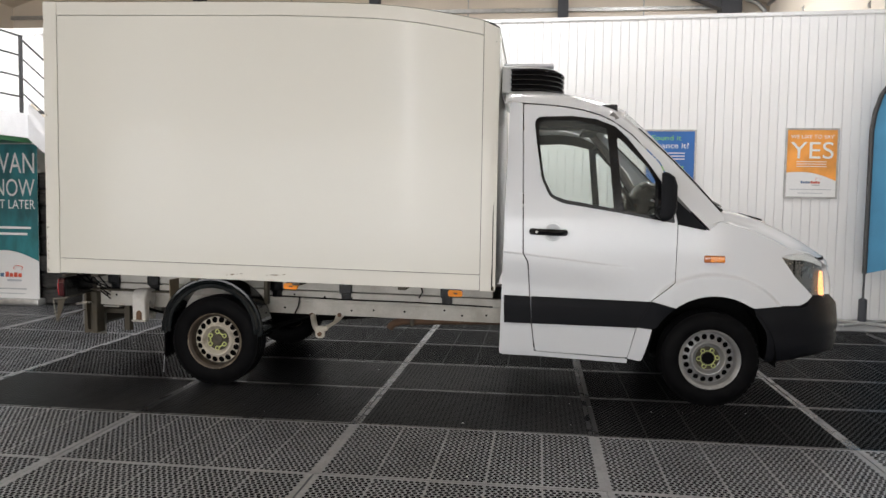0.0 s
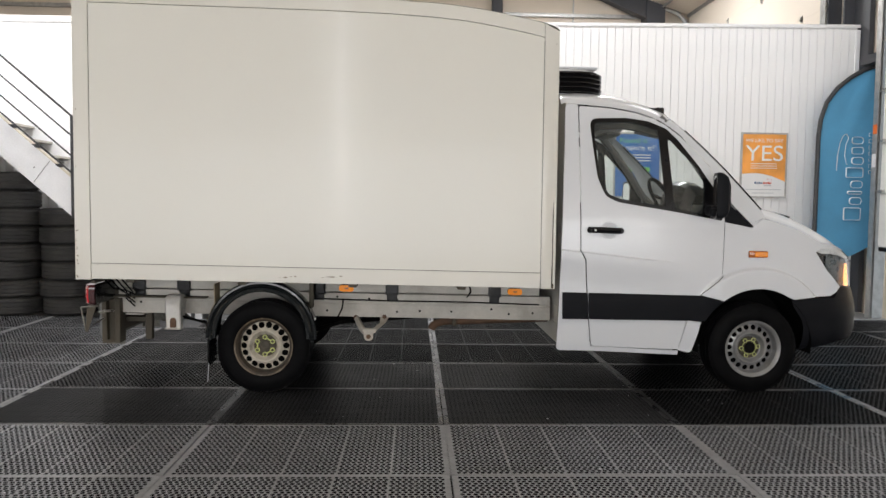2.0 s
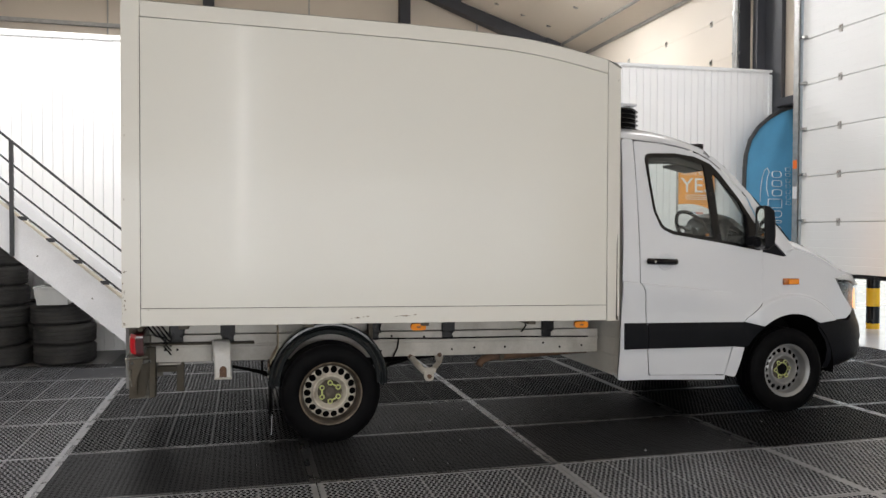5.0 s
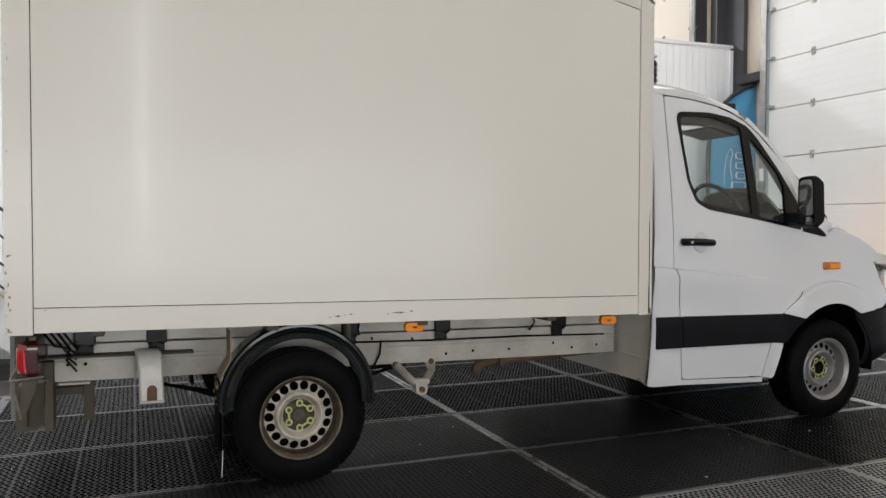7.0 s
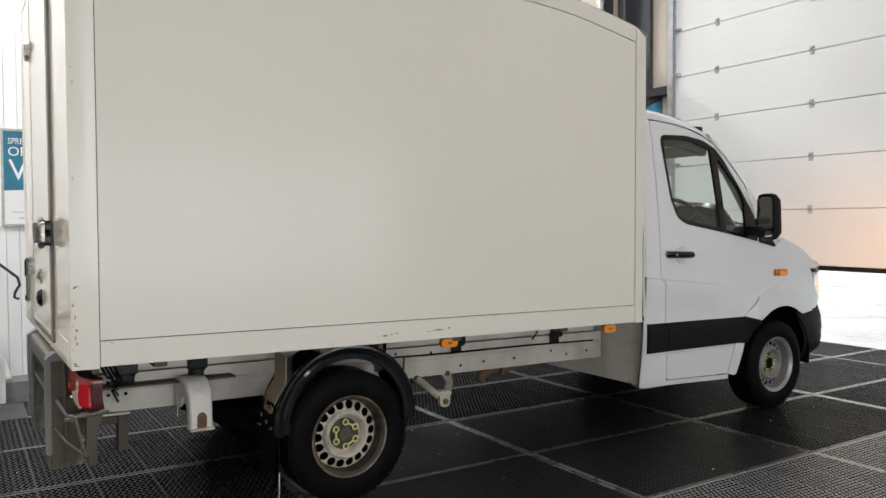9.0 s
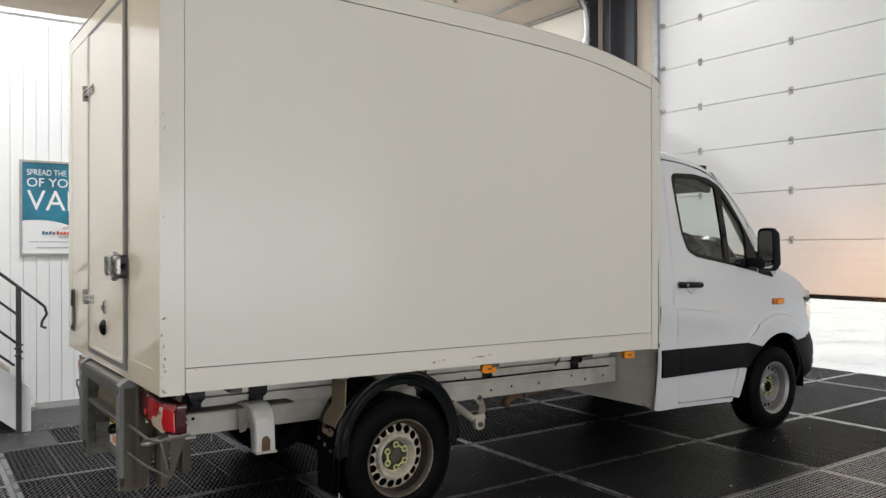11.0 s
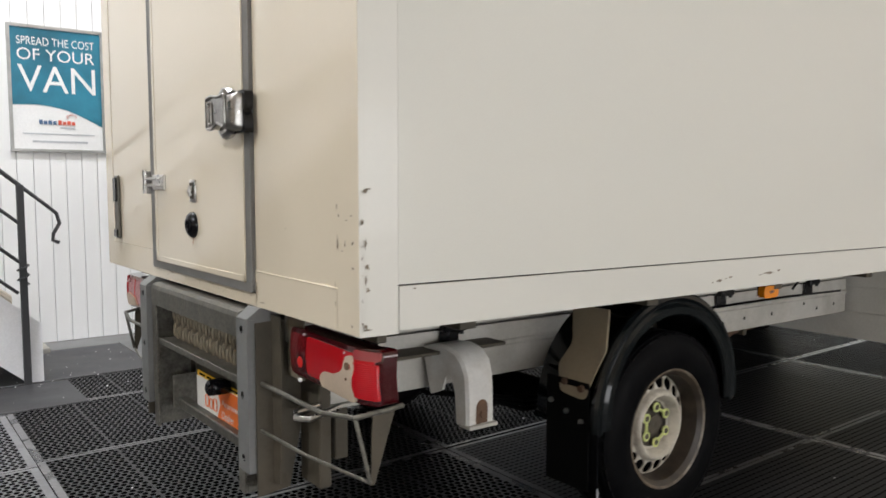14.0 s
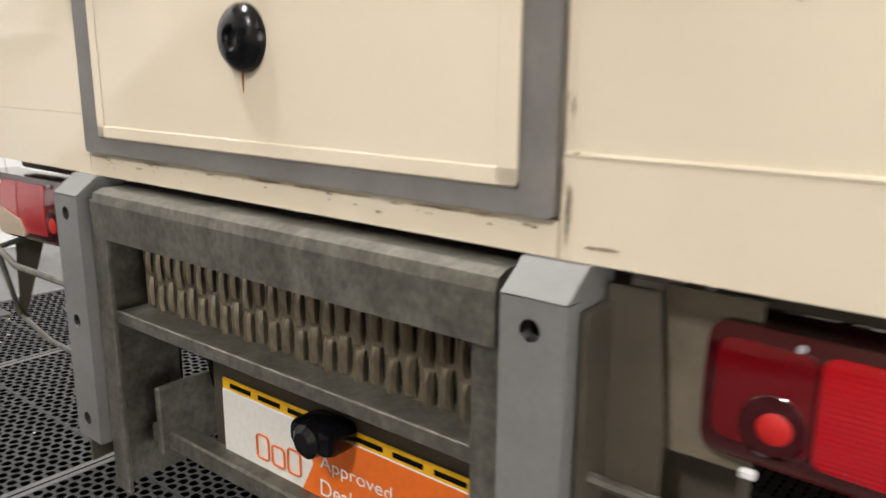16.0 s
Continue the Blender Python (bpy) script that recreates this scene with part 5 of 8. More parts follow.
    rep = part("side_repeater", bm, lens_mat("repeater_bezel", (0.42, 0.12, 0.02), 0), van, "orange side repeater lamp")
    bm = bmesh.new()
    box(bm, 3.637, 3.732, s * (y + 0.018), s * (y + 0.026), 1.038, 1.074, 0.003)
    part("lens", bm, AMBER, rep)
    # headlamp
    lamp = fillet([(4.134, 1.077, 0.01), (4.208, 1.100), (4.298, 1.106, 0.03), (4.372, 1.080, 0.02), (4.443, 1.03, 0.03), (4.473, 0.92), (4.485, 0.79, 0.02), (4.377, 0.806, 0.02), (4.239, 0.936)], 0)
    hl = part("headlamp", sheet(lamp, (), side_put(s, -0.035, 0.01), grid=0.05), HEADLAMP_DARK, van, "clear headlamp with lit amber indicator")
    part("headlamp_lens", sheet(lamp, (), side_put(s, 0.002, 0.004), grid=0.05), LENS_CLEAR, hl, "clear curved headlamp lens").visible_shadow = False
    # lit indicator chamber along the front edge, pale brow
    cell = fillet([(4.426, 0.985, 0.01), (4.45, 0.975, 0.01), (4.474, 0.80, 0.012), (4.426, 0.812, 0.012), (4.42, 0.89, 0.01)], 0)
    part("indicator", sheet(cell, (), side_put(s, -0.012, 0.01), grid=0.03), LAMP_GLOW, hl, "lit amber indicator")
    brow = [(4.138, 1.078), (4.208, 1.099), (4.298, 1.105), (4.372, 1.079), (4.441, 1.031), (4.433, 1.012), (4.359, 1.042), (4.284, 1.058), (4.199, 1.060)]
    part("lamp_brow", sheet(brow, (), side_put(s, -0.003, 0.034), grid=0.04), PRINT_WHITE, hl, "pale strip along the lamp's top")


for side in (-1, 1):
    cab_side(side)


def nose_x(y, z):
    """How far forward the front reaches at a given offset from the middle."""
    q = max(0.0, 1 - min(1.0, abs(y) / 0.988) ** 4.17) ** 0.263
    return 3.3 + 1.38 * q - 0.025 - 0.06 * smooth_step(0.85, 1.12, z)


def cab_front():
    n = 24
    ys = [-0.80 + 1.60 * k / n for k in range(n + 1)]
    # grille and nose skin
    bm = bmesh.new()
    loft(bm, [[(nose_x(y, z) - 0.015, y, z) for y in ys] for z in (0.78, 0.85, 0.92, 0.97, 1.01, 1.045)])
    nose = part("nose_panel", bm, CAB_WHITE, van, "white nose panel")
    bm = bmesh.new()
    for k in range(4):
        z = 0.86 + 0.055 * k
        loft(bm, [[(nose_x(y, z + dz) + dx, y, z + dz) for y in [-0.36 + 0.72 * i / 12 for i in range(13)]] for dx, dz in ((-0.02, 0.0), (0.004, 0.0), (0.004, 0.03), (-0.02, 0.03))])
    part("grille_bars", bm, BLACK_PLASTIC, nose, "black radiator grille")
    # dark filler added to block the view through the hollow nose
    bm = bmesh.new()
    loft(bm, [[(nose_x(y, 0.8) - 0.075, y, z) for y in [-0.90 + 1.80 * k / n for k in range(n + 1)]] for z in (0.42, 0.6, 0.8, 1.0, 1.07)])
    part("nose_core", bm, DARK_GAP, nose, "dark filler added behind the lamps")
    # bumper, wrapping from one arch round to the other
    bm = bmesh.new()
    prof = [(0.728, -0.02), (0.722, 0.008), (0.66, 0.014), (0.56, 0.022), (0.53, 0.014), (0.49, 0.020), (0.40, 0.0), (0.335, -0.04), (0.305, -0.12)]
    curves = []
    m = 56
    for z, out in prof:
        row = []
        for k in range(m + 1):
            a = math.pi * k / m
            yy = -math.cos(a)
            ex = 0.94
            px = 3.955 + 0.750 * (math.sin(a)) ** 0.62
            py = ex * (abs(yy) ** 0.72) * (1 if yy > 0 else -1)
            near = half_width(px, 0.75) + 0.010 + 0.012 * smooth_step(0.70, 0.56, z)          # hugs the wing and the lamp
            w = smooth_step(4.66, 4.50, px)
            py += w * (math.copysign(min(abs(py), near), py) - py)
            d = Vector((px - 3.955, py * 0.75, 0))
            d = d.normalized() if d.length > 1e-6 else Vector((0, 1, 0))
            shift = 0.10 * smooth_step(0.72, 0.50, z) * (1 - smooth_step(3.955, 4.15, px))
            lift = 0.085 * smooth_step(4.30, 4.42, px) * smooth_step(4.66, 4.545, px) if z > 0.70 else 0.04 * smooth_step(4.1, 4.5, px) if z < 0.36 else 0
            lean = out - 0.45 * lift * (z > 0.70)
            row.append((px + d.x * lean + shift, py + d.y * lean, z + lift))
        curves.append(row)
    loft(bm, curves)
    bump = part("front_bumper", bm, BLACK_PLASTIC, van, "black textured plastic front bumper")
    for s in (-1, 1):
        bm = bmesh.new()
        lathe(bm, [(0.052, -0.02), (0.052, 0.008), (0.046, 0.012), (0.042, -0.004), (0.0, -0.008)], 20, (0, 0, 0), "x")
        bmesh.ops.transform(bm, matrix=pose(4.558, s * 0.728, 0.560, 0, 0, s * 50), verts=bm.verts)
        part("fog_lamp", bm, STEEL, bump, "round fog lamp")
        bm = bmesh.new()
        sweep(bm, [(4.405, s * 0.838, 0.482), (4.50, s * 0.777, 0.475), (4.575, s * 0.708, 0.470), (4.64, s * 0.60, 0.468)], 0.011, 8)
        part("bumper_lip", bm, BLACK_PLASTIC, bump)
    # bonnet: straight falling crests above the wings
    def crest(t):
        return 1.402 - 0.06 * t - 0.30 * t ** 1.5

    bm = bmesh.new()
    curves = []
    for k in range(-1, 37):
        t = max(0, k) / 36
        row = []
        for i in range(31):
            u = -1 + i / 15
            a = abs(u)
            x0 = 3.70 + 0.15 * (1 - a * a)
            x1 = nose_x(u * 0.72, 1.12) + 0.015
            x = x0 + (x1 - x0) * t
            low_z = wing_top(x) if x < 4.123 else lamp_top(x)
            y = u * (half_width(x, low_z) - 0.001 - 0.05 * t * t * (1 - a))
            fall = smooth_step(0.74, 1.0, a)
            lip = 0.075 if k < 0 else 0.0
            row.append((x - lip, y, crest(t) * (1 - fall) + low_z * fall - 0.35 * lip * fall))
        curves.append(row)
    loft(bm, curves)
    bonnet = part("bonnet", bm, CAB_WHITE, van, "white sloping bonnet")
    bm = bmesh.new()
    box(bm, -0.09, 0.09, -0.05, 0.05, -0.006, 0.006, 0.005, m=pose(3.99, -0.60, 1.353, 0, 15, 0))
    part("bonnet_vent", bm, GLOSS_BLACK, bonnet, "black bonnet vent")
    # windscreen
    top = [(3.045 + 0.085 * (1 - (y / 0.82) ** 2), y, 2.055 + 0.10 * (1 - (y / 0.82) ** 2)) for y in [-0.82 + 1.64 * k / 16 for k in range(17)]]
    bot = [(3.715 + 0.13 * (1 - (y / 0.90) ** 2), y, 1.385 + 0.02 * (1 - (y / 0.9) ** 2)) for y in [-0.90 + 1.80 * k / 16 for k in range(17)]]
    bm = bmesh.new()
    loft(bm, [[tuple(Vector(a).lerp(Vector(b), t) + Vector((0.012, 0, 0.012)) * math.sin(math.pi * t)) for a, b in zip(top, bot)] for t in [k / 8 for k in range(9)]])
    ws = part("windscreen", bm, CLEAR, van, "clear curved windscreen")
    ws.visible_shadow = False
    bm = bmesh.new()
    sweep(bm, bot[1:-1], 0.010, 6)
    part("scuttle", bm, BLACK_PLASTIC, van, "black scuttle and wiper trim")
    bm = bmesh.new()
    sweep(bm, [(3.74, -0.72, 1.412), (3.785, -0.60, 1.425), (3.74, -0.2, 1.50)], 0.010, 6)
    box(bm, 3.72, 3.76, -0.78, -0.72, 1.385, 1.412, 0.006)
    part("wiper", bm, GLOSS_BLACK, van, "black wiper arm")
    # front pillars
    for s in (-1, 1):
        inner = [tuple(Vector(top[0 if s < 0 else -1]).lerp(Vector(bot[0 if s < 0 else -1]), k / 8) + Vector((0.012, 0, 0.012)) * math.sin(math.pi * k / 8) + Vector((0.004, 0, 0.003))) for k in range(9)]
        edge = [(2.950, 2.026), (3.0, 1.992), (3.080, 1.933), (3.18, 1.835), (3.279, 1.734), (3.335, 1.63), (3.39, 1.51), (3.50, 1.39), (3.63, 1.262), (3.70, 1.255)]
        outer = [(x, s * half_width(x, z), z) for x, z in edge]
        inner = inner + [(3.745, s * 0.89, 1.355)]
        assert len(inner) == len(outer)
        bm = bmesh.new()
        mid = [tuple(Vector(a).lerp(Vector(b), 0.5) + Vector((0.010, s * 0.014, 0.010))) for a, b in zip(inner, outer)]
        loft(bm, [inner, mid, outer])
        part("front_pillar", bm, CAB_WHITE, van, "white windscreen pillar")
        bm = bmesh.new()
        sweep(bm, inner[1:-1], 0.008, 6)
        part("pillar_seal", bm, GLOSS_BLACK, van, "black windscreen seal")
    # roof
    bm = bmesh.new()
    curves = []
    for x, zr, ze in ((2.178, 2.275, 2.150), (2.20, 2.288, 2.163), (2.311, 2.298, 2.155), (2.43, 2.297, 2.147), (2.542, 2.287, 2.138), (2.64, 2.270, 2.125), (2.732, 2.250, 2.107), (2.80, 2.232, 2.089), (2.864, 2.212, 2.067), (2.91, 2.196, 2.047), (2.956, 2.180, 2.022), (3.0, 2.163, 1.978), (3.03, 2.150, 2.008)):
        w = half_width(x, ze) if x < 2.98 else 0.885 if x < 3.01 else 0.81
        row = []
        for k in range(33):
            a = -1 + 2 * k / 32
            y = w * (a if abs(a) < 0.001 else math.copysign(abs(a) ** 0.6, a))
            q = abs(y) / w
            z = ze + (zr - ze) * max(0.0, 1 - q ** 4.0) ** 0.62
            xx = x + 0.085 * (1 - q * q) * smooth_step(2.80, 3.0, x)
            row.append((xx, y, z))
        curves.append(row)
    loft(bm, curves)
    roof = part("cab_roof", bm, CAB_WHITE, van, "white cab roof")
    bm = bmesh.new()
    box(bm, 2.925, 2.99, -0.80, -0.74, 2.075, 2.155, 0.008)
    box(bm, 2.88, 2.94, -0.795, -0.745, 2.11, 2.152, 0.006)
    part("roof_bracket", bm, GLOSS_BLACK, roof, "black roof marker bracket")
    # back of the cab
    bm = bmesh.new()
    outl = [(-0.95, 0.33), (-0.984, 0.8), (-0.985, 1.25), (-0.93, 1.85), (-0.888, 2.155), (-0.70, 2.25), (0.70, 2.25), (0.888, 2.155), (0.93, 1.85), (0.985, 1.25), (0.984, 0.8), (0.95, 0.33)]
    loft(bm, [[(x, y, z) for y, z in outl] for x in (2.220, 2.234)], closed=True)
    bm.faces.new([bm.verts.new((2.220, y, z)) for y, z in outl])
    back = part("cab_back", bm, CAB_BACK, van, "white cab back panel")
    bm = bmesh.new()
    for z in (0.62, 0.48):
        box(bm, 2.212, 2.220, -0.93, 0.93, z, z + 0.012, 0.003)
    part("cab_back_rib", bm, CAB_BACK, back)
    bm = bmesh.new()
    box(bm, 2.25, 3.10, -0.93, 0.93, 0.40, 0.60, 0.02)
    box(bm, 3.06, 3.12, -0.90, 0.90, 0.40, 1.0, 0.01)
    part("cab_floor", bm, CABIN, van, "grey cab floor")


cab_front()


def cab_inside():
    bm = bmesh.new()
    prof = [(3.28, 0.95), (3.20, 1.14), (3.21, 1.33), (3.30, 1.40), (3.46, 1.42), (3.60, 1.40), (3.60, 0.95)]
    loft(bm, [[(x, y, z) for x, z in prof] for y in (-0.85, -0.45, 0.45, 0.85)], closed=True)
    dash = part("dashboard", bm, CABIN, van, "dark grey dashboard")
    bm = bmesh.new()
    hood = [(3.13, 1.36), (3.14, 1.50), (3.175, 1.575), (3.23, 1.605), (3.30, 1.595), (3.37, 1.545), (3.46, 1.465), (3.56, 1.38)]
    loft(bm, [[(3.35 + (x - 3.35) * k, y, 1.36 + (z - 1.36) * k) for x, z in hood] for y, k in ((-0.78, 0.55), (-0.74, 0.86), (-0.66, 0.97), (-0.50, 1.0), (-0.34, 0.97), (-0.26, 0.86), (-0.22, 0.55))])
    part("instrument_hood", bm, GLOSS_BLACK, dash)
    bm = bmesh.new()
    m = pose(3.12, -0.50, 1.43, 0, 58 - 90, 0)
    sweep(bm, [m @ Vector((0, 0.225 * math.cos(a), 0.225 * math.sin(a))) for a in [2 * math.pi * k / 28 for k in range(28)]], 0.016, 8, closed=True)
    for a in (0.4, math.pi - 0.4, -math.pi / 2):
        sweep(bm, [m @ Vector((0.02, 0.05 * math.cos(a), 0.05 * math.sin(a))), m @ Vector((0, 0.215 * math.cos(a), 0.215 * math.sin(a)))], 0.015, 6)
    lathe(bm, [(0.0, -0.03), (0.07, -0.02), (0.075, 0.02), (0.03, 0.2)], 16, (3.12, -0.50, 1.42), "x")
    part("steering_wheel", bm, GLOSS_BLACK, van, "black steering wheel")
    for y, w in ((-0.48, 0.25), (0.28, 0.42)):
        bm = bmesh.new()
        box(bm, 2.42, 2.95, y - w, y + w, 0.62, 0.98, 0.07, segs=3)
        box(bm, 2.30, 2.46, y - w, y + w, 0.92, 1.42, 0.06, segs=3)
        part("seat", bm, SEAT_CLOTH, van, "dark cloth cab seat")
        for hy in ((y,) if w < 0.3 else (y - 0.2, y + 0.2)):
            bm = bmesh.new()
            box(bm, 2.29, 2.38, hy - 0.13, hy + 0.13, 1.42, 1.50, 0.04, segs=3)
            part("headrest", bm, SEAT_CLOTH, van, "dark cloth headrest")
    bm = bmesh.new()
    box(bm, 2.24, 2.82, -0.70, 0.70, 2.10, 2.12, 0.01)
    part("headliner", bm, CABIN_LIGHT, van, "light grey headliner")
    bm = bmesh.new()
    box(bm, -0.11, 0.11, -0.19, 0.19, -0.010, 0.010, 0.008, m=pose(3.0, -0.53, 1.985, 0, 12, 0))
    box(bm, 2.80, 2.94, 0.20, 0.62, 2.03, 2.06, 0.012)
    part("sun_visor", bm, CABIN_LIGHT, van, "grey sun visors")
    bm = bmesh.new()
    box(bm, 2.238, 2.25, -0.88, 0.88, 0.6, 2.12, 0.004)
    part("bulkhead", bm, CABIN_LIGHT, van, "grey cab bulkhead")
    for s in (-1, 1):
        lo = [(2.37, 0.45), (3.13, 0.42), (3.24, 0.72), (3.38, 0.90), (3.37, 1.29), (3.0, 1.365), (2.60, 1.44), (2.50, 1.48), (2.37, 1.5)]
        part("door_trim", sheet(lo, (), side_put(s, -0.03, 0.05), grid=0.15), CABIN, van, "dark grey inner door trim")
        lip = [(2.40, 2.06), (2.66, 2.07), (2.83, 2.045), (2.96, 1.985), (2.93, 1.93), (2.80, 1.965), (2.66, 1.985), (2.41, 1.975)]
        part("door_header", sheet(lip, (), side_put(s, -0.055, 0.05), grid=0.15), CABIN_DARK, van, "black inner door frame")
        bm = bmesh.new()
        sweep(bm, [(x, s * (half_width(x, z) - 0.05), z) for x, z in ((2.93, 2.07), (3.05, 1.94), (3.22, 1.72), (3.37, 1.5), (3.5, 1.38))], 0.035, 8)
        part("pillar_trim", bm, CABIN_LIGHT, van, "light grey pillar trim")
    bm = bmesh.new()
    sweep(bm, [(3.12, -0.66, 1.427), (3.135, -0.655, 1.427)], 0.009, 10)
    part("warning_light", bm, AMBER, dash, "small amber dash light")


cab_inside()


def mirror(s):
    y0 = 0.97
    bm = bmesh.new()
    outline = fillet([(-0.088, -0.165, 0.045), (0.088, -0.165, 0.045), (0.08, 0.165, 0.045), (-0.072, 0.165, 0.045)], 0.04)
    m = pose(3.27, s * (y0 + 0.165), 1.485, 0, 0, 12 * s)
    curves = []
    for d, sc in ((0.0, 1.0), (0.02, 1.03), (0.045, 1.0), (0.08, 0.84), (0.10, 0.5)):
        curves.append([m @ Vector((d, u * sc, v * sc)) for u, v in outline])
    rows = loft(bm, curves, closed=True)
    bm.faces.new(rows[-1])
    mr = part("wing_mirror", bm, BLACK_PLASTIC, van, "black plastic door mirror")
    bm = bmesh.new()
    bm.faces.new([bm.verts.new(m @ Vector((-0.002, u * 0.86, 0.03 + v * 0.72))) for u, v in outline])
    part("mirror_glass", bm, MIRROR, mr, "silvered mirror glass", smooth=False)
    bm = bmesh.new()
    bm.faces.new([bm.verts.new(m @ Vector((-0.002, u * 0.80, -0.125 + v * 0.17))) for u, v in outline])
    part("wide_angle_glass", bm, MIRROR, mr, "small wide-angle mirror glass", smooth=False)
    bm = bmesh.new()
    loft(bm, [[m @ Vector((-0.003, u * 1.0, v * 1.0)) for u, v in outline], [m @ Vector((-0.004, u * 0.87, v * 0.88)) for u, v in outline]], closed=True)
    part("mirror_rim", bm, GLOSS_BLACK, mr)
    bm = bmesh.new()
    box(bm, 3.25, 3.36, min(s * 0.90, s * 1.10), max(s * 0.90, s * 1.10), 1.34, 1.42, 0.03, segs=2)
    box(bm, 3.25, 3.35, min(s * 1.05, s * 1.12), max(s * 1.05, s * 1.12), 1.33, 1.40, 0.025, segs=2)
    part("mirror_arm", bm, BLACK_PLASTIC, mr)


for side in (-1, 1):
    mirror(side)


def fridge():
    bm = bmesh.new()
    outl = fillet([(-0.62, 2.25, 0.03), (0.62, 2.25, 0.03), (0.60, 2.475, 0.07), (-0.60, 2.475, 0.07)], 0.05)
    curves = []
    for x, sc in ((2.14, 1.0), (2.36, 1.0), (2.44, 0.96), (2.50, 0.88), (2.55, 0.74), (2.58, 0.56)):
        curves.append([(x, y * sc, 2.365 + (z - 2.365) * (0.6 + 0.4 * sc)) for y, z in outl])
    rows = loft(bm, curves, closed=True)
    bm.faces.new(rows[-1])
    unit = part("refrigeration_unit", bm, CAB_WHITE, van, "white nose-mounted refrigeration unit with black louvres")
    bm = bmesh.new()
    half = [(2.200, 0.624), (2.37, 0.627), (2.44, 0.605), (2.50, 0.555), (2.545, 0.48), (2.578, 0.38), (2.596, 0.25)]
    wrap = [(x, -y) for x, y in half] + [(2.602, 0.0)] + half[::-1]
    loft(bm, [[(x + dx, y * (1 + dy), z) for x, y in wrap] for dx, dy, z in ((-0.03, -0.05, 2.272), (0.012, 0.008, 2.274), (0.012, 0.008, 2.444), (-0.03, -0.05, 2.446))])
    part("louvre_recess", bm, DARK_GAP, unit, "black louvred opening")
    for k in range(5):
        z = 2.280 + k * 0.036
        bm = bmesh.new()
        pts = [(2.206, -0.628), (2.37, -0.632), (2.44, -0.61), (2.50, -0.56), (2.545, -0.485), (2.58, -0.38), (2.60, -0.25), (2.606, 0.0)]
        loft(bm, [[(x + (dx if i > 3 else 0), y - dy, z + dz) for i, (x, y) in enumerate(pts)] for dx, dy, dz in ((-0.01, -0.01, 0.02), (0.022, 0.022, 0.010), (0.022, 0.022, 0.002), (-0.01, -0.01, -0.002))])
        part("louvre", bm, GLOSS_BLACK, unit)
    bm = bmesh.new()
    box(bm, 2.15, 2.53, -0.56, 0.56, 2.470, 2.492, 0.008)
    part("lid", bm, CAB_WHITE, unit)


fridge()

# ---------------------------------------------------------------- box body
BX0, BX1, BZ0, RAIL = -1.315, 2.135, 0.824, 0.105
BY, BYF = 1.039, 1.165          # offsets of the two box sides from the cab's middle line
ROOF = [(-1.315, 2.870), (-0.65, 2.870), (0.0, 2.872), (0.5, 2.872), (0.8, 2.868), (1.0, 2.863), (1.23, 2.854), (1.4, 2.841), (1.57, 2.822), (1.78, 2.788), (2.0, 2.747), (2.09, 2.722), (2.135, 2.690)]


def roof_z(x):
    for (x0, z0), (x1, z1) in zip(ROOF, ROOF[1:]):
        if x <= x1:
            return z0 + (z1 - z0) * (x - x0) / (x1 - x0)
    return ROOF[-1][1]


def chips(name, spots, put, parent, material=SCUFF):
    """Small ragged paint chips on a face."""
    bm = bmesh.new()
    for u, v, su, sv in spots:
        n, su, sv = 15, su * 0.42, sv * 0.5
        bm.faces.new([bm.verts.new(put(u + su * math.cos(2 * math.pi * k / n) * random.uniform(0.25, 1.1), v + sv * math.sin(2 * math.pi * k / n) * random.uniform(0.3, 1.1))) for k in range(n)])
    return tagged(part(name, tip(bm), material, parent, "small dark paint chips", smooth=False), kind="stuff")


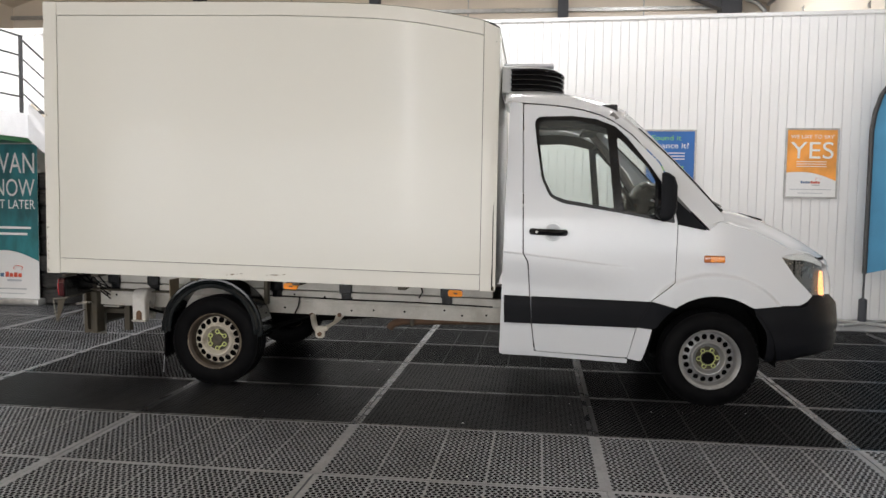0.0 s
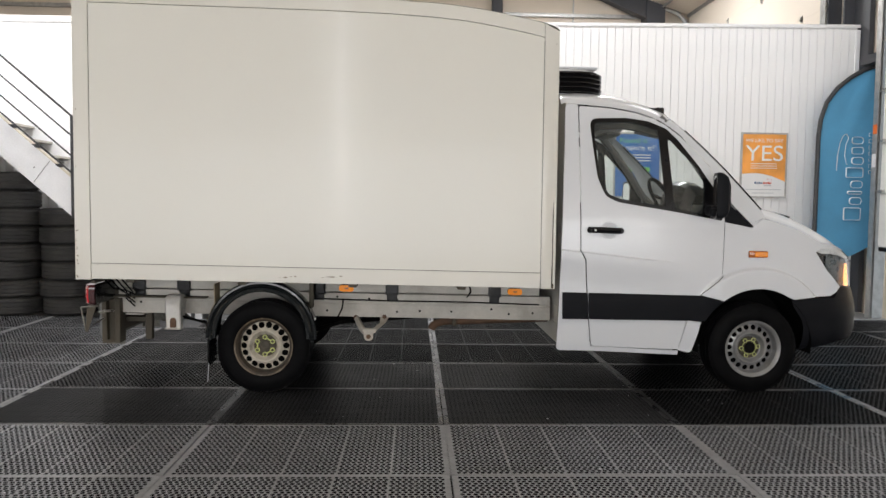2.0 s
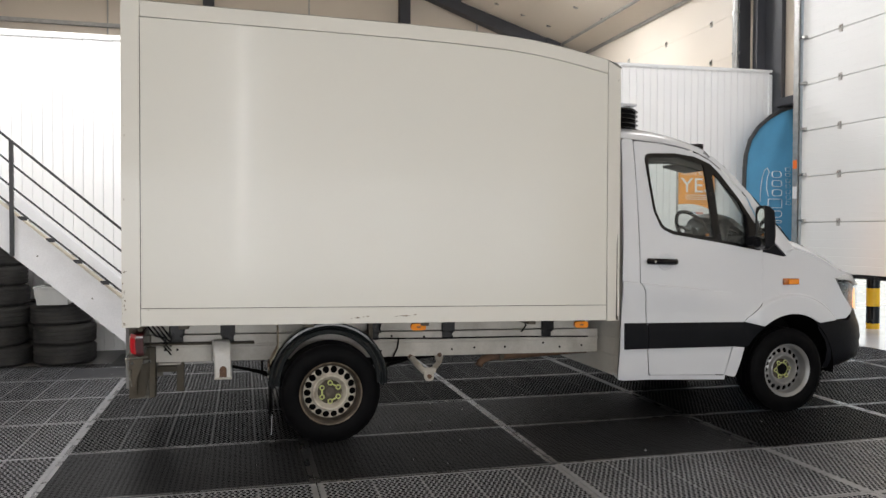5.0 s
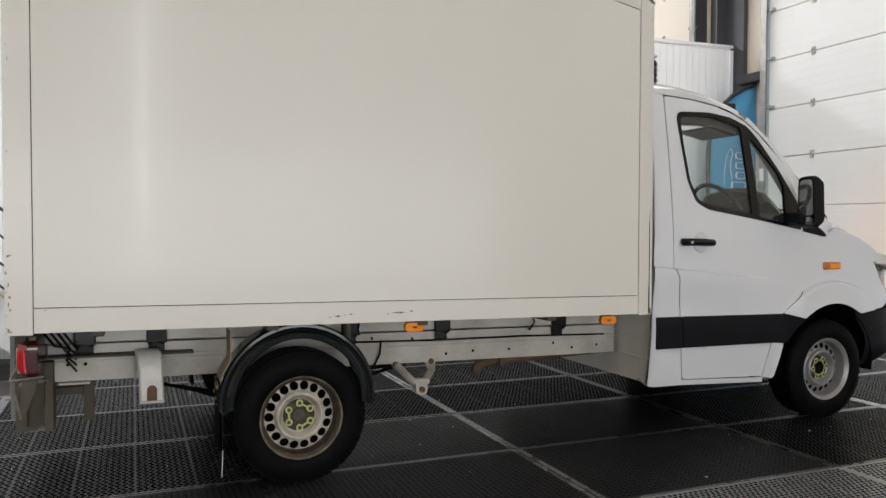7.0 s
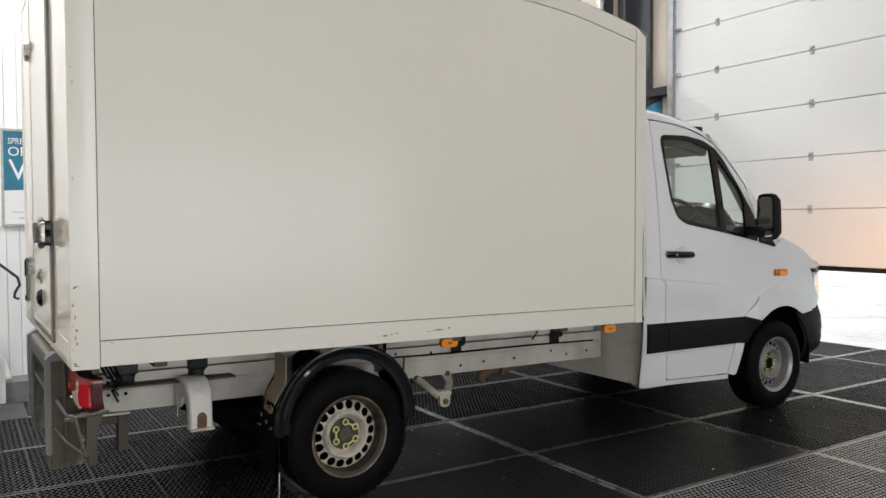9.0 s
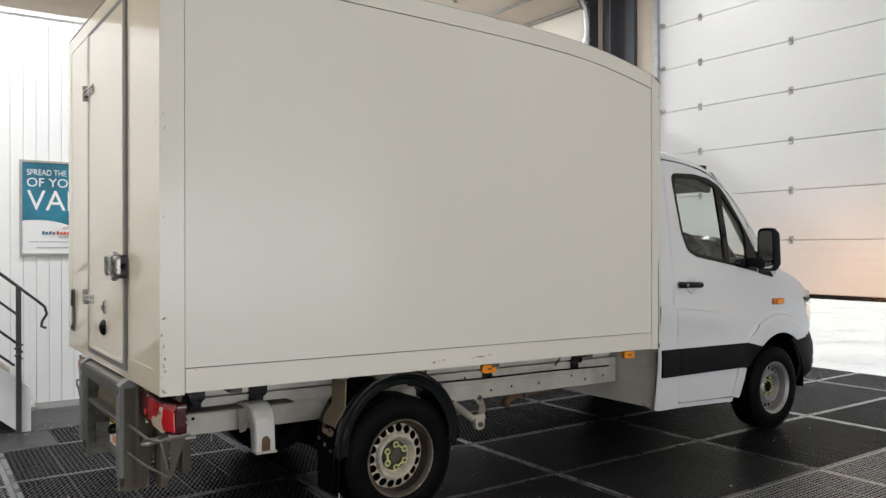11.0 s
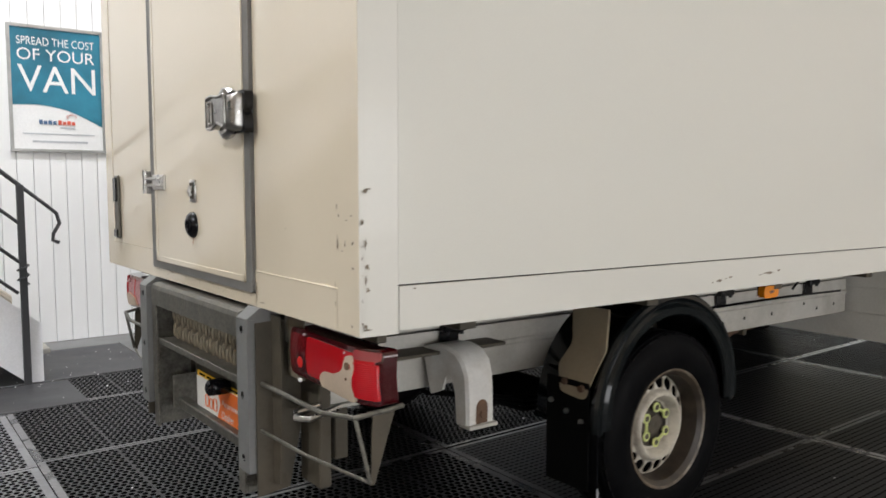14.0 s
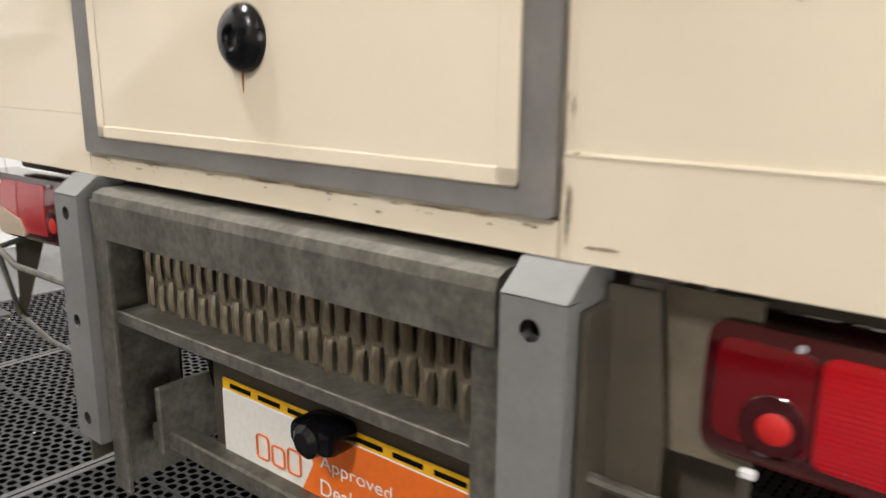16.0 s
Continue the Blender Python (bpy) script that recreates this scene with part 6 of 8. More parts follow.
def box_body():
    g = 0.0040
    xs = [p[0] for p in ROOF]
    for s in (-1, 1):
        half = BY if s < 0 else BYF
        put = lambda u, v, k, o=0.0, t=0.03: (u, s * (half + o - k * t), v)
        top_in = [(x, roof_z(x) - RAIL) for x in xs if -1.205 < x < 2.03]
        inner = [(-1.203, 0.937), (2.022, 0.937), (2.022, roof_z(2.022) - RAIL)] + top_in[::-1] + [(-1.203, roof_z(-1.203) - RAIL)]
        side = part("side_panel", tip(sheet(inner, (), lambda u, v, k: put(u, v, k, -0.003), grid=0.4)), BOX_WHITE, van, "plain cream side panel")
        rail = [(-1.203, BZ0 + 0.0), (2.022, BZ0), (2.022, 0.937 - g), (-1.203, 0.937 - g)]
        lower = part("lower_rail", tip(sheet(rail, (), lambda u, v, k: put(u, v, k, 0.001), grid=0.5)), BOX_TRIM, van, "cream lower body rail with scuffs")
        hi = [(-1.203, roof_z(-1.203) - RAIL + g)] + [(x, roof_z(x) - RAIL + g) for x in xs if -1.205 < x < 2.03] + [(2.022, roof_z(2.022) - RAIL + g), (2.022, roof_z(2.022) - 0.004)] + [(x, roof_z(x) - 0.004) for x in xs[::-1] if -1.205 < x < 2.03] + [(-1.203, roof_z(-1.203) - 0.004)]
        part("upper_rail", tip(sheet(hi, (), lambda u, v, k: put(u, v, k, 0.001))), BOX_TRIM, van, "cream curved roof rail")
        part("front_post", tip(sheet(fillet([(2.022 + g, BZ0 - 0.006), (BX1, BZ0 - 0.006), (BX1, roof_z(BX1) - 0.004), (2.022 + g, roof_z(2.03) - 0.004)], 0.004), (), lambda u, v, k: put(u, v, k, 0.002 - 0.02 * smooth_step(2.10, 2.14, u)), grid=0.5)), BOX_TRIM, van, "cream front corner post")
        rp = part("rear_post", tip(sheet([(BX0, BZ0 - 0.008), (-1.203 - g, BZ0 - 0.008), (-1.203 - g, roof_z(-1.2) - 0.004), (BX0, roof_z(BX0) - 0.004)], (), lambda u, v, k: put(u, v, k, 0.002 - 0.005 * smooth_step(-1.308, -1.317, u)))), BOX_TRIM, van, "cream rear corner post")
        part("seam_backing", tip(sheet([(BX0 + 0.02, BZ0 + 0.01), (BX1 - 0.02, BZ0 + 0.01), (BX1 - 0.02, 2.60), (1.2, 2.76), (BX0 + 0.02, 2.76)], (), lambda u, v, k: put(u, v, k, -0.012))), DARK_GAP, van, "dark sealant in the panel joints", smooth=False)
        if s < 0:
            pt = lambda o: (lambda u, v: (u, -(BY + o), v))
            chips("scuff", [(0.17, 0.862, 0.06, 0.014), (0.24, 0.872, 0.035, 0.012), (0.21, 0.868, 0.03, 0.006), (0.13, 0.858, 0.02, 0.005), (0.50, 0.872, 0.10, 0.014), (0.57, 0.878, 0.04, 0.009), (0.44, 0.868, 0.03, 0.006), (0.62, 0.936, 0.012, 0.004), (-1.16, 0.925, 0.02, 0.005), (1.35, 0.932, 0.016, 0.003)], pt(0.0018), lower)
            chips("scuff", [(-1.309, z, w, h) for z, w, h in ((0.85, 0.006, 0.010), (0.905, 0.004, 0.014), (0.965, 0.003, 0.006), (1.005, 0.005, 0.02), (1.034, 0.004, 0.008), (1.092, 0.012, 0.022), (1.93, 0.004, 0.012))], pt(0.001), rp)
            chips("scuff", [(-1.300 + 0.006 * (k % 2), z, w, h) for k, (z, w, h) in enumerate(((1.165, 0.022, 0.016), (1.17, 0.030, 0.006), (1.04, 0.010, 0.030), (0.985, 0.014, 0.020), (0.955, 0.010, 0.034), (0.93, 0.016, 0.018), (0.842, 0.020, 0.016), (0.834, 0.034, 0.008), (1.62, 0.006, 0.02), (2.02, 0.008, 0.03), (2.08, 0.006, 0.014)))], pt(0.0026), rp)
    # roof sheet, floor, front wall
    bm = bmesh.new()
    n = 14
    loft(bm, [[(x, -BY + 0.001 + (BY + BYF - 0.002) * k / n, roof_z(x) + 0.012 * (1 - (-1 + 2 * k / n) ** 6)) for k in range(n + 1)] for x in xs])
    part("box_roof", tip(bm), BOX_WHITE, van, "cream box roof")
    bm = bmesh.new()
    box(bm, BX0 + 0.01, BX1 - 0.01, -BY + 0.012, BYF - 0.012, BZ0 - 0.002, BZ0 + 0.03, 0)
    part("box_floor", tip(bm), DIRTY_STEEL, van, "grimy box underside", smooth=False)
    bm = bmesh.new()
    box(bm, BX1 - 0.03, BX1 - 0.004, -BY + 0.014, BYF - 0.014, BZ0, roof_z(BX1) - 0.002, 0)
    part("front_wall", tip(bm), BOX_WHITE, van, "cream box front wall", smooth=False)


box_body()


def box_rear():
    x = BX0
    put = lambda o, t=0.03: (lambda u, v, k: (x - o + k * t, u, v))
    top = roof_z(x) - 0.006
    # u is the side offset, negative on the driver's side
    dr, dl = -0.428, 0.475          # door opening
    bot = 0.860
    part("rear_corner", tip(sheet([(-BY + 0.004, BZ0 - 0.006), (-0.935, BZ0 - 0.006), (-0.935, top), (-BY + 0.004, top)], (), put(0.001))), REAR_WHITE, van, "cream rear corner strip with chipped edge")
    part("rear_corner", tip(sheet([(1.057, BZ0 - 0.006), (BYF - 0.004, BZ0 - 0.006), (BYF - 0.004, top), (1.057, top)], (), put(0.001))), REAR_WHITE, van, "cream rear corner strip")
    part("rear_panel", tip(sheet([(-0.9325, 0.9222), (dr - 0.026, 0.9222), (dr - 0.026, top - 0.09), (-0.9325, top - 0.09)], (), put(-0.001))), REAR_WHITE, van, "cream fixed rear panel")
    part("rear_panel", tip(sheet([(-0.9338, BZ0 - 0.006), (dr - 0.026, BZ0 - 0.006), (dr - 0.026, 0.9212), (-0.9338, 0.9212)], (), put(0.0015))), REAR_WHITE, van, "cream lower rear rail")
    part("rear_panel", tip(sheet([(dl + 0.014, 0.922), (1.054, 0.922), (1.054, top - 0.09), (dl + 0.014, top - 0.09)], (), put(-0.001))), REAR_WHITE, van, "cream fixed rear panel")
    part("rear_panel", tip(sheet([(dl + 0.014, BZ0 - 0.006), (1.054, BZ0 - 0.006), (1.054, 0.9212), (dl + 0.014, 0.9212)], (), put(0.0015))), REAR_WHITE, van, "cream lower rear rail")
    part("rear_header", tip(sheet([(-0.932, top - 0.087), (1.054, top - 0.087), (1.054, top), (-0.932, top)], (), put(0.0015))), REAR_WHITE, van, "cream rear header rail")
    part("rear_sill", tip(sheet([(dr - 0.024, BZ0 - 0.006), (dl + 0.012, BZ0 - 0.006), (dl + 0.012, bot - 0.004), (dr - 0.024, bot - 0.004)], (), put(0.0015))), REAR_WHITE, van, "chipped cream door sill")
    bm = bmesh.new()
    box(bm, x + 0.0035, x + 0.04, -BY + 0.03, BYF - 0.03, BZ0 + 0.004, top - 0.01, 0)
    part("seam_backing", tip(bm), GRIME, van, "brown sealant behind the rear joints", smooth=False)
    # door: leaf, grey seal round it
    hd = top - 0.12
    leaf = [(dr + 0.020, bot + 0.026), (dl - 0.045, bot + 0.026), (dl - 0.045, hd), (dr + 0.020, hd)]
    seal = [(dr - 0.022, bot - 0.002), (dl + 0.010, bot - 0.002), (dl + 0.010, hd + 0.03), (dr - 0.022, hd + 0.03)]
    door = part("rear_door", tip(sheet(fillet(leaf, 0.012), (), put(0.012, 0.04))), REAR_WHITE, van, "cream rear access door")
    part("door_seal", tip(sheet(fillet(seal, 0.01), [leaf[::-1]], put(0.010, 0.03))), SEAL, door, "worn grey rubber door seal")
    bm = bmesh.new()
    box(bm, x - 0.014, x - 0.012, dr + 0.020, dl - 0.045, bot + 0.027, bot + 0.046, 0.001)
    box(bm, x - 0.014, x - 0.012, dr + 0.020, dr + 0.046, bot + 0.027, hd, 0.001)
    box(bm, x - 0.014, x - 0.012, dl - 0.067, dl - 0.045, bot + 0.027, hd, 0.001)
    part("leaf_edge", tip(bm), REAR_WHITE, door, "cream edging of the door leaf", smooth=False)
    # strip added to draw the bright line of the rail's lit top edge
    bm = bmesh.new()
    box(bm, x - 0.0028, x + 0.002, -0.9335, dr - 0.027, 0.9213, 0.9255, 0.001)
    part("rail_lip", tip(bm), REAR_WHITE, van, "thin lip added to draw the lit edge of the lower rear rail", smooth=False)
    # hinges
    for z in (1.186, 2.42):
        bm = bmesh.new()
        box(bm, x - 0.022, x - 0.012, dl - 0.175, dl - 0.045, z - 0.028, z + 0.028, 0.003)
        box(bm, x - 0.02, x - 0.005, dl + 0.02, dl + 0.06, z - 0.045, z + 0.045, 0.003)
        for dz in (-0.012, 0.012):
            box(bm, x - 0.03, x - 0.02, dl - 0.165, dl + 0.03, z + dz - 0.006, z + dz + 0.006, 0.003)
        sweep(bm, [(x - 0.024, dl + 0.03, z - 0.045), (x - 0.024, dl + 0.03, z + 0.045)], 0.011, 8)
        part("hinge", tip(bm), STEEL, door, "zinc strap hinge")
    # latch plate with keyhole tab, and round black vent
    bm = bmesh.new()
    box(bm, x - 0.019, x - 0.012, -0.014, 0.040, 1.118, 1.194, 0.006, segs=2)
    lock = part("lock_plate", tip(bm), STEEL, door, "small steel lock plate")
    bm = bmesh.new()
    box(bm, x - 0.0205, x - 0.0185, -0.005, 0.031, 1.128, 1.184, 0.004)
    part("lock_recess", tip(bm), HUB_DARK, door, smooth=False)
    bm = bmesh.new()
    sweep(bm, [(x - 0.022, 0.013, 1.140), (x - 0.028, 0.013, 1.156), (x - 0.022, 0.013, 1.172)], 0.008, 8)
    part("lock_tab", tip(bm), STEEL, door)
    bm = bmesh.new()
    lathe(bm, [(0.045, -0.012), (0.0445, -0.018), (0.041, -0.024), (0.035, -0.030), (0.026, -0.034), (0.017, -0.0355), (0.013, -0.0335), (0.011, -0.029), (0.0, -0.028)], 40, (x, 0.024, 1.040), "x")
    part("door_vent", tip(bm), GLOSS_BLACK, door, "round black rubber vent")
    bm = bmesh.new()
    bm.faces.new([bm.verts.new(p) for p in ((x - 0.0125, 0.027, 0.998), (x - 0.0125, 0.034, 0.998), (x - 0.0125, 0.032, 0.970), (x - 0.0125, 0.030, 0.970))])
    part("rust_run", tip(bm), RUST_RUN, door, "thin rust run", smooth=False)
    # chromed paddle latch across the seal
    lx, ly, lz = x - 0.012, dr + 0.01, 1.388
    latch = part("door_latch", tip(sheet(fillet([(ly - 0.066, lz - 0.06, 0.012), (ly + 0.03, lz - 0.06, 0.012), (ly + 0.03, lz + 0.06, 0.012), (ly - 0.066, lz + 0.06, 0.012), (ly - 0.066, lz + 0.016, 0.004), (ly - 0.052, lz, 0.004), (ly - 0.066, lz - 0.016, 0.004)], 0.01), (), lambda u, v, k: (lx - 0.026 + k * 0.026, u, v))), GLOSS_BLACK, van, "chromed paddle latch on the rear door")
    bm = bmesh.new()
    outl = fillet([(-0.048, -0.055, 0.016), (0.040, -0.055, 0.016), (0.040, 0.055, 0.016), (-0.048, 0.055, 0.016)], 0.016)
    rows = loft(bm, [[(lx + d, ly + u * sc, lz + v * sc) for u, v in outl] for d, sc in ((0.0, 1.0), (-0.026, 1.0), (-0.038, 0.97), (-0.047, 0.91), (-0.054, 0.80), (-0.058, 0.6))], closed=True)
    bm.faces.new(rows[-1])
    part("latch_body", tip(bm), LATCH, latch, "polished cast latch body")
    bm = bmesh.new()
    hole = fillet([(0.112, -0.033), (0.136, -0.030), (0.136, 0.034), (0.112, 0.036)], 0.007)
    hand = fillet([(0.0, -0.046), (0.06, -0.030), (0.105, -0.046), (0.148, -0.043), (0.150, 0.047), (0.105, 0.052), (0.06, 0.046), (0.0, 0.050)], 0.012)
    rim = bmesh.new()
    sweep(rim, [(lx - 0.060 + 0.18 * max(0, u) * 0.15, ly + u, lz + v) for u, v in hand], 0.0048, 8, closed=True)
    sweep(rim, [(lx - 0.060 + 0.18 * max(0, u) * 0.15, ly + u, lz + v) for u, v in hole], 0.0035, 8, closed=True)
    part("handle_rim", tip(rim), LATCH, latch, "rolled chrome handle edge")
    part("latch_handle", tip(sheet([(ly + u, lz + v) for u, v in hand], [[(ly + u, lz + v) for u, v in hole]], lambda u, v, k: (lx - 0.058 + 0.18 * max(0, u - ly) * 0.15 + k * 0.018, u, v), grid=0.05)), LATCH, latch, "polished pull handle")
    for dz in (-0.078, 0.078):
        bm = bmesh.new()
        sweep(bm, [(lx - 0.030, ly + 0.015, lz + dz * 0.62), (lx - 0.034, ly + 0.03, lz + dz * 0.74), (lx - 0.032, ly + 0.055, lz + dz * 0.78), (lx - 0.030, ly + 0.078, lz + dz * 0.66)], 0.017, 10)
        part("latch_ear", tip(bm), LATCH, latch)
    # strap on the far panel
    bm = bmesh.new()
    box(bm, x - 0.012, x - 0.002, 0.948, 1.008, 0.940, 1.215, 0.003)
    strap = part("tie_strap", tip(bm), GALV, van, "grey steel holdback strap")
    bm = bmesh.new()
    box(bm, x - 0.02, x - 0.012, 0.956, 1.000, 1.10, 1.205, 0.003)
    part("strap_tip", tip(bm), GLOSS_BLACK, strap)
    bm = bmesh.new()
    box(bm, x - 0.02, x - 0.012, 0.956, 1.000, 0.945, 0.98, 0.003)
    part("strap_tip", tip(bm), GLOSS_BLACK, strap)
    pt = lambda o: (lambda u, v: (x - o, u, v))
    chips("scuff", [(-0.940, 1.035, 0.012, 0.040), (-0.938, 1.125, 0.009, 0.018), (-0.947, 1.105, 0.008, 0.012), (-0.976, 1.035, 0.007, 0.022), (-0.962, 1.018, 0.014, 0.005), (-1.010, 1.04, 0.014, 0.014), (-1.012, 0.98, 0.012, 0.012), (-1.005, 1.105, 0.022, 0.003), (-0.985, 1.094, 0.02, 0.003), (-0.985, 2.05, 0.015, 0.03), (-1.0, 1.98, 0.012, 0.02), (-0.97, 2.12, 0.008, 0.012), (-1.005, 0.84, 0.012, 0.012), (-0.66, 1.06, 0.008, 0.007)], pt(0.003), van)
    worn = random.Random(5)
    chips("scuff", [(worn.uniform(dr, dl), 0.850 - abs(worn.gauss(0, 0.008)), worn.uniform(0.004, 0.03), worn.uniform(0.0015, 0.004)) for k in range(30)], pt(0.0035), van)
    chips("smear", [(worn.uniform(dr - 0.01, dl), 0.852, worn.uniform(0.04, 0.14), 0.004) for k in range(12)], pt(0.0032), van, GRIME)
    chips("smear", [(worn.choice((dr - 0.03, -0.935, dr - 0.03)) + worn.gauss(0, 0.004), worn.uniform(0.83, 0.98), 0.006, worn.uniform(0.01, 0.04)) for k in range(10)], pt(0.0032), van, GRIME)
    chips("smear", [(-0.50, 0.835, 0.05, 0.006), (-0.47, 0.925, 0.012, 0.004), (-0.8, 0.924, 0.05, 0.002)], pt(0.0032), van, GRIME)


box_rear()

# ---------------------------------------------------------------- chassis and running gear


def chassis():
    for s in (-1, 1):
        bm = bmesh.new()
        y0, y1 = sorted((s * 0.56, s * 0.49))
        yo = s * 0.56
        loft(bm, [[(x, y, z) for x in (-1.20, -0.62, 0.62, 2.19)] for y, z in ((s * 0.50, 0.515), (yo, 0.515), (yo, 0.615), (yo + s * 0.006, 0.622), (yo + s * 0.006, 0.634), (yo, 0.640), (yo, 0.70), (s * 0.50, 0.70))])
        rail = part("chassis_rail", tip(bm), FRAME_PAINT, van, "grimy grey painted chassis rail")
        for x, z in ((-1.1, 0.66), (-1.1, 0.60), (-1.02, 0.66), (-1.02, 0.60), (0.42, 0.56), (0.5, 0.67), (0.75, 0.66), (0.97, 0.66), (0.97, 0.56), (1.15, 0.57), (1.40, 0.57), (1.72, 0.595), (1.86, 0.56), (2.05, 0.57)):
            bm = bmesh.new()
            lathe(bm, [(0.009, yo + s * 0.0015), (0.0, yo + s * 0.0015)], 10, (x, 0, z))
            part("rail_hole", tip(bm), DARK_GAP, rail)
        bm = bmesh.new()
        ya, yb = sorted((s * 0.585, s * 0.50))
        box(bm, -1.25, 2.10, ya, yb, 0.712, 0.80, 0.006)
        part("subframe_rail", tip(bm), FRAME_PAINT, van, "grey subframe rail under the box", smooth=False)
        for x in (-1.02, -0.68, 0.36, 0.93, 1.74):
            bm = bmesh.new()
            box(bm, x - 0.05, x + 0.05, *sorted((s * 0.61, s * 0.50)), 0.70, 0.815, 0.005)
            for dx in (-0.03, 0.03):
                sweep(bm, [(x + dx, s * 0.60, 0.69), (x + dx, s * 0.60, 0.74)], 0.009, 6)
            box(bm, x - 0.04, x + 0.04, *sorted((s * 0.575, s * 0.57)), 0.645, 0.70, 0.002)
            part("mounting_clamp", tip(bm), GLOSS_BLACK, van, "black body mounting clamp")
        bm = bmesh.new()
        sweep(bm, [(0.30, s * 0.572, 0.655), (0.9, s * 0.574, 0.648), (1.5, s * 0.574, 0.650), (2.1, s * 0.57, 0.640)], 0.006, 6)
        sweep(bm, [(0.42, s * 0.60, 0.81), (0.40, s * 0.62, 0.74), (0.41, s * 0.60, 0.70)], 0.006, 6)
        sweep(bm, [(1.53, s * 0.60, 0.81), (1.55, s * 0.62, 0.74), (1.52, s * 0.60, 0.69)], 0.006, 6)
        sweep(bm, [(0.55, s * 0.58, 0.66), (0.54, s * 0.585, 0.58), (0.50, s * 0.58, 0.50)], 0.006, 6)
        part("cable", tip(bm), GLOSS_BLACK, van, "black cable run along the rail")
    for x in (-1.18, -0.45, 0.45, 1.3, 2.1):
        bm = bmesh.new()
        box(bm, x - 0.04, x + 0.04, -0.5, 0.5, 0.55, 0.68, 0.006)
        part("crossmember", tip(bm), DIRTY_STEEL, van, "grimy steel crossmember")
    for x in (-0.95, -0.15, 0.65, 1.45):
        bm = bmesh.new()
        box(bm, x - 0.03, x + 0.03, -1.0, 1.0, 0.795, 0.826, 0.003)
        part("floor_bearer", tip(bm), DIRTY_STEEL, van, "grimy floor bearer")
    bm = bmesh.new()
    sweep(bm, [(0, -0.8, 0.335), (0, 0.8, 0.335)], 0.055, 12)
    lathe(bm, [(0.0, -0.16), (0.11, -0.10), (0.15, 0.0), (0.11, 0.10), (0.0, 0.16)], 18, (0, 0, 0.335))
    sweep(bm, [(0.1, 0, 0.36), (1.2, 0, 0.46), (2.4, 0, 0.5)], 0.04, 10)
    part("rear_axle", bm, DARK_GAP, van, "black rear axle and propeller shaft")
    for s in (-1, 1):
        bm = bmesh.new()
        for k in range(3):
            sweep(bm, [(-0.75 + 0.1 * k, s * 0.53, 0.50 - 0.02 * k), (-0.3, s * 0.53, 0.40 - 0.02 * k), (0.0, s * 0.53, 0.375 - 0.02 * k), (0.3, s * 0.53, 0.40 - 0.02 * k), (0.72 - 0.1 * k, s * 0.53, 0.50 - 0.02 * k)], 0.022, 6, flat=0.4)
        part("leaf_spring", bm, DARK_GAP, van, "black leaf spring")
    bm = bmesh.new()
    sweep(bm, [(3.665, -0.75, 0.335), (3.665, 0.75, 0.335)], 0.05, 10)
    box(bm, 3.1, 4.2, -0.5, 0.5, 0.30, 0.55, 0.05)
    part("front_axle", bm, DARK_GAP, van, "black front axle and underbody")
    # exhaust
    bm = bmesh.new()
    sweep(bm, [(1.245, -0.38, 0.395), (1.258, -0.375, 0.42), (1.29, -0.365, 0.445), (1.36, -0.355, 0.462), (1.7, -0.33, 0.475), (2.1, -0.30, 0.49), (2.6, -0.25, 0.50)], 0.031, 12)
    ex = part("exhaust_pipe", tip(bm), RUST, van, "rusty brown exhaust tailpipe")
    bm = bmesh.new()
    box(bm, 1.42, 1.45, -0.40, -0.37, 0.43, 0.56, 0.004)
    part("exhaust_hanger", tip(bm), DIRTY_STEEL, ex)
    # forked stay ahead of the mudguard
    bm = bmesh.new()
    rows = loft(bm, [[(cx + w, y, z), (cx - w, y, z), (cx - w, y + 0.016, z), (cx + w, y + 0.016, z)] for cx, w, y, z in ((0.872, 0.030, -0.535, 0.548), (0.874, 0.034, -0.545, 0.515), (0.858, 0.022, -0.61, 0.475), (0.815, 0.024, -0.66, 0.445), (0.775, 0.036, -0.685, 0.425))], closed=True)
    bm.faces.new(rows[0][::-1])
    bm.faces.new(rows[-1])
    box(bm, 0.705, 0.812, -0.705, -0.665, 0.408, 0.446, 0.014, segs=2)
    bmesh.ops.recalc_face_normals(bm, faces=bm.faces)
    head = sheet(fillet([(0.718, 0.425), (0.718, 0.352, 0.034), (0.790, 0.352, 0.034), (0.790, 0.425)], 0.006), (), lambda u, v, k: (u, -0.716 + 0.03 * k, v))
    stay = part("guard_stay", tip(bm), mat("dirty_white_bracket", (0.46, 0.43, 0.37), 0.55, var=0.15, scale=12, dirt=(0.15, 0.12, 0.08), dirt_amount=0.7, dirt_scale=9), van, "dirty white forked side-guard stay")
    part("stay_head", tip(head), stay.data.materials[0], stay, "white rounded stay head")
    bm = bmesh.new()
    sweep(bm, [(0.648, -0.54, 0.512), (0.668, -0.60, 0.483), (0.70, -0.665, 0.44), (0.722, -0.69, 0.418)], 0.023, 10)
    part("stay_tube", tip(bm), stay.data.materials[0], stay)
    for p in ((0.872, -0.555, 0.520), (0.645, -0.565, 0.512), (0.754, -0.718, 0.386)):
        bm = bmesh.new()
        lathe(bm, [(0.0, p[1] - 0.012), (0.017, p[1] - 0.012), (0.017, p[1] + 0.012)], 10, (p[0], 0, p[2]))
        part("stay_bolt", tip(bm), RUST, stay)
    # white side-guard arm behind the wheel: a channel, open below, bent down to a slotted foot
    bm = bmesh.new()
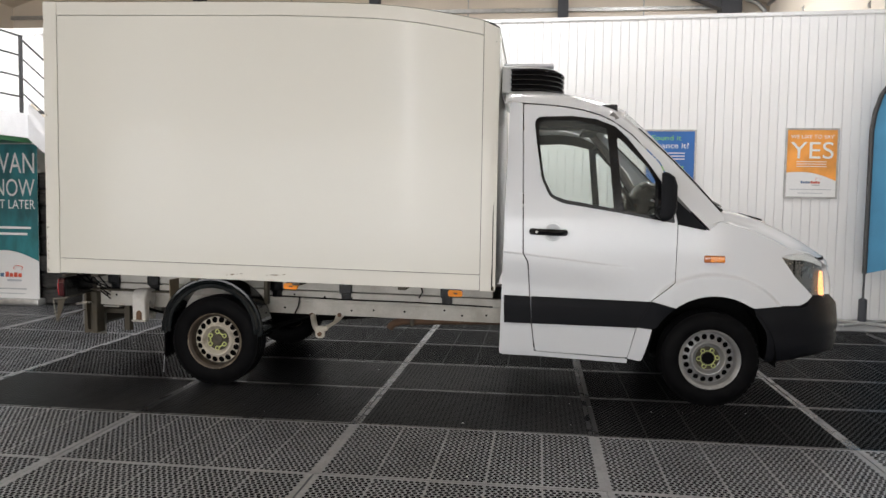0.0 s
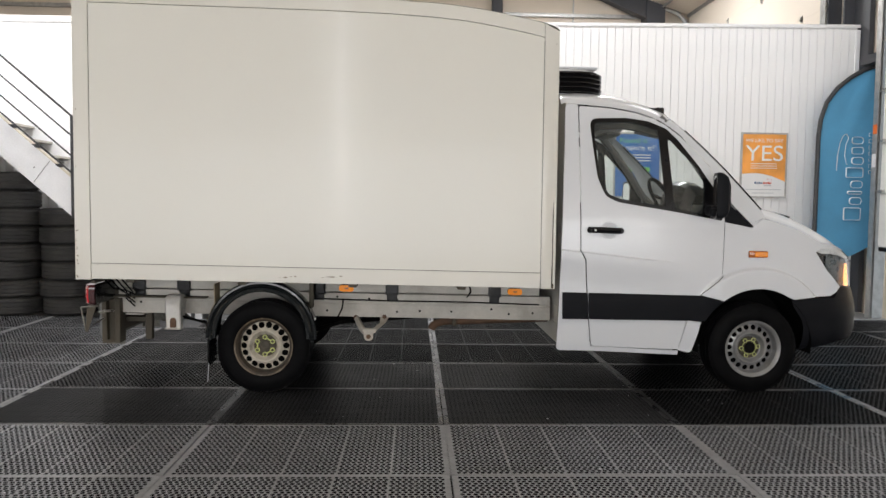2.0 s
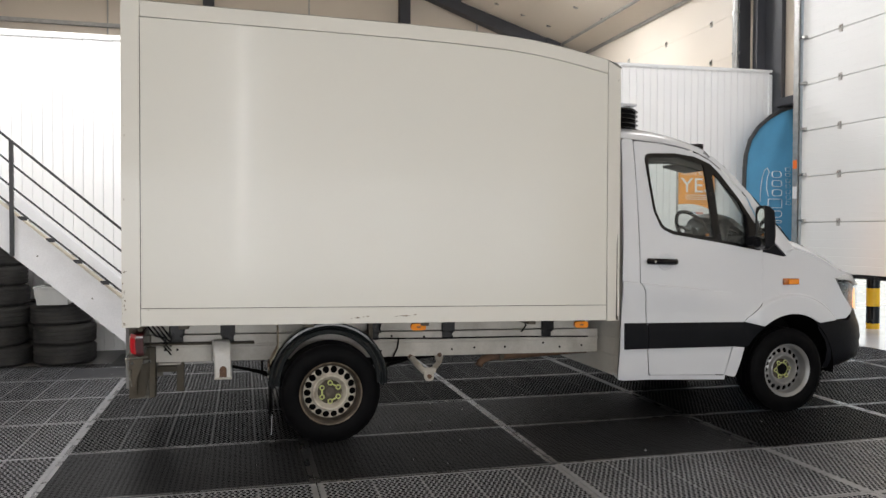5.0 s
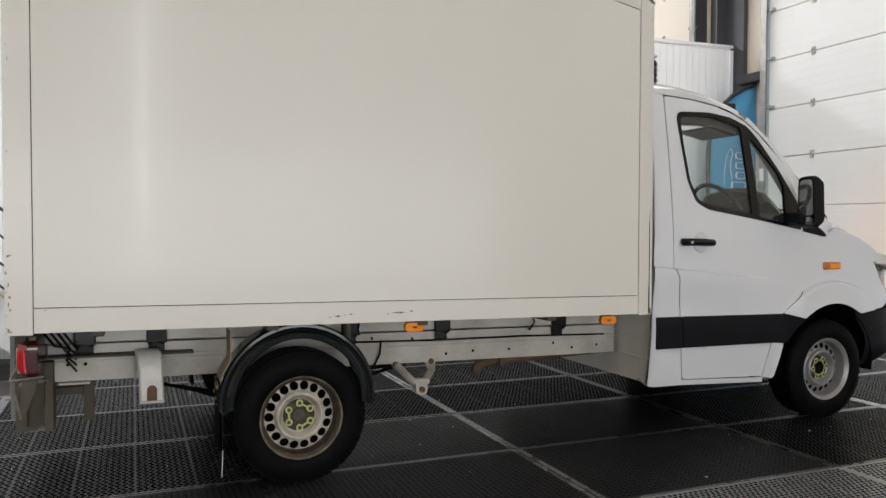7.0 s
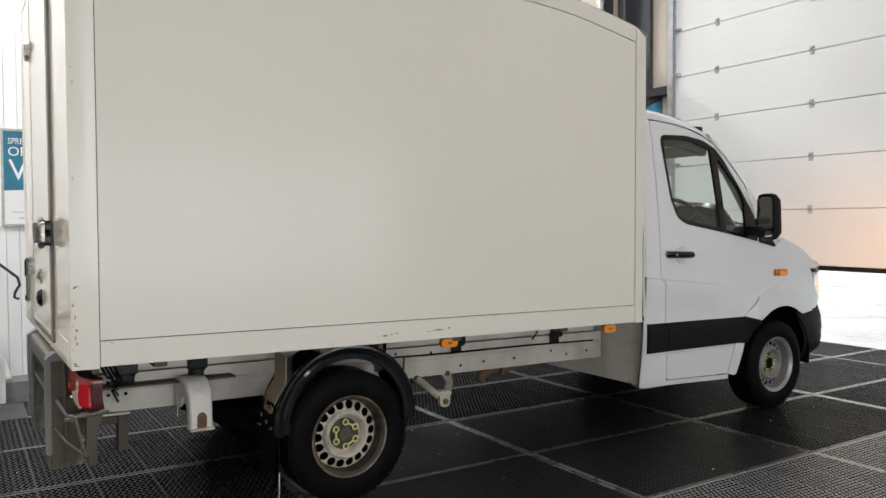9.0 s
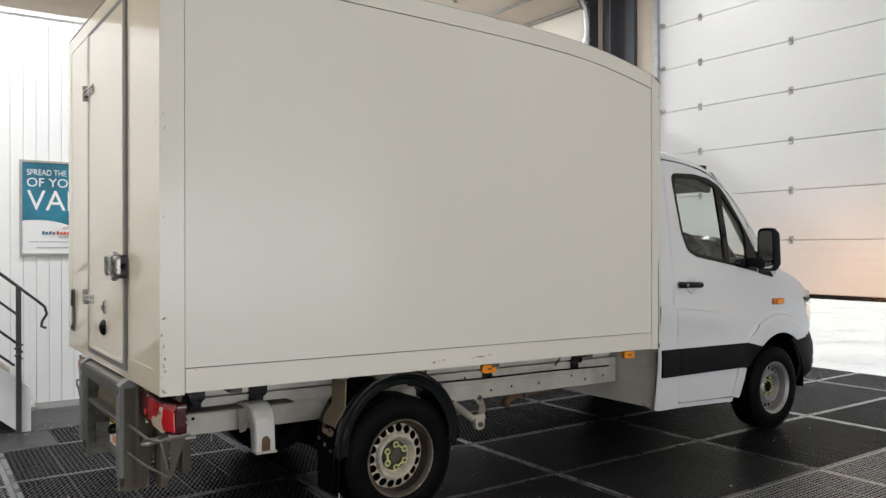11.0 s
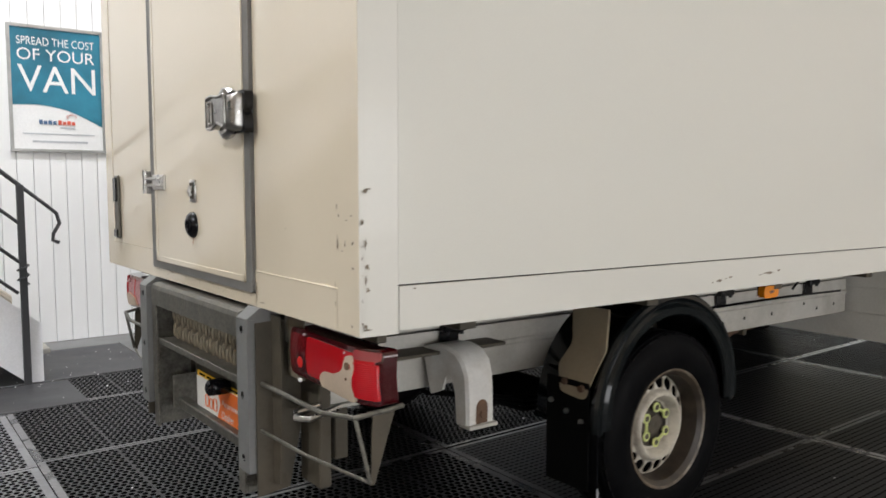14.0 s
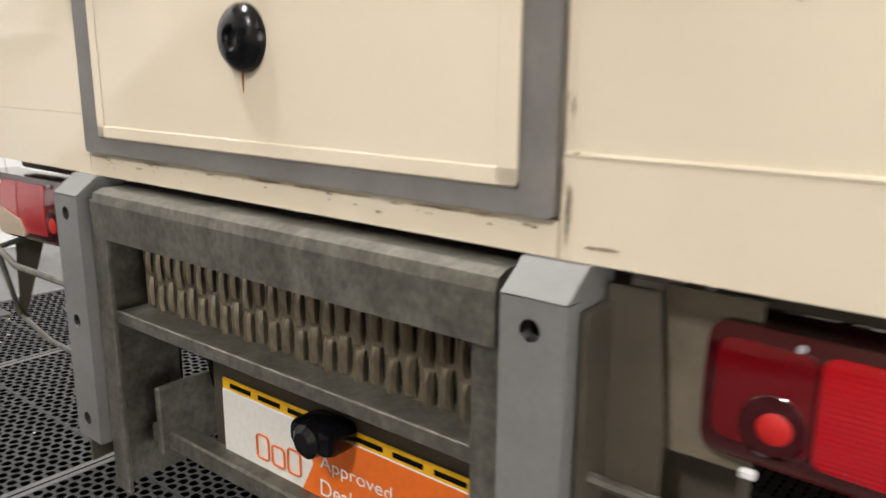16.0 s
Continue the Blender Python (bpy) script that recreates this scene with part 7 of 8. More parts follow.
    path = [(-0.57, 0.652), (-0.62, 0.668), (-0.68, 0.672), (-0.728, 0.660), (-0.757, 0.632), (-0.770, 0.590), (-0.771, 0.53), (-0.771, 0.43)]
    deep = [0.15, 0.15, 0.14, 0.12, 0.095, 0.07, 0.055, 0.05]
    curves = []
    for i, (y, z) in enumerate(path):
        a, b = path[max(0, i - 1)], path[min(len(path) - 1, i + 1)]
        t = Vector((b[0] - a[0], b[1] - a[1])).normalized()
        nrm = Vector((-t.y, t.x))
        w = 0.060 - 0.004 * smooth_step(3, 6, i)
        sh = -0.73 + 0.02 * i / 7
        out, mid, inn = (y - nrm.x * 0.006, z - nrm.y * 0.006), (y + nrm.x * 0.004, z + nrm.y * 0.004), (y + nrm.x * deep[i], z + nrm.y * deep[i])
        edge = (y + nrm.x * 0.004, z + nrm.y * 0.004)
        curves.append([(sh - w + 0.008, *out), (sh + w - 0.008, *out), (sh + w, *edge), (sh + w, *inn), (sh + w - 0.009, *inn), (sh + w - 0.009, *mid), (sh - w + 0.009, *mid), (sh - w + 0.009, *inn), (sh - w, *inn), (sh - w, *edge)])
    rows = loft(bm, curves, closed=True)
    bm.faces.new(rows[-1])
    hook = part("guard_bracket", tip(bm), mat("white_bracket_paint", (0.60, 0.59, 0.56), 0.42, var=0.06, dirt=(0.28, 0.2, 0.12), dirt_amount=0.35, dirt_scale=9, bump=0.1), van, "white painted side-guard bracket")
    bm = bmesh.new()
    arch_slot = [(-0.024, 0.437), (0.024, 0.437), (0.024, 0.488)] + [(0.024 * math.cos(q * math.pi / 8), 0.488 + 0.026 * math.sin(q * math.pi / 8)) for q in range(1, 8)] + [(-0.024, 0.488)]
    bm.faces.new([bm.verts.new((-0.71 + u, -0.7785, v)) for u, v in arch_slot])
    part("bracket_slot", tip(bm), RUST, hook, "rusty slotted foot", smooth=False)
    bm = bmesh.new()
    box(bm, -0.768, -0.652, -0.792, -0.735, 0.424, 0.436, 0.003)
    part("bracket_lip", tip(bm), FRAME_PAINT, hook)
    bm = bmesh.new()
    lathe(bm, [(0.0, -0.786), (0.012, -0.786), (0.013, -0.776)], 6, (-0.708, 0, 0.466))
    part("bracket_bolt", tip(bm), RUST, hook)
    bm = bmesh.new()
    box(bm, -1.22, -0.5, -0.66, -0.56, 0.645, 0.655, 0.002)
    part("tow_plate", tip(bm), DIRTY_STEEL, van, "grimy bracket plates behind the axle")
    # towing bracket hanging at the rear crossmember
    bm = bmesh.new()
    box(bm, -1.035, -0.985, -0.42, -0.36, 0.28, 0.56, 0.004)
    hang = part("tow_bracket", tip(bm), DIRTY_STEEL, van, "rusty towing bracket behind the axle", smooth=False)
    bm = bmesh.new()
    box(bm, -1.235, -1.035, -0.415, -0.375, 0.42, 0.46, 0.004)
    part("bracket_arm", tip(bm), DIRTY_STEEL, hang, smooth=False)
    bm = bmesh.new()
    box(bm, -1.145, -1.0, -0.555, -0.42, 0.495, 0.507, 0.003)
    part("bracket_shelf", tip(bm), FRAME_PAINT, hang, "pale bent shelf", smooth=False)
    # spare loom and clamp behind the lamp
    bm = bmesh.new()
    for k in range(4):
        sweep(bm, [(-1.18 + 0.02 * k, -0.86 + 0.05 * k, 0.80), (-1.14 + 0.03 * k, -0.80 + 0.05 * k, 0.73 - 0.015 * k), (-1.10, -0.66, 0.70 - 0.02 * k), (-1.06, -0.585, 0.66 - 0.03 * k)], 0.006, 6)
    part("wiring_loom", tip(bm), GLOSS_BLACK, van, "black wiring behind the tail lamp")
    # markers
    for x in (0.605, 1.845):
        bm = bmesh.new()
        bm = sheet(fillet([(x - 0.054, 0.763), (x + 0.054, 0.763), (x + 0.054, 0.811), (x - 0.054, 0.811)], 0.0235), (), lambda u, v, k: (u, -0.996 + 0.026 * k, v))
        mk = part("side_marker", tip(bm), AMBER, van, "oval amber side marker lamp")
        bm = bmesh.new()
        box(bm, x - 0.04, x + 0.04, -0.97, -0.955, 0.768, 0.826, 0.004)
        part("marker_bracket", tip(bm), GLOSS_BLACK, mk)
        bm = bmesh.new()
        box(bm, x - 0.012, x + 0.014, -0.9985, -0.995, 0.782, 0.792, 0)
        part("marker_code", tip(bm), RUST, mk, smooth=False)


chassis()


def wheel(name, x, s, paint, linked):
    """A steel wheel: tyre, pressed rim with round holes, hub, nuts and green nut indicators. s gives the side."""
    cy, cz = s * 0.865, 0.338
    hub = Vector((x, cy, cz))
    R = 0.343
    bm = bmesh.new()
    w = 0.215
    prof = [(r, -s * (a - w / 2)) for r, a in tyre_profile(R, w, 0.205)]
    lathe(bm, prof, 56, hub, "y", closed=True)
    for v in bm.verts:
        v.co.z = max(v.co.z, 0.002)
    tyre = part("wheel", bm, RUBBER, van, label="black tyre on a pressed steel wheel")
    bm = bmesh.new()
    blocks = 44
    for k in range(blocks):
        a = 2 * math.pi * k / blocks
        for off in (-0.083, 0.083):
            m = Matrix.Translation(hub) @ Matrix.Rotation(a + (0.05 if off > 0 else 0), 4, "Y") @ Matrix.Translation((R - 0.0145, off, 0))
            box(bm, -0.012, 0.0105, -0.012, 0.012, -0.019, 0.019, 0, m=m)
    for v in bm.verts:
        v.co.z = max(v.co.z, 0.001)
    tagged(part("tread", bm, RUBBER, tyre, smooth=False), kind="stuff")
    # rim barrel and lip
    f = s * 0.103
    barrel = RIM_BROWN if linked else paint
    bm = bmesh.new()
    lathe(bm, [(0.180, f * 0.2), (0.185, f * 0.62), (0.190, f * 0.86), (0.200, f * 0.95), (0.207, f * 1.0), (0.212, f * 1.02), (0.214, f * 0.97), (0.206, f * 0.86)], 56, hub, cap=False)
    part("rim", bm, barrel, tyre, "rust-stained steel rim" if linked else "silver steel rim")
    bm = bmesh.new()
    lathe(bm, [(0.2045, f * 1.005), (0.208, f * 1.03), (0.2125, f * 1.045), (0.2155, f * 1.02), (0.2145, f * 0.97)], 56, hub, cap=False)
    part("rim_edge", bm, RIM_EDGE if linked else paint, tyre, "worn rim edge")
    # pressed disc: ring of round holes, rolled bulge, sunk centre
    n = 18
    holes = [circle(0.1555 * math.cos(2 * math.pi * k / n), 0.1555 * math.sin(2 * math.pi * k / n), 0.0235 if linked else 0.0200, 14) for k in range(n)]
    disc = sheet(circle(0, 0, 0.1815, 60), holes + [circle(0, 0, 0.131, 60)], lambda u, v, k: (hub.x + u, hub.y + s * (0.046 - 0.35 * (math.hypot(u, v) - 0.131) - 0.006 * k), hub.z + v))
    part("wheel_disc", disc, paint, tyre, "pressed steel disc with round holes")
    bm = bmesh.new()
    prof = [(0.1312, 0.0640), (0.127, 0.077), (0.122, 0.0855), (0.116, 0.089), (0.110, 0.088), (0.104, 0.080), (0.097, 0.064), (0.090, 0.050), (0.083, 0.047)]
    lathe(bm, [(r, s * (a - 0.018)) for r, a in prof], 56, hub, cap=False)
    part("disc_bulge", bm, paint, tyre, "rolled ring of the wheel disc")
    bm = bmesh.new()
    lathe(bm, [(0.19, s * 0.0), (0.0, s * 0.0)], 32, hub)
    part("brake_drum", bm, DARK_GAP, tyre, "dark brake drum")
    bm = bmesh.new()
    lathe(bm, [(0.083, s * 0.029), (0.060, s * 0.029), (0.037, s * 0.030), (0.034, s * 0.042), (0.024, s * 0.045), (0.0, s * 0.040)], 36, hub)
    part("hub_cap", bm, HUB_DARK, tyre, "greasy dark hub")
    if not linked:
        bm = bmesh.new()
        lathe(bm, [(0.042, s * 0.0465), (0.036, s * 0.048), (0.0, s * 0.0475)], 28, hub)
        part("hub_bore", bm, DARK_GAP, tyre, "dark hub bore")
    ring = []
    for k in range(6):
        a = 2 * math.pi * k / 6 + (0.5236 if linked else 0.1)
        c = hub + Vector((0.064 * math.cos(a), 0, 0.064 * math.sin(a)))
        ring.append((c, a))
        bm = bmesh.new()
        lathe(bm, [(0.0, s * 0.052), (0.011, s * 0.052), (0.012, s * 0.028)], 6, c)
        part("wheel_nut", bm, DIRTY_STEEL, tyre)
        bm = bmesh.new()
        sweep(bm, [c + Vector((0.014 * math.cos(t), s * 0.048, 0.014 * math.sin(t))) for t in [2 * math.pi * i / 12 for i in range(12)]], 0.0052 if linked else 0.0036, 6, closed=True)
        part("nut_indicator", bm, LIME, tyre, "lime green nut indicator")
    if linked:
        for k in range(0, 6, 2):
            bm = bmesh.new()
            a, b = ring[k][0], ring[k + 1][0]
            d = (b - a).normalized()
            up = Vector((0, s * 0.049, 0))
            sweep(bm, [a + up + d * 0.015, (a + b) / 2 + up, b + up - d * 0.015], 0.0055, 6)
            part("nut_link", bm, LIME, tyre, "lime green link strap")
    else:
        bm = bmesh.new()
        sweep(bm, [hub + Vector((0.052 * math.cos(t), s * 0.040, 0.052 * math.sin(t))) for t in [2 * math.pi * i / 24 for i in range(24)]], 0.0028, 6, closed=True)
        part("nut_link", bm, LIME, tyre, "lime green retaining ring")


for wx, paint, linked in ((0.0, RIM_CREAM, True), (3.665, RIM_SILVER, False)):
    for side in (-1, 1):
        wheel("wheel", wx, side, paint, linked)


def mudguard(s):
    bm = bmesh.new()
    r, cx, cz = 0.362, -0.015, 0.425
    angs = [radians(-4 + 187 * k / 34) for k in range(35)]
    sec = [(0.70, 0.0), (0.93, 0.0), (0.958, -0.006), (0.972, -0.015), (0.978, -0.034), (0.986, -0.040), (0.993, -0.034), (0.994, -0.010), (0.985, 0.002), (0.986, 0.010), (0.993, 0.020), (0.992, 0.034), (0.980, 0.042), (0.962, 0.037), (0.945, 0.016), (0.70, 0.012)]
    loft(bm, [[(cx + (r + dr) * math.cos(a), s * y, cz + (r + dr) * math.sin(a)) for y, dr in sec] for a in angs], closed=True)
    mg = part("mudguard", bm, GUARD_BLACK, van, "glossy black plastic rear mudguard")
    for a in (angs[0], angs[-1]):
        bm = bmesh.new()
        sweep(bm, [(cx + (r + 0.010) * math.cos(a), s * y, cz + (r + 0.010) * math.sin(a)) for y in (0.70, 0.96, 0.985)], 0.016, 8)
        part("end_roll", bm, GUARD_BLACK, mg)
    for x, y, z in ((-0.413, 0.79, 0.475), (-0.413, 0.86, 0.452), (-0.413, 0.925, 0.43)):
        bm = bmesh.new()
        lathe(bm, [(0.010, x + 0.004), (0.010, x - 0.004), (0.0, x - 0.006)], 8, (0, s * y, z), "x")
        part("sheet_bolt", bm, STEEL, mg)
    bm = bmesh.new()
    box(bm, -0.398, -0.390, *sorted((s * 0.765, s * 0.985)), 0.20, 0.43, 0.003)
    part("mud_flap", bm, GLOSS_BLACK, mg, "black rubber mud flap")
    bm = bmesh.new()
    box(bm, -0.41, -0.402, *sorted((s * 0.765, s * 0.955)), 0.20, 0.56, 0.003)
    part("splash_sheet", bm, DARK_GAP, mg, "black splash sheet")
    bm = bmesh.new()
    sweep(bm, [(-0.394, s * 0.983, 0.22), (-0.397, s * 0.99, 0.15), (-0.40, s * 0.99, 0.085)], 0.003, 6)
    part("dangling_tie", bm, PRINT_GREY, mg, "pale cable tie end")
    # support plates
    pl = fillet([(0.83, 0.80), (0.985, 0.80), (0.975, 0.67), (0.945, 0.505, 0.025), (0.835, 0.515, 0.03), (0.80, 0.60, 0.02), (0.83, 0.68)], 0.004)
    bend_x = lambda z: -max(0.345, 0.015 + math.sqrt(max(0.0, 0.402 ** 2 - (z - 0.425) ** 2))) - 0.004
    sup = part("guard_support", sheet(pl, (), lambda u, v, k: (bend_x(v) - 0.006 + 0.006 * k, s * u, v), grid=0.03), mat("beige_support_plate", (0.27, 0.22, 0.15), 0.65, var=0.15, scale=9, dirt=(0.13, 0.09, 0.05), dirt_amount=0.5, dirt_scale=9), van, "rust-stained beige mudguard support plate")
    for y, z in ((0.85, 0.55), (0.925, 0.54)):
        bm = bmesh.new()
        lathe(bm, [(0.0, bend_x(z) - 0.016), (0.012, bend_x(z) - 0.016), (0.013, bend_x(z) - 0.002)], 8, (0, s * y, z), "x")
        part("support_bolt", bm, RUST, sup)
    bm = bmesh.new()
    box(bm, 0.30, 0.33, *sorted((s * 0.66, s * 0.72)), 0.60, 0.81, 0.004)
    part("guard_support", tip(bm), DIRTY_STEEL, van, "beige mudguard support plate")


for side in (-1, 1):
    mudguard(side)


def tail_lamp(s):
    """Wrap-round tail lamp; the near one has lost part of its lens."""
    pts = fillet([(0.597, 0.662, 0.02), (1.016, 0.646, 0.02), (1.016, 0.790, 0.02), (0.597, 0.795, 0.02)], 0.02)

    def put(o):
        def f(u, v, k):
            bend = 0.045 * smooth_step(0.91, 1.03, u) ** 2
            bulge = 0.008 * math.sin(math.pi * max(0, min(1, (v - 0.65) / 0.15)))
            return (-1.272 - o - bulge + bend + 0.060 * k * (1 - 0.3 * smooth_step(0.93, 1.03, u)), s * (u + (0.072 if s > 0 else 0)), v)
        return f
    red = [p for p in pts]
    lamp = part("tail_lamp", sheet(red, (), put(0.0), grid=0.03), RED_SHELL, van, "red tail lamp with a broken lens" if s < 0 else "red tail lamp with peeling lens")
    zone = fillet([(0.700, 0.675), (0.998, 0.664), (0.998, 0.776), (0.700, 0.782)], 0.012)
    part("lens", sheet(zone, (), lambda u, v, k: put(0.003)(u, v, 0) if k == 0 else put(-0.004)(u, v, 0), grid=0.03), RED_LENS, lamp, "ribbed red lens")
    cell = fillet([(0.609, 0.682), (0.696, 0.678), (0.696, 0.779), (0.609, 0.782)], 0.014)
    part("lens", sheet(cell, (), lambda u, v, k: put(0.003)(u, v, 0) if k == 0 else put(-0.004)(u, v, 0), grid=0.03), RED_CELL, lamp, "deep red bulb cell")
    zone2 = fillet([(0.825, 0.670), (0.996, 0.664), (0.996, 0.776), (0.825, 0.780)], 0.006)
    part("lens", sheet(zone2, (), lambda u, v, k: put(0.0045)(u, v, 0) if k == 0 else put(0.0)(u, v, 0), grid=0.03), RED_SMOOTH, lamp, "smooth red lens")
    for u, v in ((0.905, 0.772), (0.68, 0.783)):
        bm = bmesh.new()
        p = put(0.004)(u, v, 0)
        lathe(bm, [(0.0, p[0] - 0.002), (0.0032, p[0] - 0.0016), (0.004, p[0] + 0.004)], 10, (0, p[1], p[2]), "x")
        part("lens_screw", bm, PRINT_GREY, lamp, "pale lens screw")
    bm = bmesh.new()
    box(bm, -1.277, -1.268, *sorted((s * 0.637, s * 0.652)), 0.642, 0.652, 0.002)
    part("sticker", bm, PRINT_WHITE, lamp, "small white sticker", smooth=False)
    if s < 0:
        bare = fillet([(0.785, 0.660, 0.014), (0.985, 0.650, 0.012), (0.972, 0.70, 0.03), (0.986, 0.742, 0.016), (0.972, 0.772, 0.012), (0.940, 0.766, 0.016), (0.925, 0.726, 0.03), (0.87, 0.708, 0.04), (0.805, 0.704, 0.02), (0.777, 0.684, 0.014)], 0.01)
    else:
        bare = fillet([(0.80, 0.662), (0.93, 0.656), (0.95, 0.70), (0.90, 0.718), (0.82, 0.70)], 0.012)
    if s < 0:
        bare = [(0.785 + (u - 0.785) * 0.84, v) for u, v in bare]
    end = fillet([(0.930, 0.668), (1.008, 0.660), (1.008, 0.752), (0.930, 0.758)], 0.006)
    part("end_lens", sheet(end, (), lambda u, v, k: put(0.0075)(u, v, 0) if k == 0 else put(0.0)(u, v, 0), grid=0.02), RED_LENS, lamp, "ribbed red end lens")
    cap = fillet([(0.945, 0.764), (1.012, 0.760), (1.012, 0.784), (0.945, 0.788)], 0.008)
    part("clear_corner", sheet(cap, (), lambda u, v, k: put(0.006)(u, v, 0) if k == 0 else put(0.0)(u, v, 0), grid=0.02), PINK_LENS, lamp, "faded pinkish lens corner")
    part("broken_patch", sheet(bare, (), lambda u, v, k: put(0.008)(u, v, 0) if k == 0 else put(0.0)(u, v, 0), grid=0.03), BARE_LAMP, lamp, "bare beige plastic where the lens has gone")
    if s < 0:
        for u, v, r in ((0.926, 0.742, 0.010), (0.922, 0.708, 0.004)):
            part("burn_mark", sheet(circle(u, v, r, 14, 1.15), (), lambda a, b, k: put(0.0088)(a, b, 0) if k == 0 else put(0.004)(a, b, 0)), RUST, lamp, "brown burn mark on the bare plastic")
    bm = bmesh.new()
    lathe(bm, [(0.034, -1.280), (0.029, -1.2835), (0.0, -1.2845)], 24, (0, s * 0.664 + (0.072 if s > 0 else 0), 0.706), "x")
    part("reflector_ring", bm, RED_SHELL, lamp)
    bm = bmesh.new()
    lathe(bm, [(0.016, -1.2840), (0.012, -1.2864), (0.0, -1.2872)], 20, (0, s * 0.666 + (0.072 if s > 0 else 0), 0.704), "x")
    part("bulb", bm, RED_GLOW, lamp, "faintly lit bulb")
    bm = bmesh.new()
    box(bm, -1.235, -1.195, *sorted((s * 0.61, s * 1.0)), 0.642, 0.788, 0.01)
    part("lamp_back", bm, GLOSS_BLACK, lamp, "black lamp housing")


for side in (-1, 1):
    tail_lamp(side)


def rear_frame():
    """Step frame under the rear door."""
    for y0, wide in ((-0.493, 0.077), (0.458, 0.080)):
        hy = y0 + wide / 2 + 0.003
        # buffer post with a chamfered head and three sunk fixing holes
        bm = bmesh.new()
        holes = [circle(hy, z, 0.0125, 16) for z in (0.772, 0.575, 0.385)]
        front = sheet([(y0, 0.345), (y0 + wide, 0.345), (y0 + wide, 0.804), (y0, 0.804)], holes, lambda u, v, k: (-1.364 + 0.03 * k, u, v))
        post = part("buffer_post", front, POST_GREY, van, "grey rubber buffer post")
        bm = bmesh.new()
        loft(bm, [[(x, y, z) for x, z in ((-1.335, 0.345), (-1.27, 0.345), (-1.27, 0.836), (-1.325, 0.836), (-1.364, 0.806), (-1.334, 0.804))] for y in (y0, y0 + wide)], closed=True)
        for y in (y0, y0 + wide):
            bm.faces.new([bm.verts.new((x, y, z)) for x, z in ((-1.335, 0.345), (-1.27, 0.345), (-1.27, 0.836), (-1.325, 0.836), (-1.364, 0.806), (-1.334, 0.804))])
        part("post_body", bm, POST_GREY, post, smooth=False)
        for z in (0.772, 0.575, 0.385):
            bm = bmesh.new()
            lathe(bm, [(0.0125, -1.363), (0.0125, -1.342), (0.0, -1.342)], 16, (0, hy, z), "x", cap=False)
            part("fixing_hole", bm, DARK_GAP, post)
        # angle irons beside and behind
        inner = y0 + wide if y0 < 0 else y0
        sg = 1 if y0 < 0 else -1
        bm = bmesh.new()
        box(bm, -1.345, -1.335, *sorted((inner + sg * 0.004, inner + sg * 0.05)), 0.255, 0.80, 0.002)
        box(bm, -1.335, -1.20, *sorted((inner + sg * 0.004, inner + sg * 0.012)), 0.255, 0.80, 0.002)
        part("angle_iron", bm, GALV, van, "stained galvanised angle iron", smooth=False)
        outer = y0 if y0 < 0 else y0 + wide
        pl = [(-1.342, 0.795), (-1.15, 0.80), (-1.19, 0.52), (-1.24, 0.285), (-1.342, 0.275)]
        part("side_gusset", sheet(pl, (), lambda u, v, k: (u, outer - sg * (0.004 + 0.008 * k), v)), DIRTY_STEEL, van, "rust-stained frame gusset", smooth=False)
    # step nosing
    bm = bmesh.new()
    sec = [(-1.21, 0.822), (-1.335, 0.822), (-1.352, 0.815), (-1.356, 0.80), (-1.356, 0.740), (-1.348, 0.740), (-1.346, 0.80), (-1.21, 0.812)]
    loft(bm, [[(x, y, z) for x, z in sec] for y in (-0.405, 0.42)], closed=True)
    for y in (-0.405, 0.42):
        bm.faces.new([bm.verts.new((x, y, z)) for x, z in sec])
    part("step_nosing", bm, GALV, van, "weathered galvanised step nosing", smooth=False)
    # serrated grip plate behind it
    slots, spots = [], []
    for k in range(26):
        y = -0.380 + k * 0.0304
        for m in range(3):
            spots.append((y + 0.004 * (m - 1), 0.622 + m * 0.061 + (0.012 if k % 2 else 0.0)))
    for y, zc in spots:
        side = [(-0.004 + 0.0045 * math.cos(math.pi * q / 6), 0.029 * math.sin(math.pi * q / 6)) for q in range(-3, 4)]
        back = [(0.0035 + 0.0025 * math.cos(math.pi * q / 6), 0.027 * math.sin(math.pi * q / 6)) for q in range(-2, 3)]
        slots.append([(y + a, min(0.794, zc + b)) for a, b in [(-p - 0.002, r) for p, r in side][::-1]] + [(y + a, min(0.794, zc + b)) for a, b in back])
    grip = part("grip_plate", sheet([(-0.40, 0.588), (0.41, 0.588), (0.41, 0.80), (-0.40, 0.80)], slots, lambda u, v, k: (-1.276 + 0.006 * k, u, v)), GRIP_METAL, van, "worn steel step grating with tall narrow slits", smooth=False)
    # black sheet added behind the slits to stand in for the shade there
    bm = bmesh.new()
    box(bm, -1.25, -1.245, -0.40, 0.41, 0.57, 0.80, 0.001)
    part("slit_shade_sheet", bm, DARK_GAP, grip, smooth=False)
    tooth = None
    for y, zc in spots:
        if tooth is None:
            bm = bmesh.new()
            loft(bm, [[(-0.011 * math.sin(math.pi * i / 8) ** 0.8 * h, 0.0060 + w, 0.0295 * math.cos(math.pi * i / 8)) for i in range(9)] for w, h in ((0.0, 0.2), (0.003, 0.9), (0.008, 1.0), (0.013, 0.6), (0.0165, 0.0))])
            tooth = part("grip_tooth", bm, GRIP_METAL, grip)
            ob = tooth
        else:
            ob = new("grip_tooth", tooth.data)
            ob.parent = grip
        ob.matrix_basis = pose(-1.276, y, zc)
    bm = bmesh.new()
    box(bm, -1.335, -1.25, -0.405, 0.42, 0.589, 0.603, 0.003)
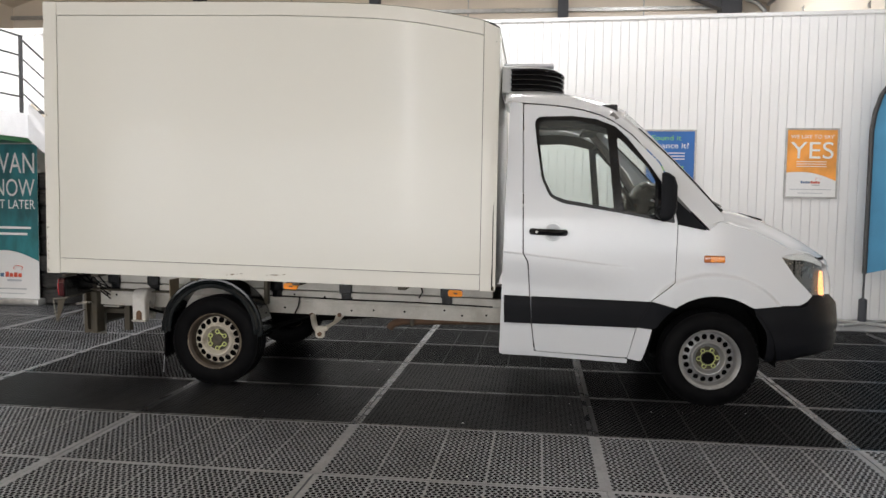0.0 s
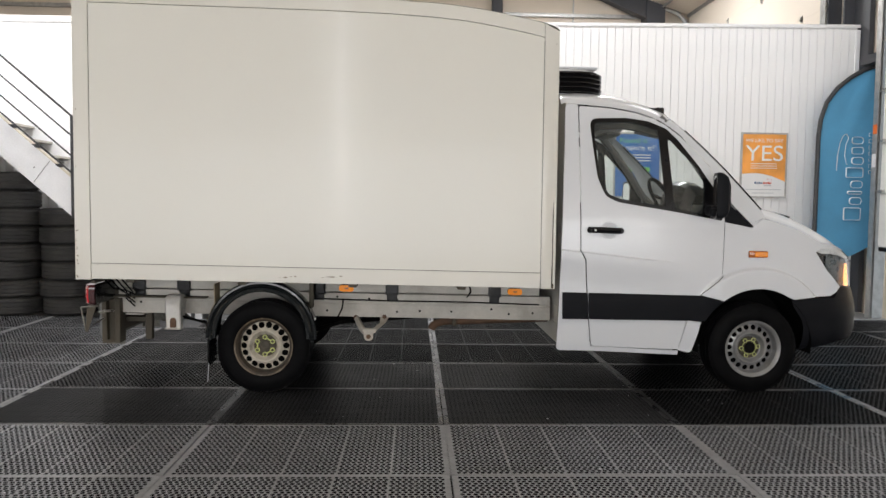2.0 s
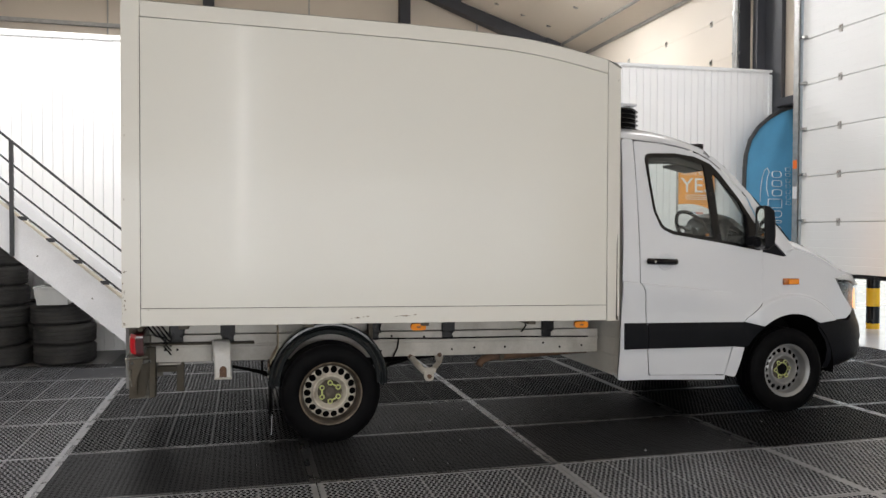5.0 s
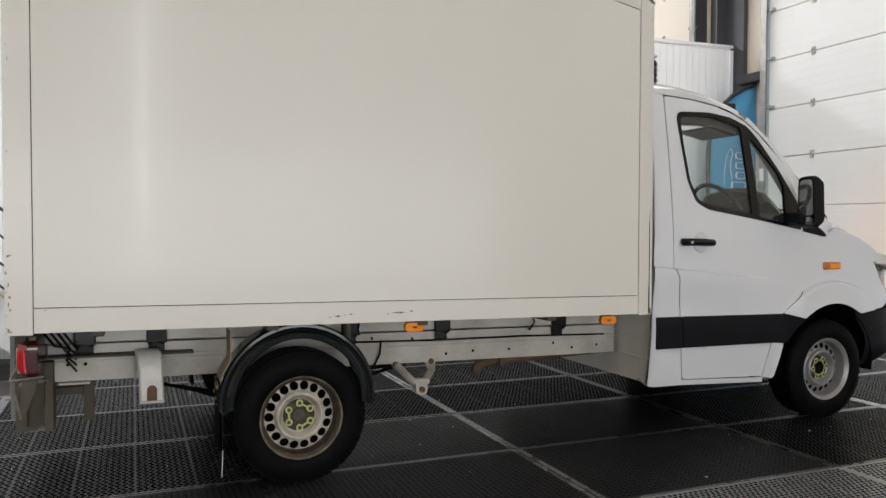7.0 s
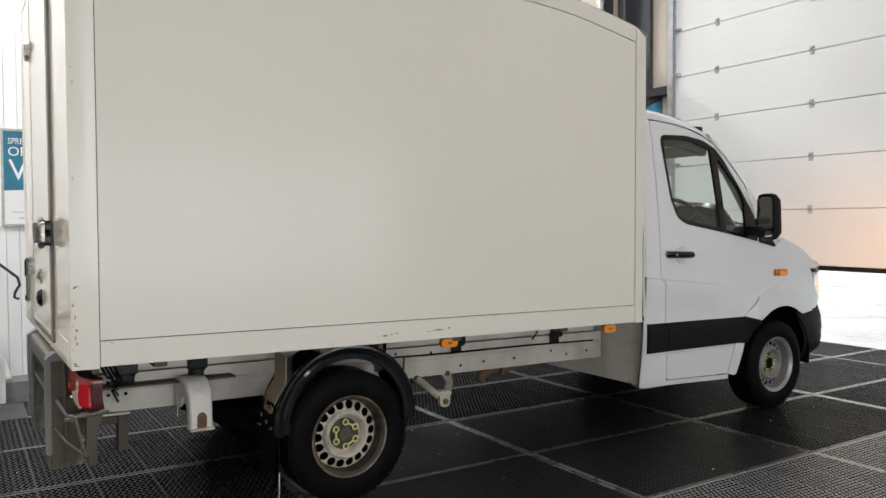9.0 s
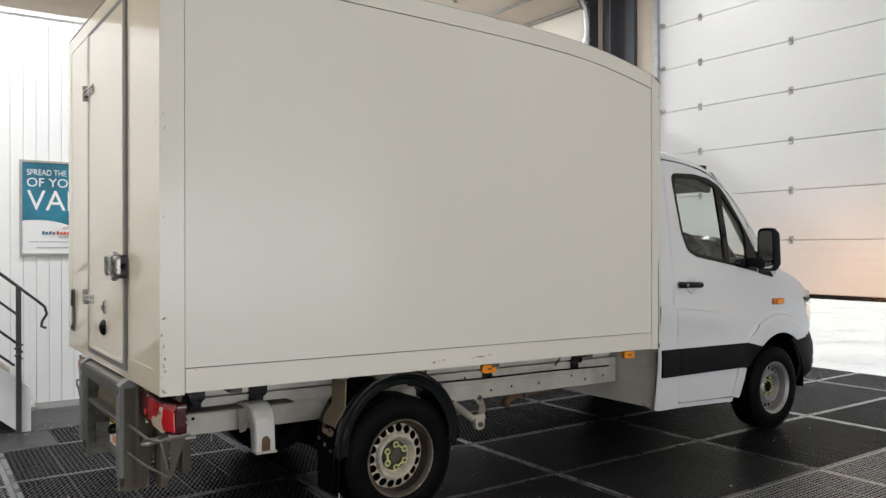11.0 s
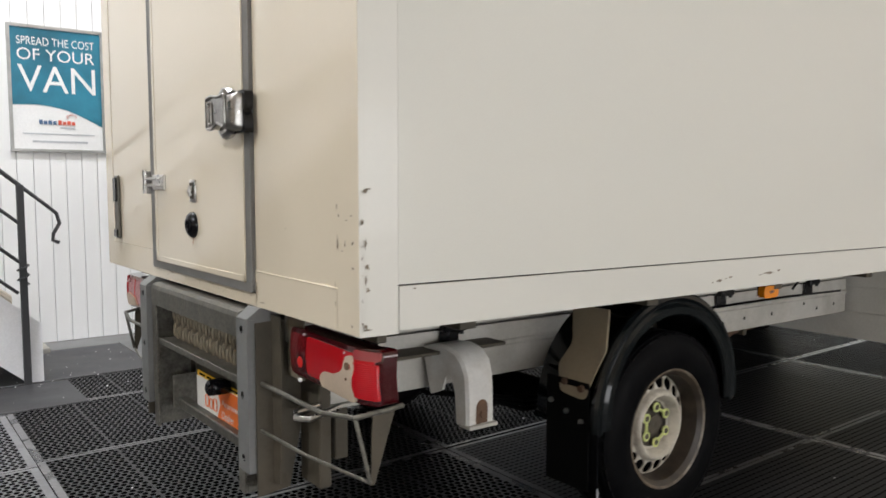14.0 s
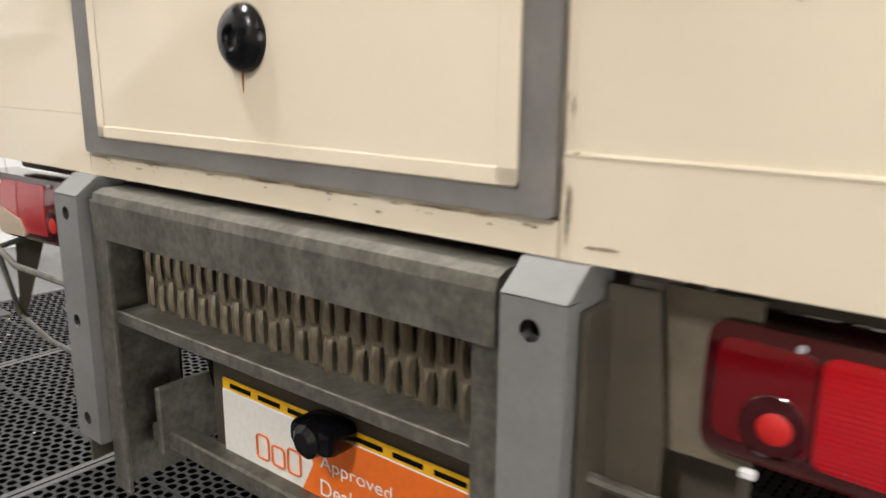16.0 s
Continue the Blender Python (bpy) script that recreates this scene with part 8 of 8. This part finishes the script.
    box(bm, -1.337, -1.330, -0.405, 0.42, 0.584, 0.607, 0.002)
    part("step_ledge", bm, GALV, van, "galvanised ledge under the grating", smooth=False)
    bm = bmesh.new()
    box(bm, -1.285, -1.245, -0.385, 0.42, 0.335, 0.372, 0.004)
    box(bm, -1.30, -1.10, 0.36, 0.375, 0.33, 0.46, 0.003)
    part("lower_bar", bm, GALV, van, "galvanised lower cross bar", smooth=False)
    bm = bmesh.new()
    box(bm, -1.245, -1.238, -0.40, 0.27, 0.355, 0.53, 0.002)
    back = part("plate_backing", bm, DIRTY_STEEL, van, "grimy plate backing", smooth=False)
    # dealer's show plate in its yellow holder
    bm = bmesh.new()
    box(bm, -1.252, -1.246, -0.305, 0.235, 0.365, 0.503, 0.003)
    holder = part("show_plate", bm, YELLOW, van, "dealer's show plate in a yellow holder")
    for k in range(7):
        bm = bmesh.new()
        y = 0.21 - k * 0.075
        box(bm, -1.2535, -1.2515, y - 0.055, y, 0.490, 0.4975, 0)
        part("holder_slot", bm, DARK_GAP, holder, smooth=False)
    bm = bmesh.new()
    box(bm, -1.2562, -1.252, -0.30, 0.23, 0.362, 0.486, 0.002)
    part("plate_card", bm, PLATE_WHITE, holder, "white card", smooth=False)
    part("orange_field", sheet([(0.030, 0.363), (-0.30, 0.363), (-0.30, 0.485), (0.030, 0.485), (-0.002, 0.424)], (), lambda u, v, k: (-1.2575 + 0.001 * k, u, v)), PLATE_ORANGE, holder, "orange chevron field", smooth=False)
    letters("Approved", 0.150, 0.028, on_x(-0.018, 0.418, -1.2585), PRINT_WHITE, holder)
    letters("Dealer", 0.105, 0.028, on_x(-0.018, 0.378, -1.2585), PRINT_WHITE, holder)
    for y, wide, high in ((0.136, 0.030, 0.042), (0.097, 0.030, 0.034), (0.058, 0.030, 0.042)):
        bm = bmesh.new()
        sweep(bm, [(-1.2585, y - a, 0.390 + b) for a, b in fillet([(0, 0), (wide, 0), (wide, high), (0, high)], 0.008)], 0.0018, 5, closed=True)
        part("mark", bm, PLATE_ORANGE, holder, "orange outline mark")
    bm = bmesh.new()
    box(bm, -1.315, -1.25, -0.100, -0.012, 0.482, 0.526, 0.014, segs=2)
    lathe(bm, [(0.016, -1.326), (0.026, -1.318), (0.028, -1.30)], 18, (0, -0.056, 0.503), "x")
    part("plate_lamp", bm, GLOSS_BLACK, holder, "black plate lamp")
    bm = bmesh.new()
    sweep(bm, [(-1.24, 0.30, 0.56), (-1.20, 0.33, 0.50), (-1.17, 0.36, 0.43)], 0.016, 8)
    part("plate_lamp_cable", bm, GLOSS_BLACK, holder)
    # lamp guards
    for s in (-1, 1):
        bm = bmesh.new()
        sweep(bm, [(-1.325, s * 0.50, 0.615), (-1.32, s * 0.85, 0.610), (-1.30, s * 0.985, 0.625), (-1.22, s * 1.005, 0.635), (-1.17, s * 1.005, 0.64)], 0.007, 8)
        sweep(bm, [(-1.33, s * 0.50, 0.475), (-1.31, s * 0.75, 0.465), (-1.262, s * 0.997, 0.455)], 0.005, 8)
        g = part("lamp_guard", bm, GALV, van, "bent steel lamp guard bar")
        tri = [(-1.256, 0.626), (-1.19, 0.632), (-1.252, 0.45), (-1.264, 0.45)]
        part("guard_fin", sheet(tri, (), lambda u, v, k: (u, s * (1.0 - 0.004 * k), v)), DIRTY_STEEL, g, "pointed guard fin", smooth=False)
        bm = bmesh.new()
        sweep(bm, [(-1.30, s * 0.988, 0.622), (-1.282, s * 0.994, 0.54), (-1.264, s * 0.998, 0.455)], 0.006, 8)
        part("guard_rod", bm, GALV, g)
        flank = fillet([(0.499, 0.815), (0.552, 0.815), (0.566, 0.66), (0.562, 0.52), (0.545, 0.315, 0.01), (0.499, 0.305)], 0)
        part("flank_plate", sheet(flank, (), lambda u, v, k: (-1.292 + 0.006 * k, s * (u + (0.045 if s > 0 else 0)), v)), DIRTY_STEEL, g, "grimy flat plate beside the lamp", smooth=False)
        web = [(0.545, 0.640), (0.640, 0.640), (0.640, 0.815), (0.545, 0.815)]
        part("web_plate", sheet(web, (), lambda u, v, k: (-1.260 + 0.006 * k, s * (u + (0.045 if s > 0 else 0)), v)), WEB_STEEL, g, "beige stained web plate", smooth=False)
        bm = bmesh.new()
        box(bm, -1.25, -1.19, *sorted((s * 0.56, s * 0.58)), 0.63, 0.82, 0.003)
        box(bm, -1.23, -1.20, *sorted((s * 0.50, s * 0.98)), 0.80, 0.822, 0.003)
        box(bm, -1.20, -1.16, *sorted((s * 0.50, s * 0.62)), 0.30, 0.645, 0.004)
        part("lamp_bracket", bm, DIRTY_STEEL, g)
        bm = bmesh.new()
        sweep(bm, [(-1.20, s * 0.62, 0.555), (-1.28, s * 0.63, 0.55), (-1.30, s * 0.67, 0.548), (-1.28, s * 0.71, 0.55), (-1.18, s * 0.70, 0.565)], 0.009, 8)
        part("tie_ring", bm, STEEL, g, "steel tie-down ring")


rear_frame()

# fixed lamps' housings under the roof
for lx, ly, lz, power in LAMPS:
    h = thing("ceiling_lamp", "long white high-bay lamp hung from the roof", "lamp", "high-bay lamps", at=pose(lx, ly, lz + 0.01))
    bm = bmesh.new()
    box(bm, -0.68, 0.68, -0.20, 0.20, 0.012, 0.09, 0.01)
    part("housing", bm, TRIM_WHITE, h)
    for dx in (-0.5, 0.5):
        bm = bmesh.new()
        sweep(bm, [(dx, 0, 0.08), (dx, 0, 8.6 - abs(lx + dx + 1.4) * 0.324 - lz - 0.01)], 0.006, 6)
        part("hanger", bm, TRACK, h)
# housings of the fill panels, added along with their light
for lx, power in FILL_PANELS:
    h = thing("fill_panel", "white housing of an added fill-light panel", "lamp", "wall lamp panels", at=pose(lx * 0.98, -7.0, 1.45))
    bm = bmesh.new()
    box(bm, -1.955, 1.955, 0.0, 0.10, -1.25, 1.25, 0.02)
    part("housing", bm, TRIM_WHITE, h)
# two small floods, and the added streak tube in the same housing shape
for lx, lz, power, wide, high in FLOODS:
    h = thing("wall_flood_lamp", "grey flood lamp fixed to the wall", "lamp", "wall flood lamps", at=pose(lx, -7.0, lz))
    bm = bmesh.new()
    box(bm, -wide / 2 - 0.02, wide / 2 + 0.02, 0.0, 0.235, -high / 2 - 0.02, high / 2 + 0.02, 0.01)
    part("housing", bm, DARK_STEEL, h)
matting()
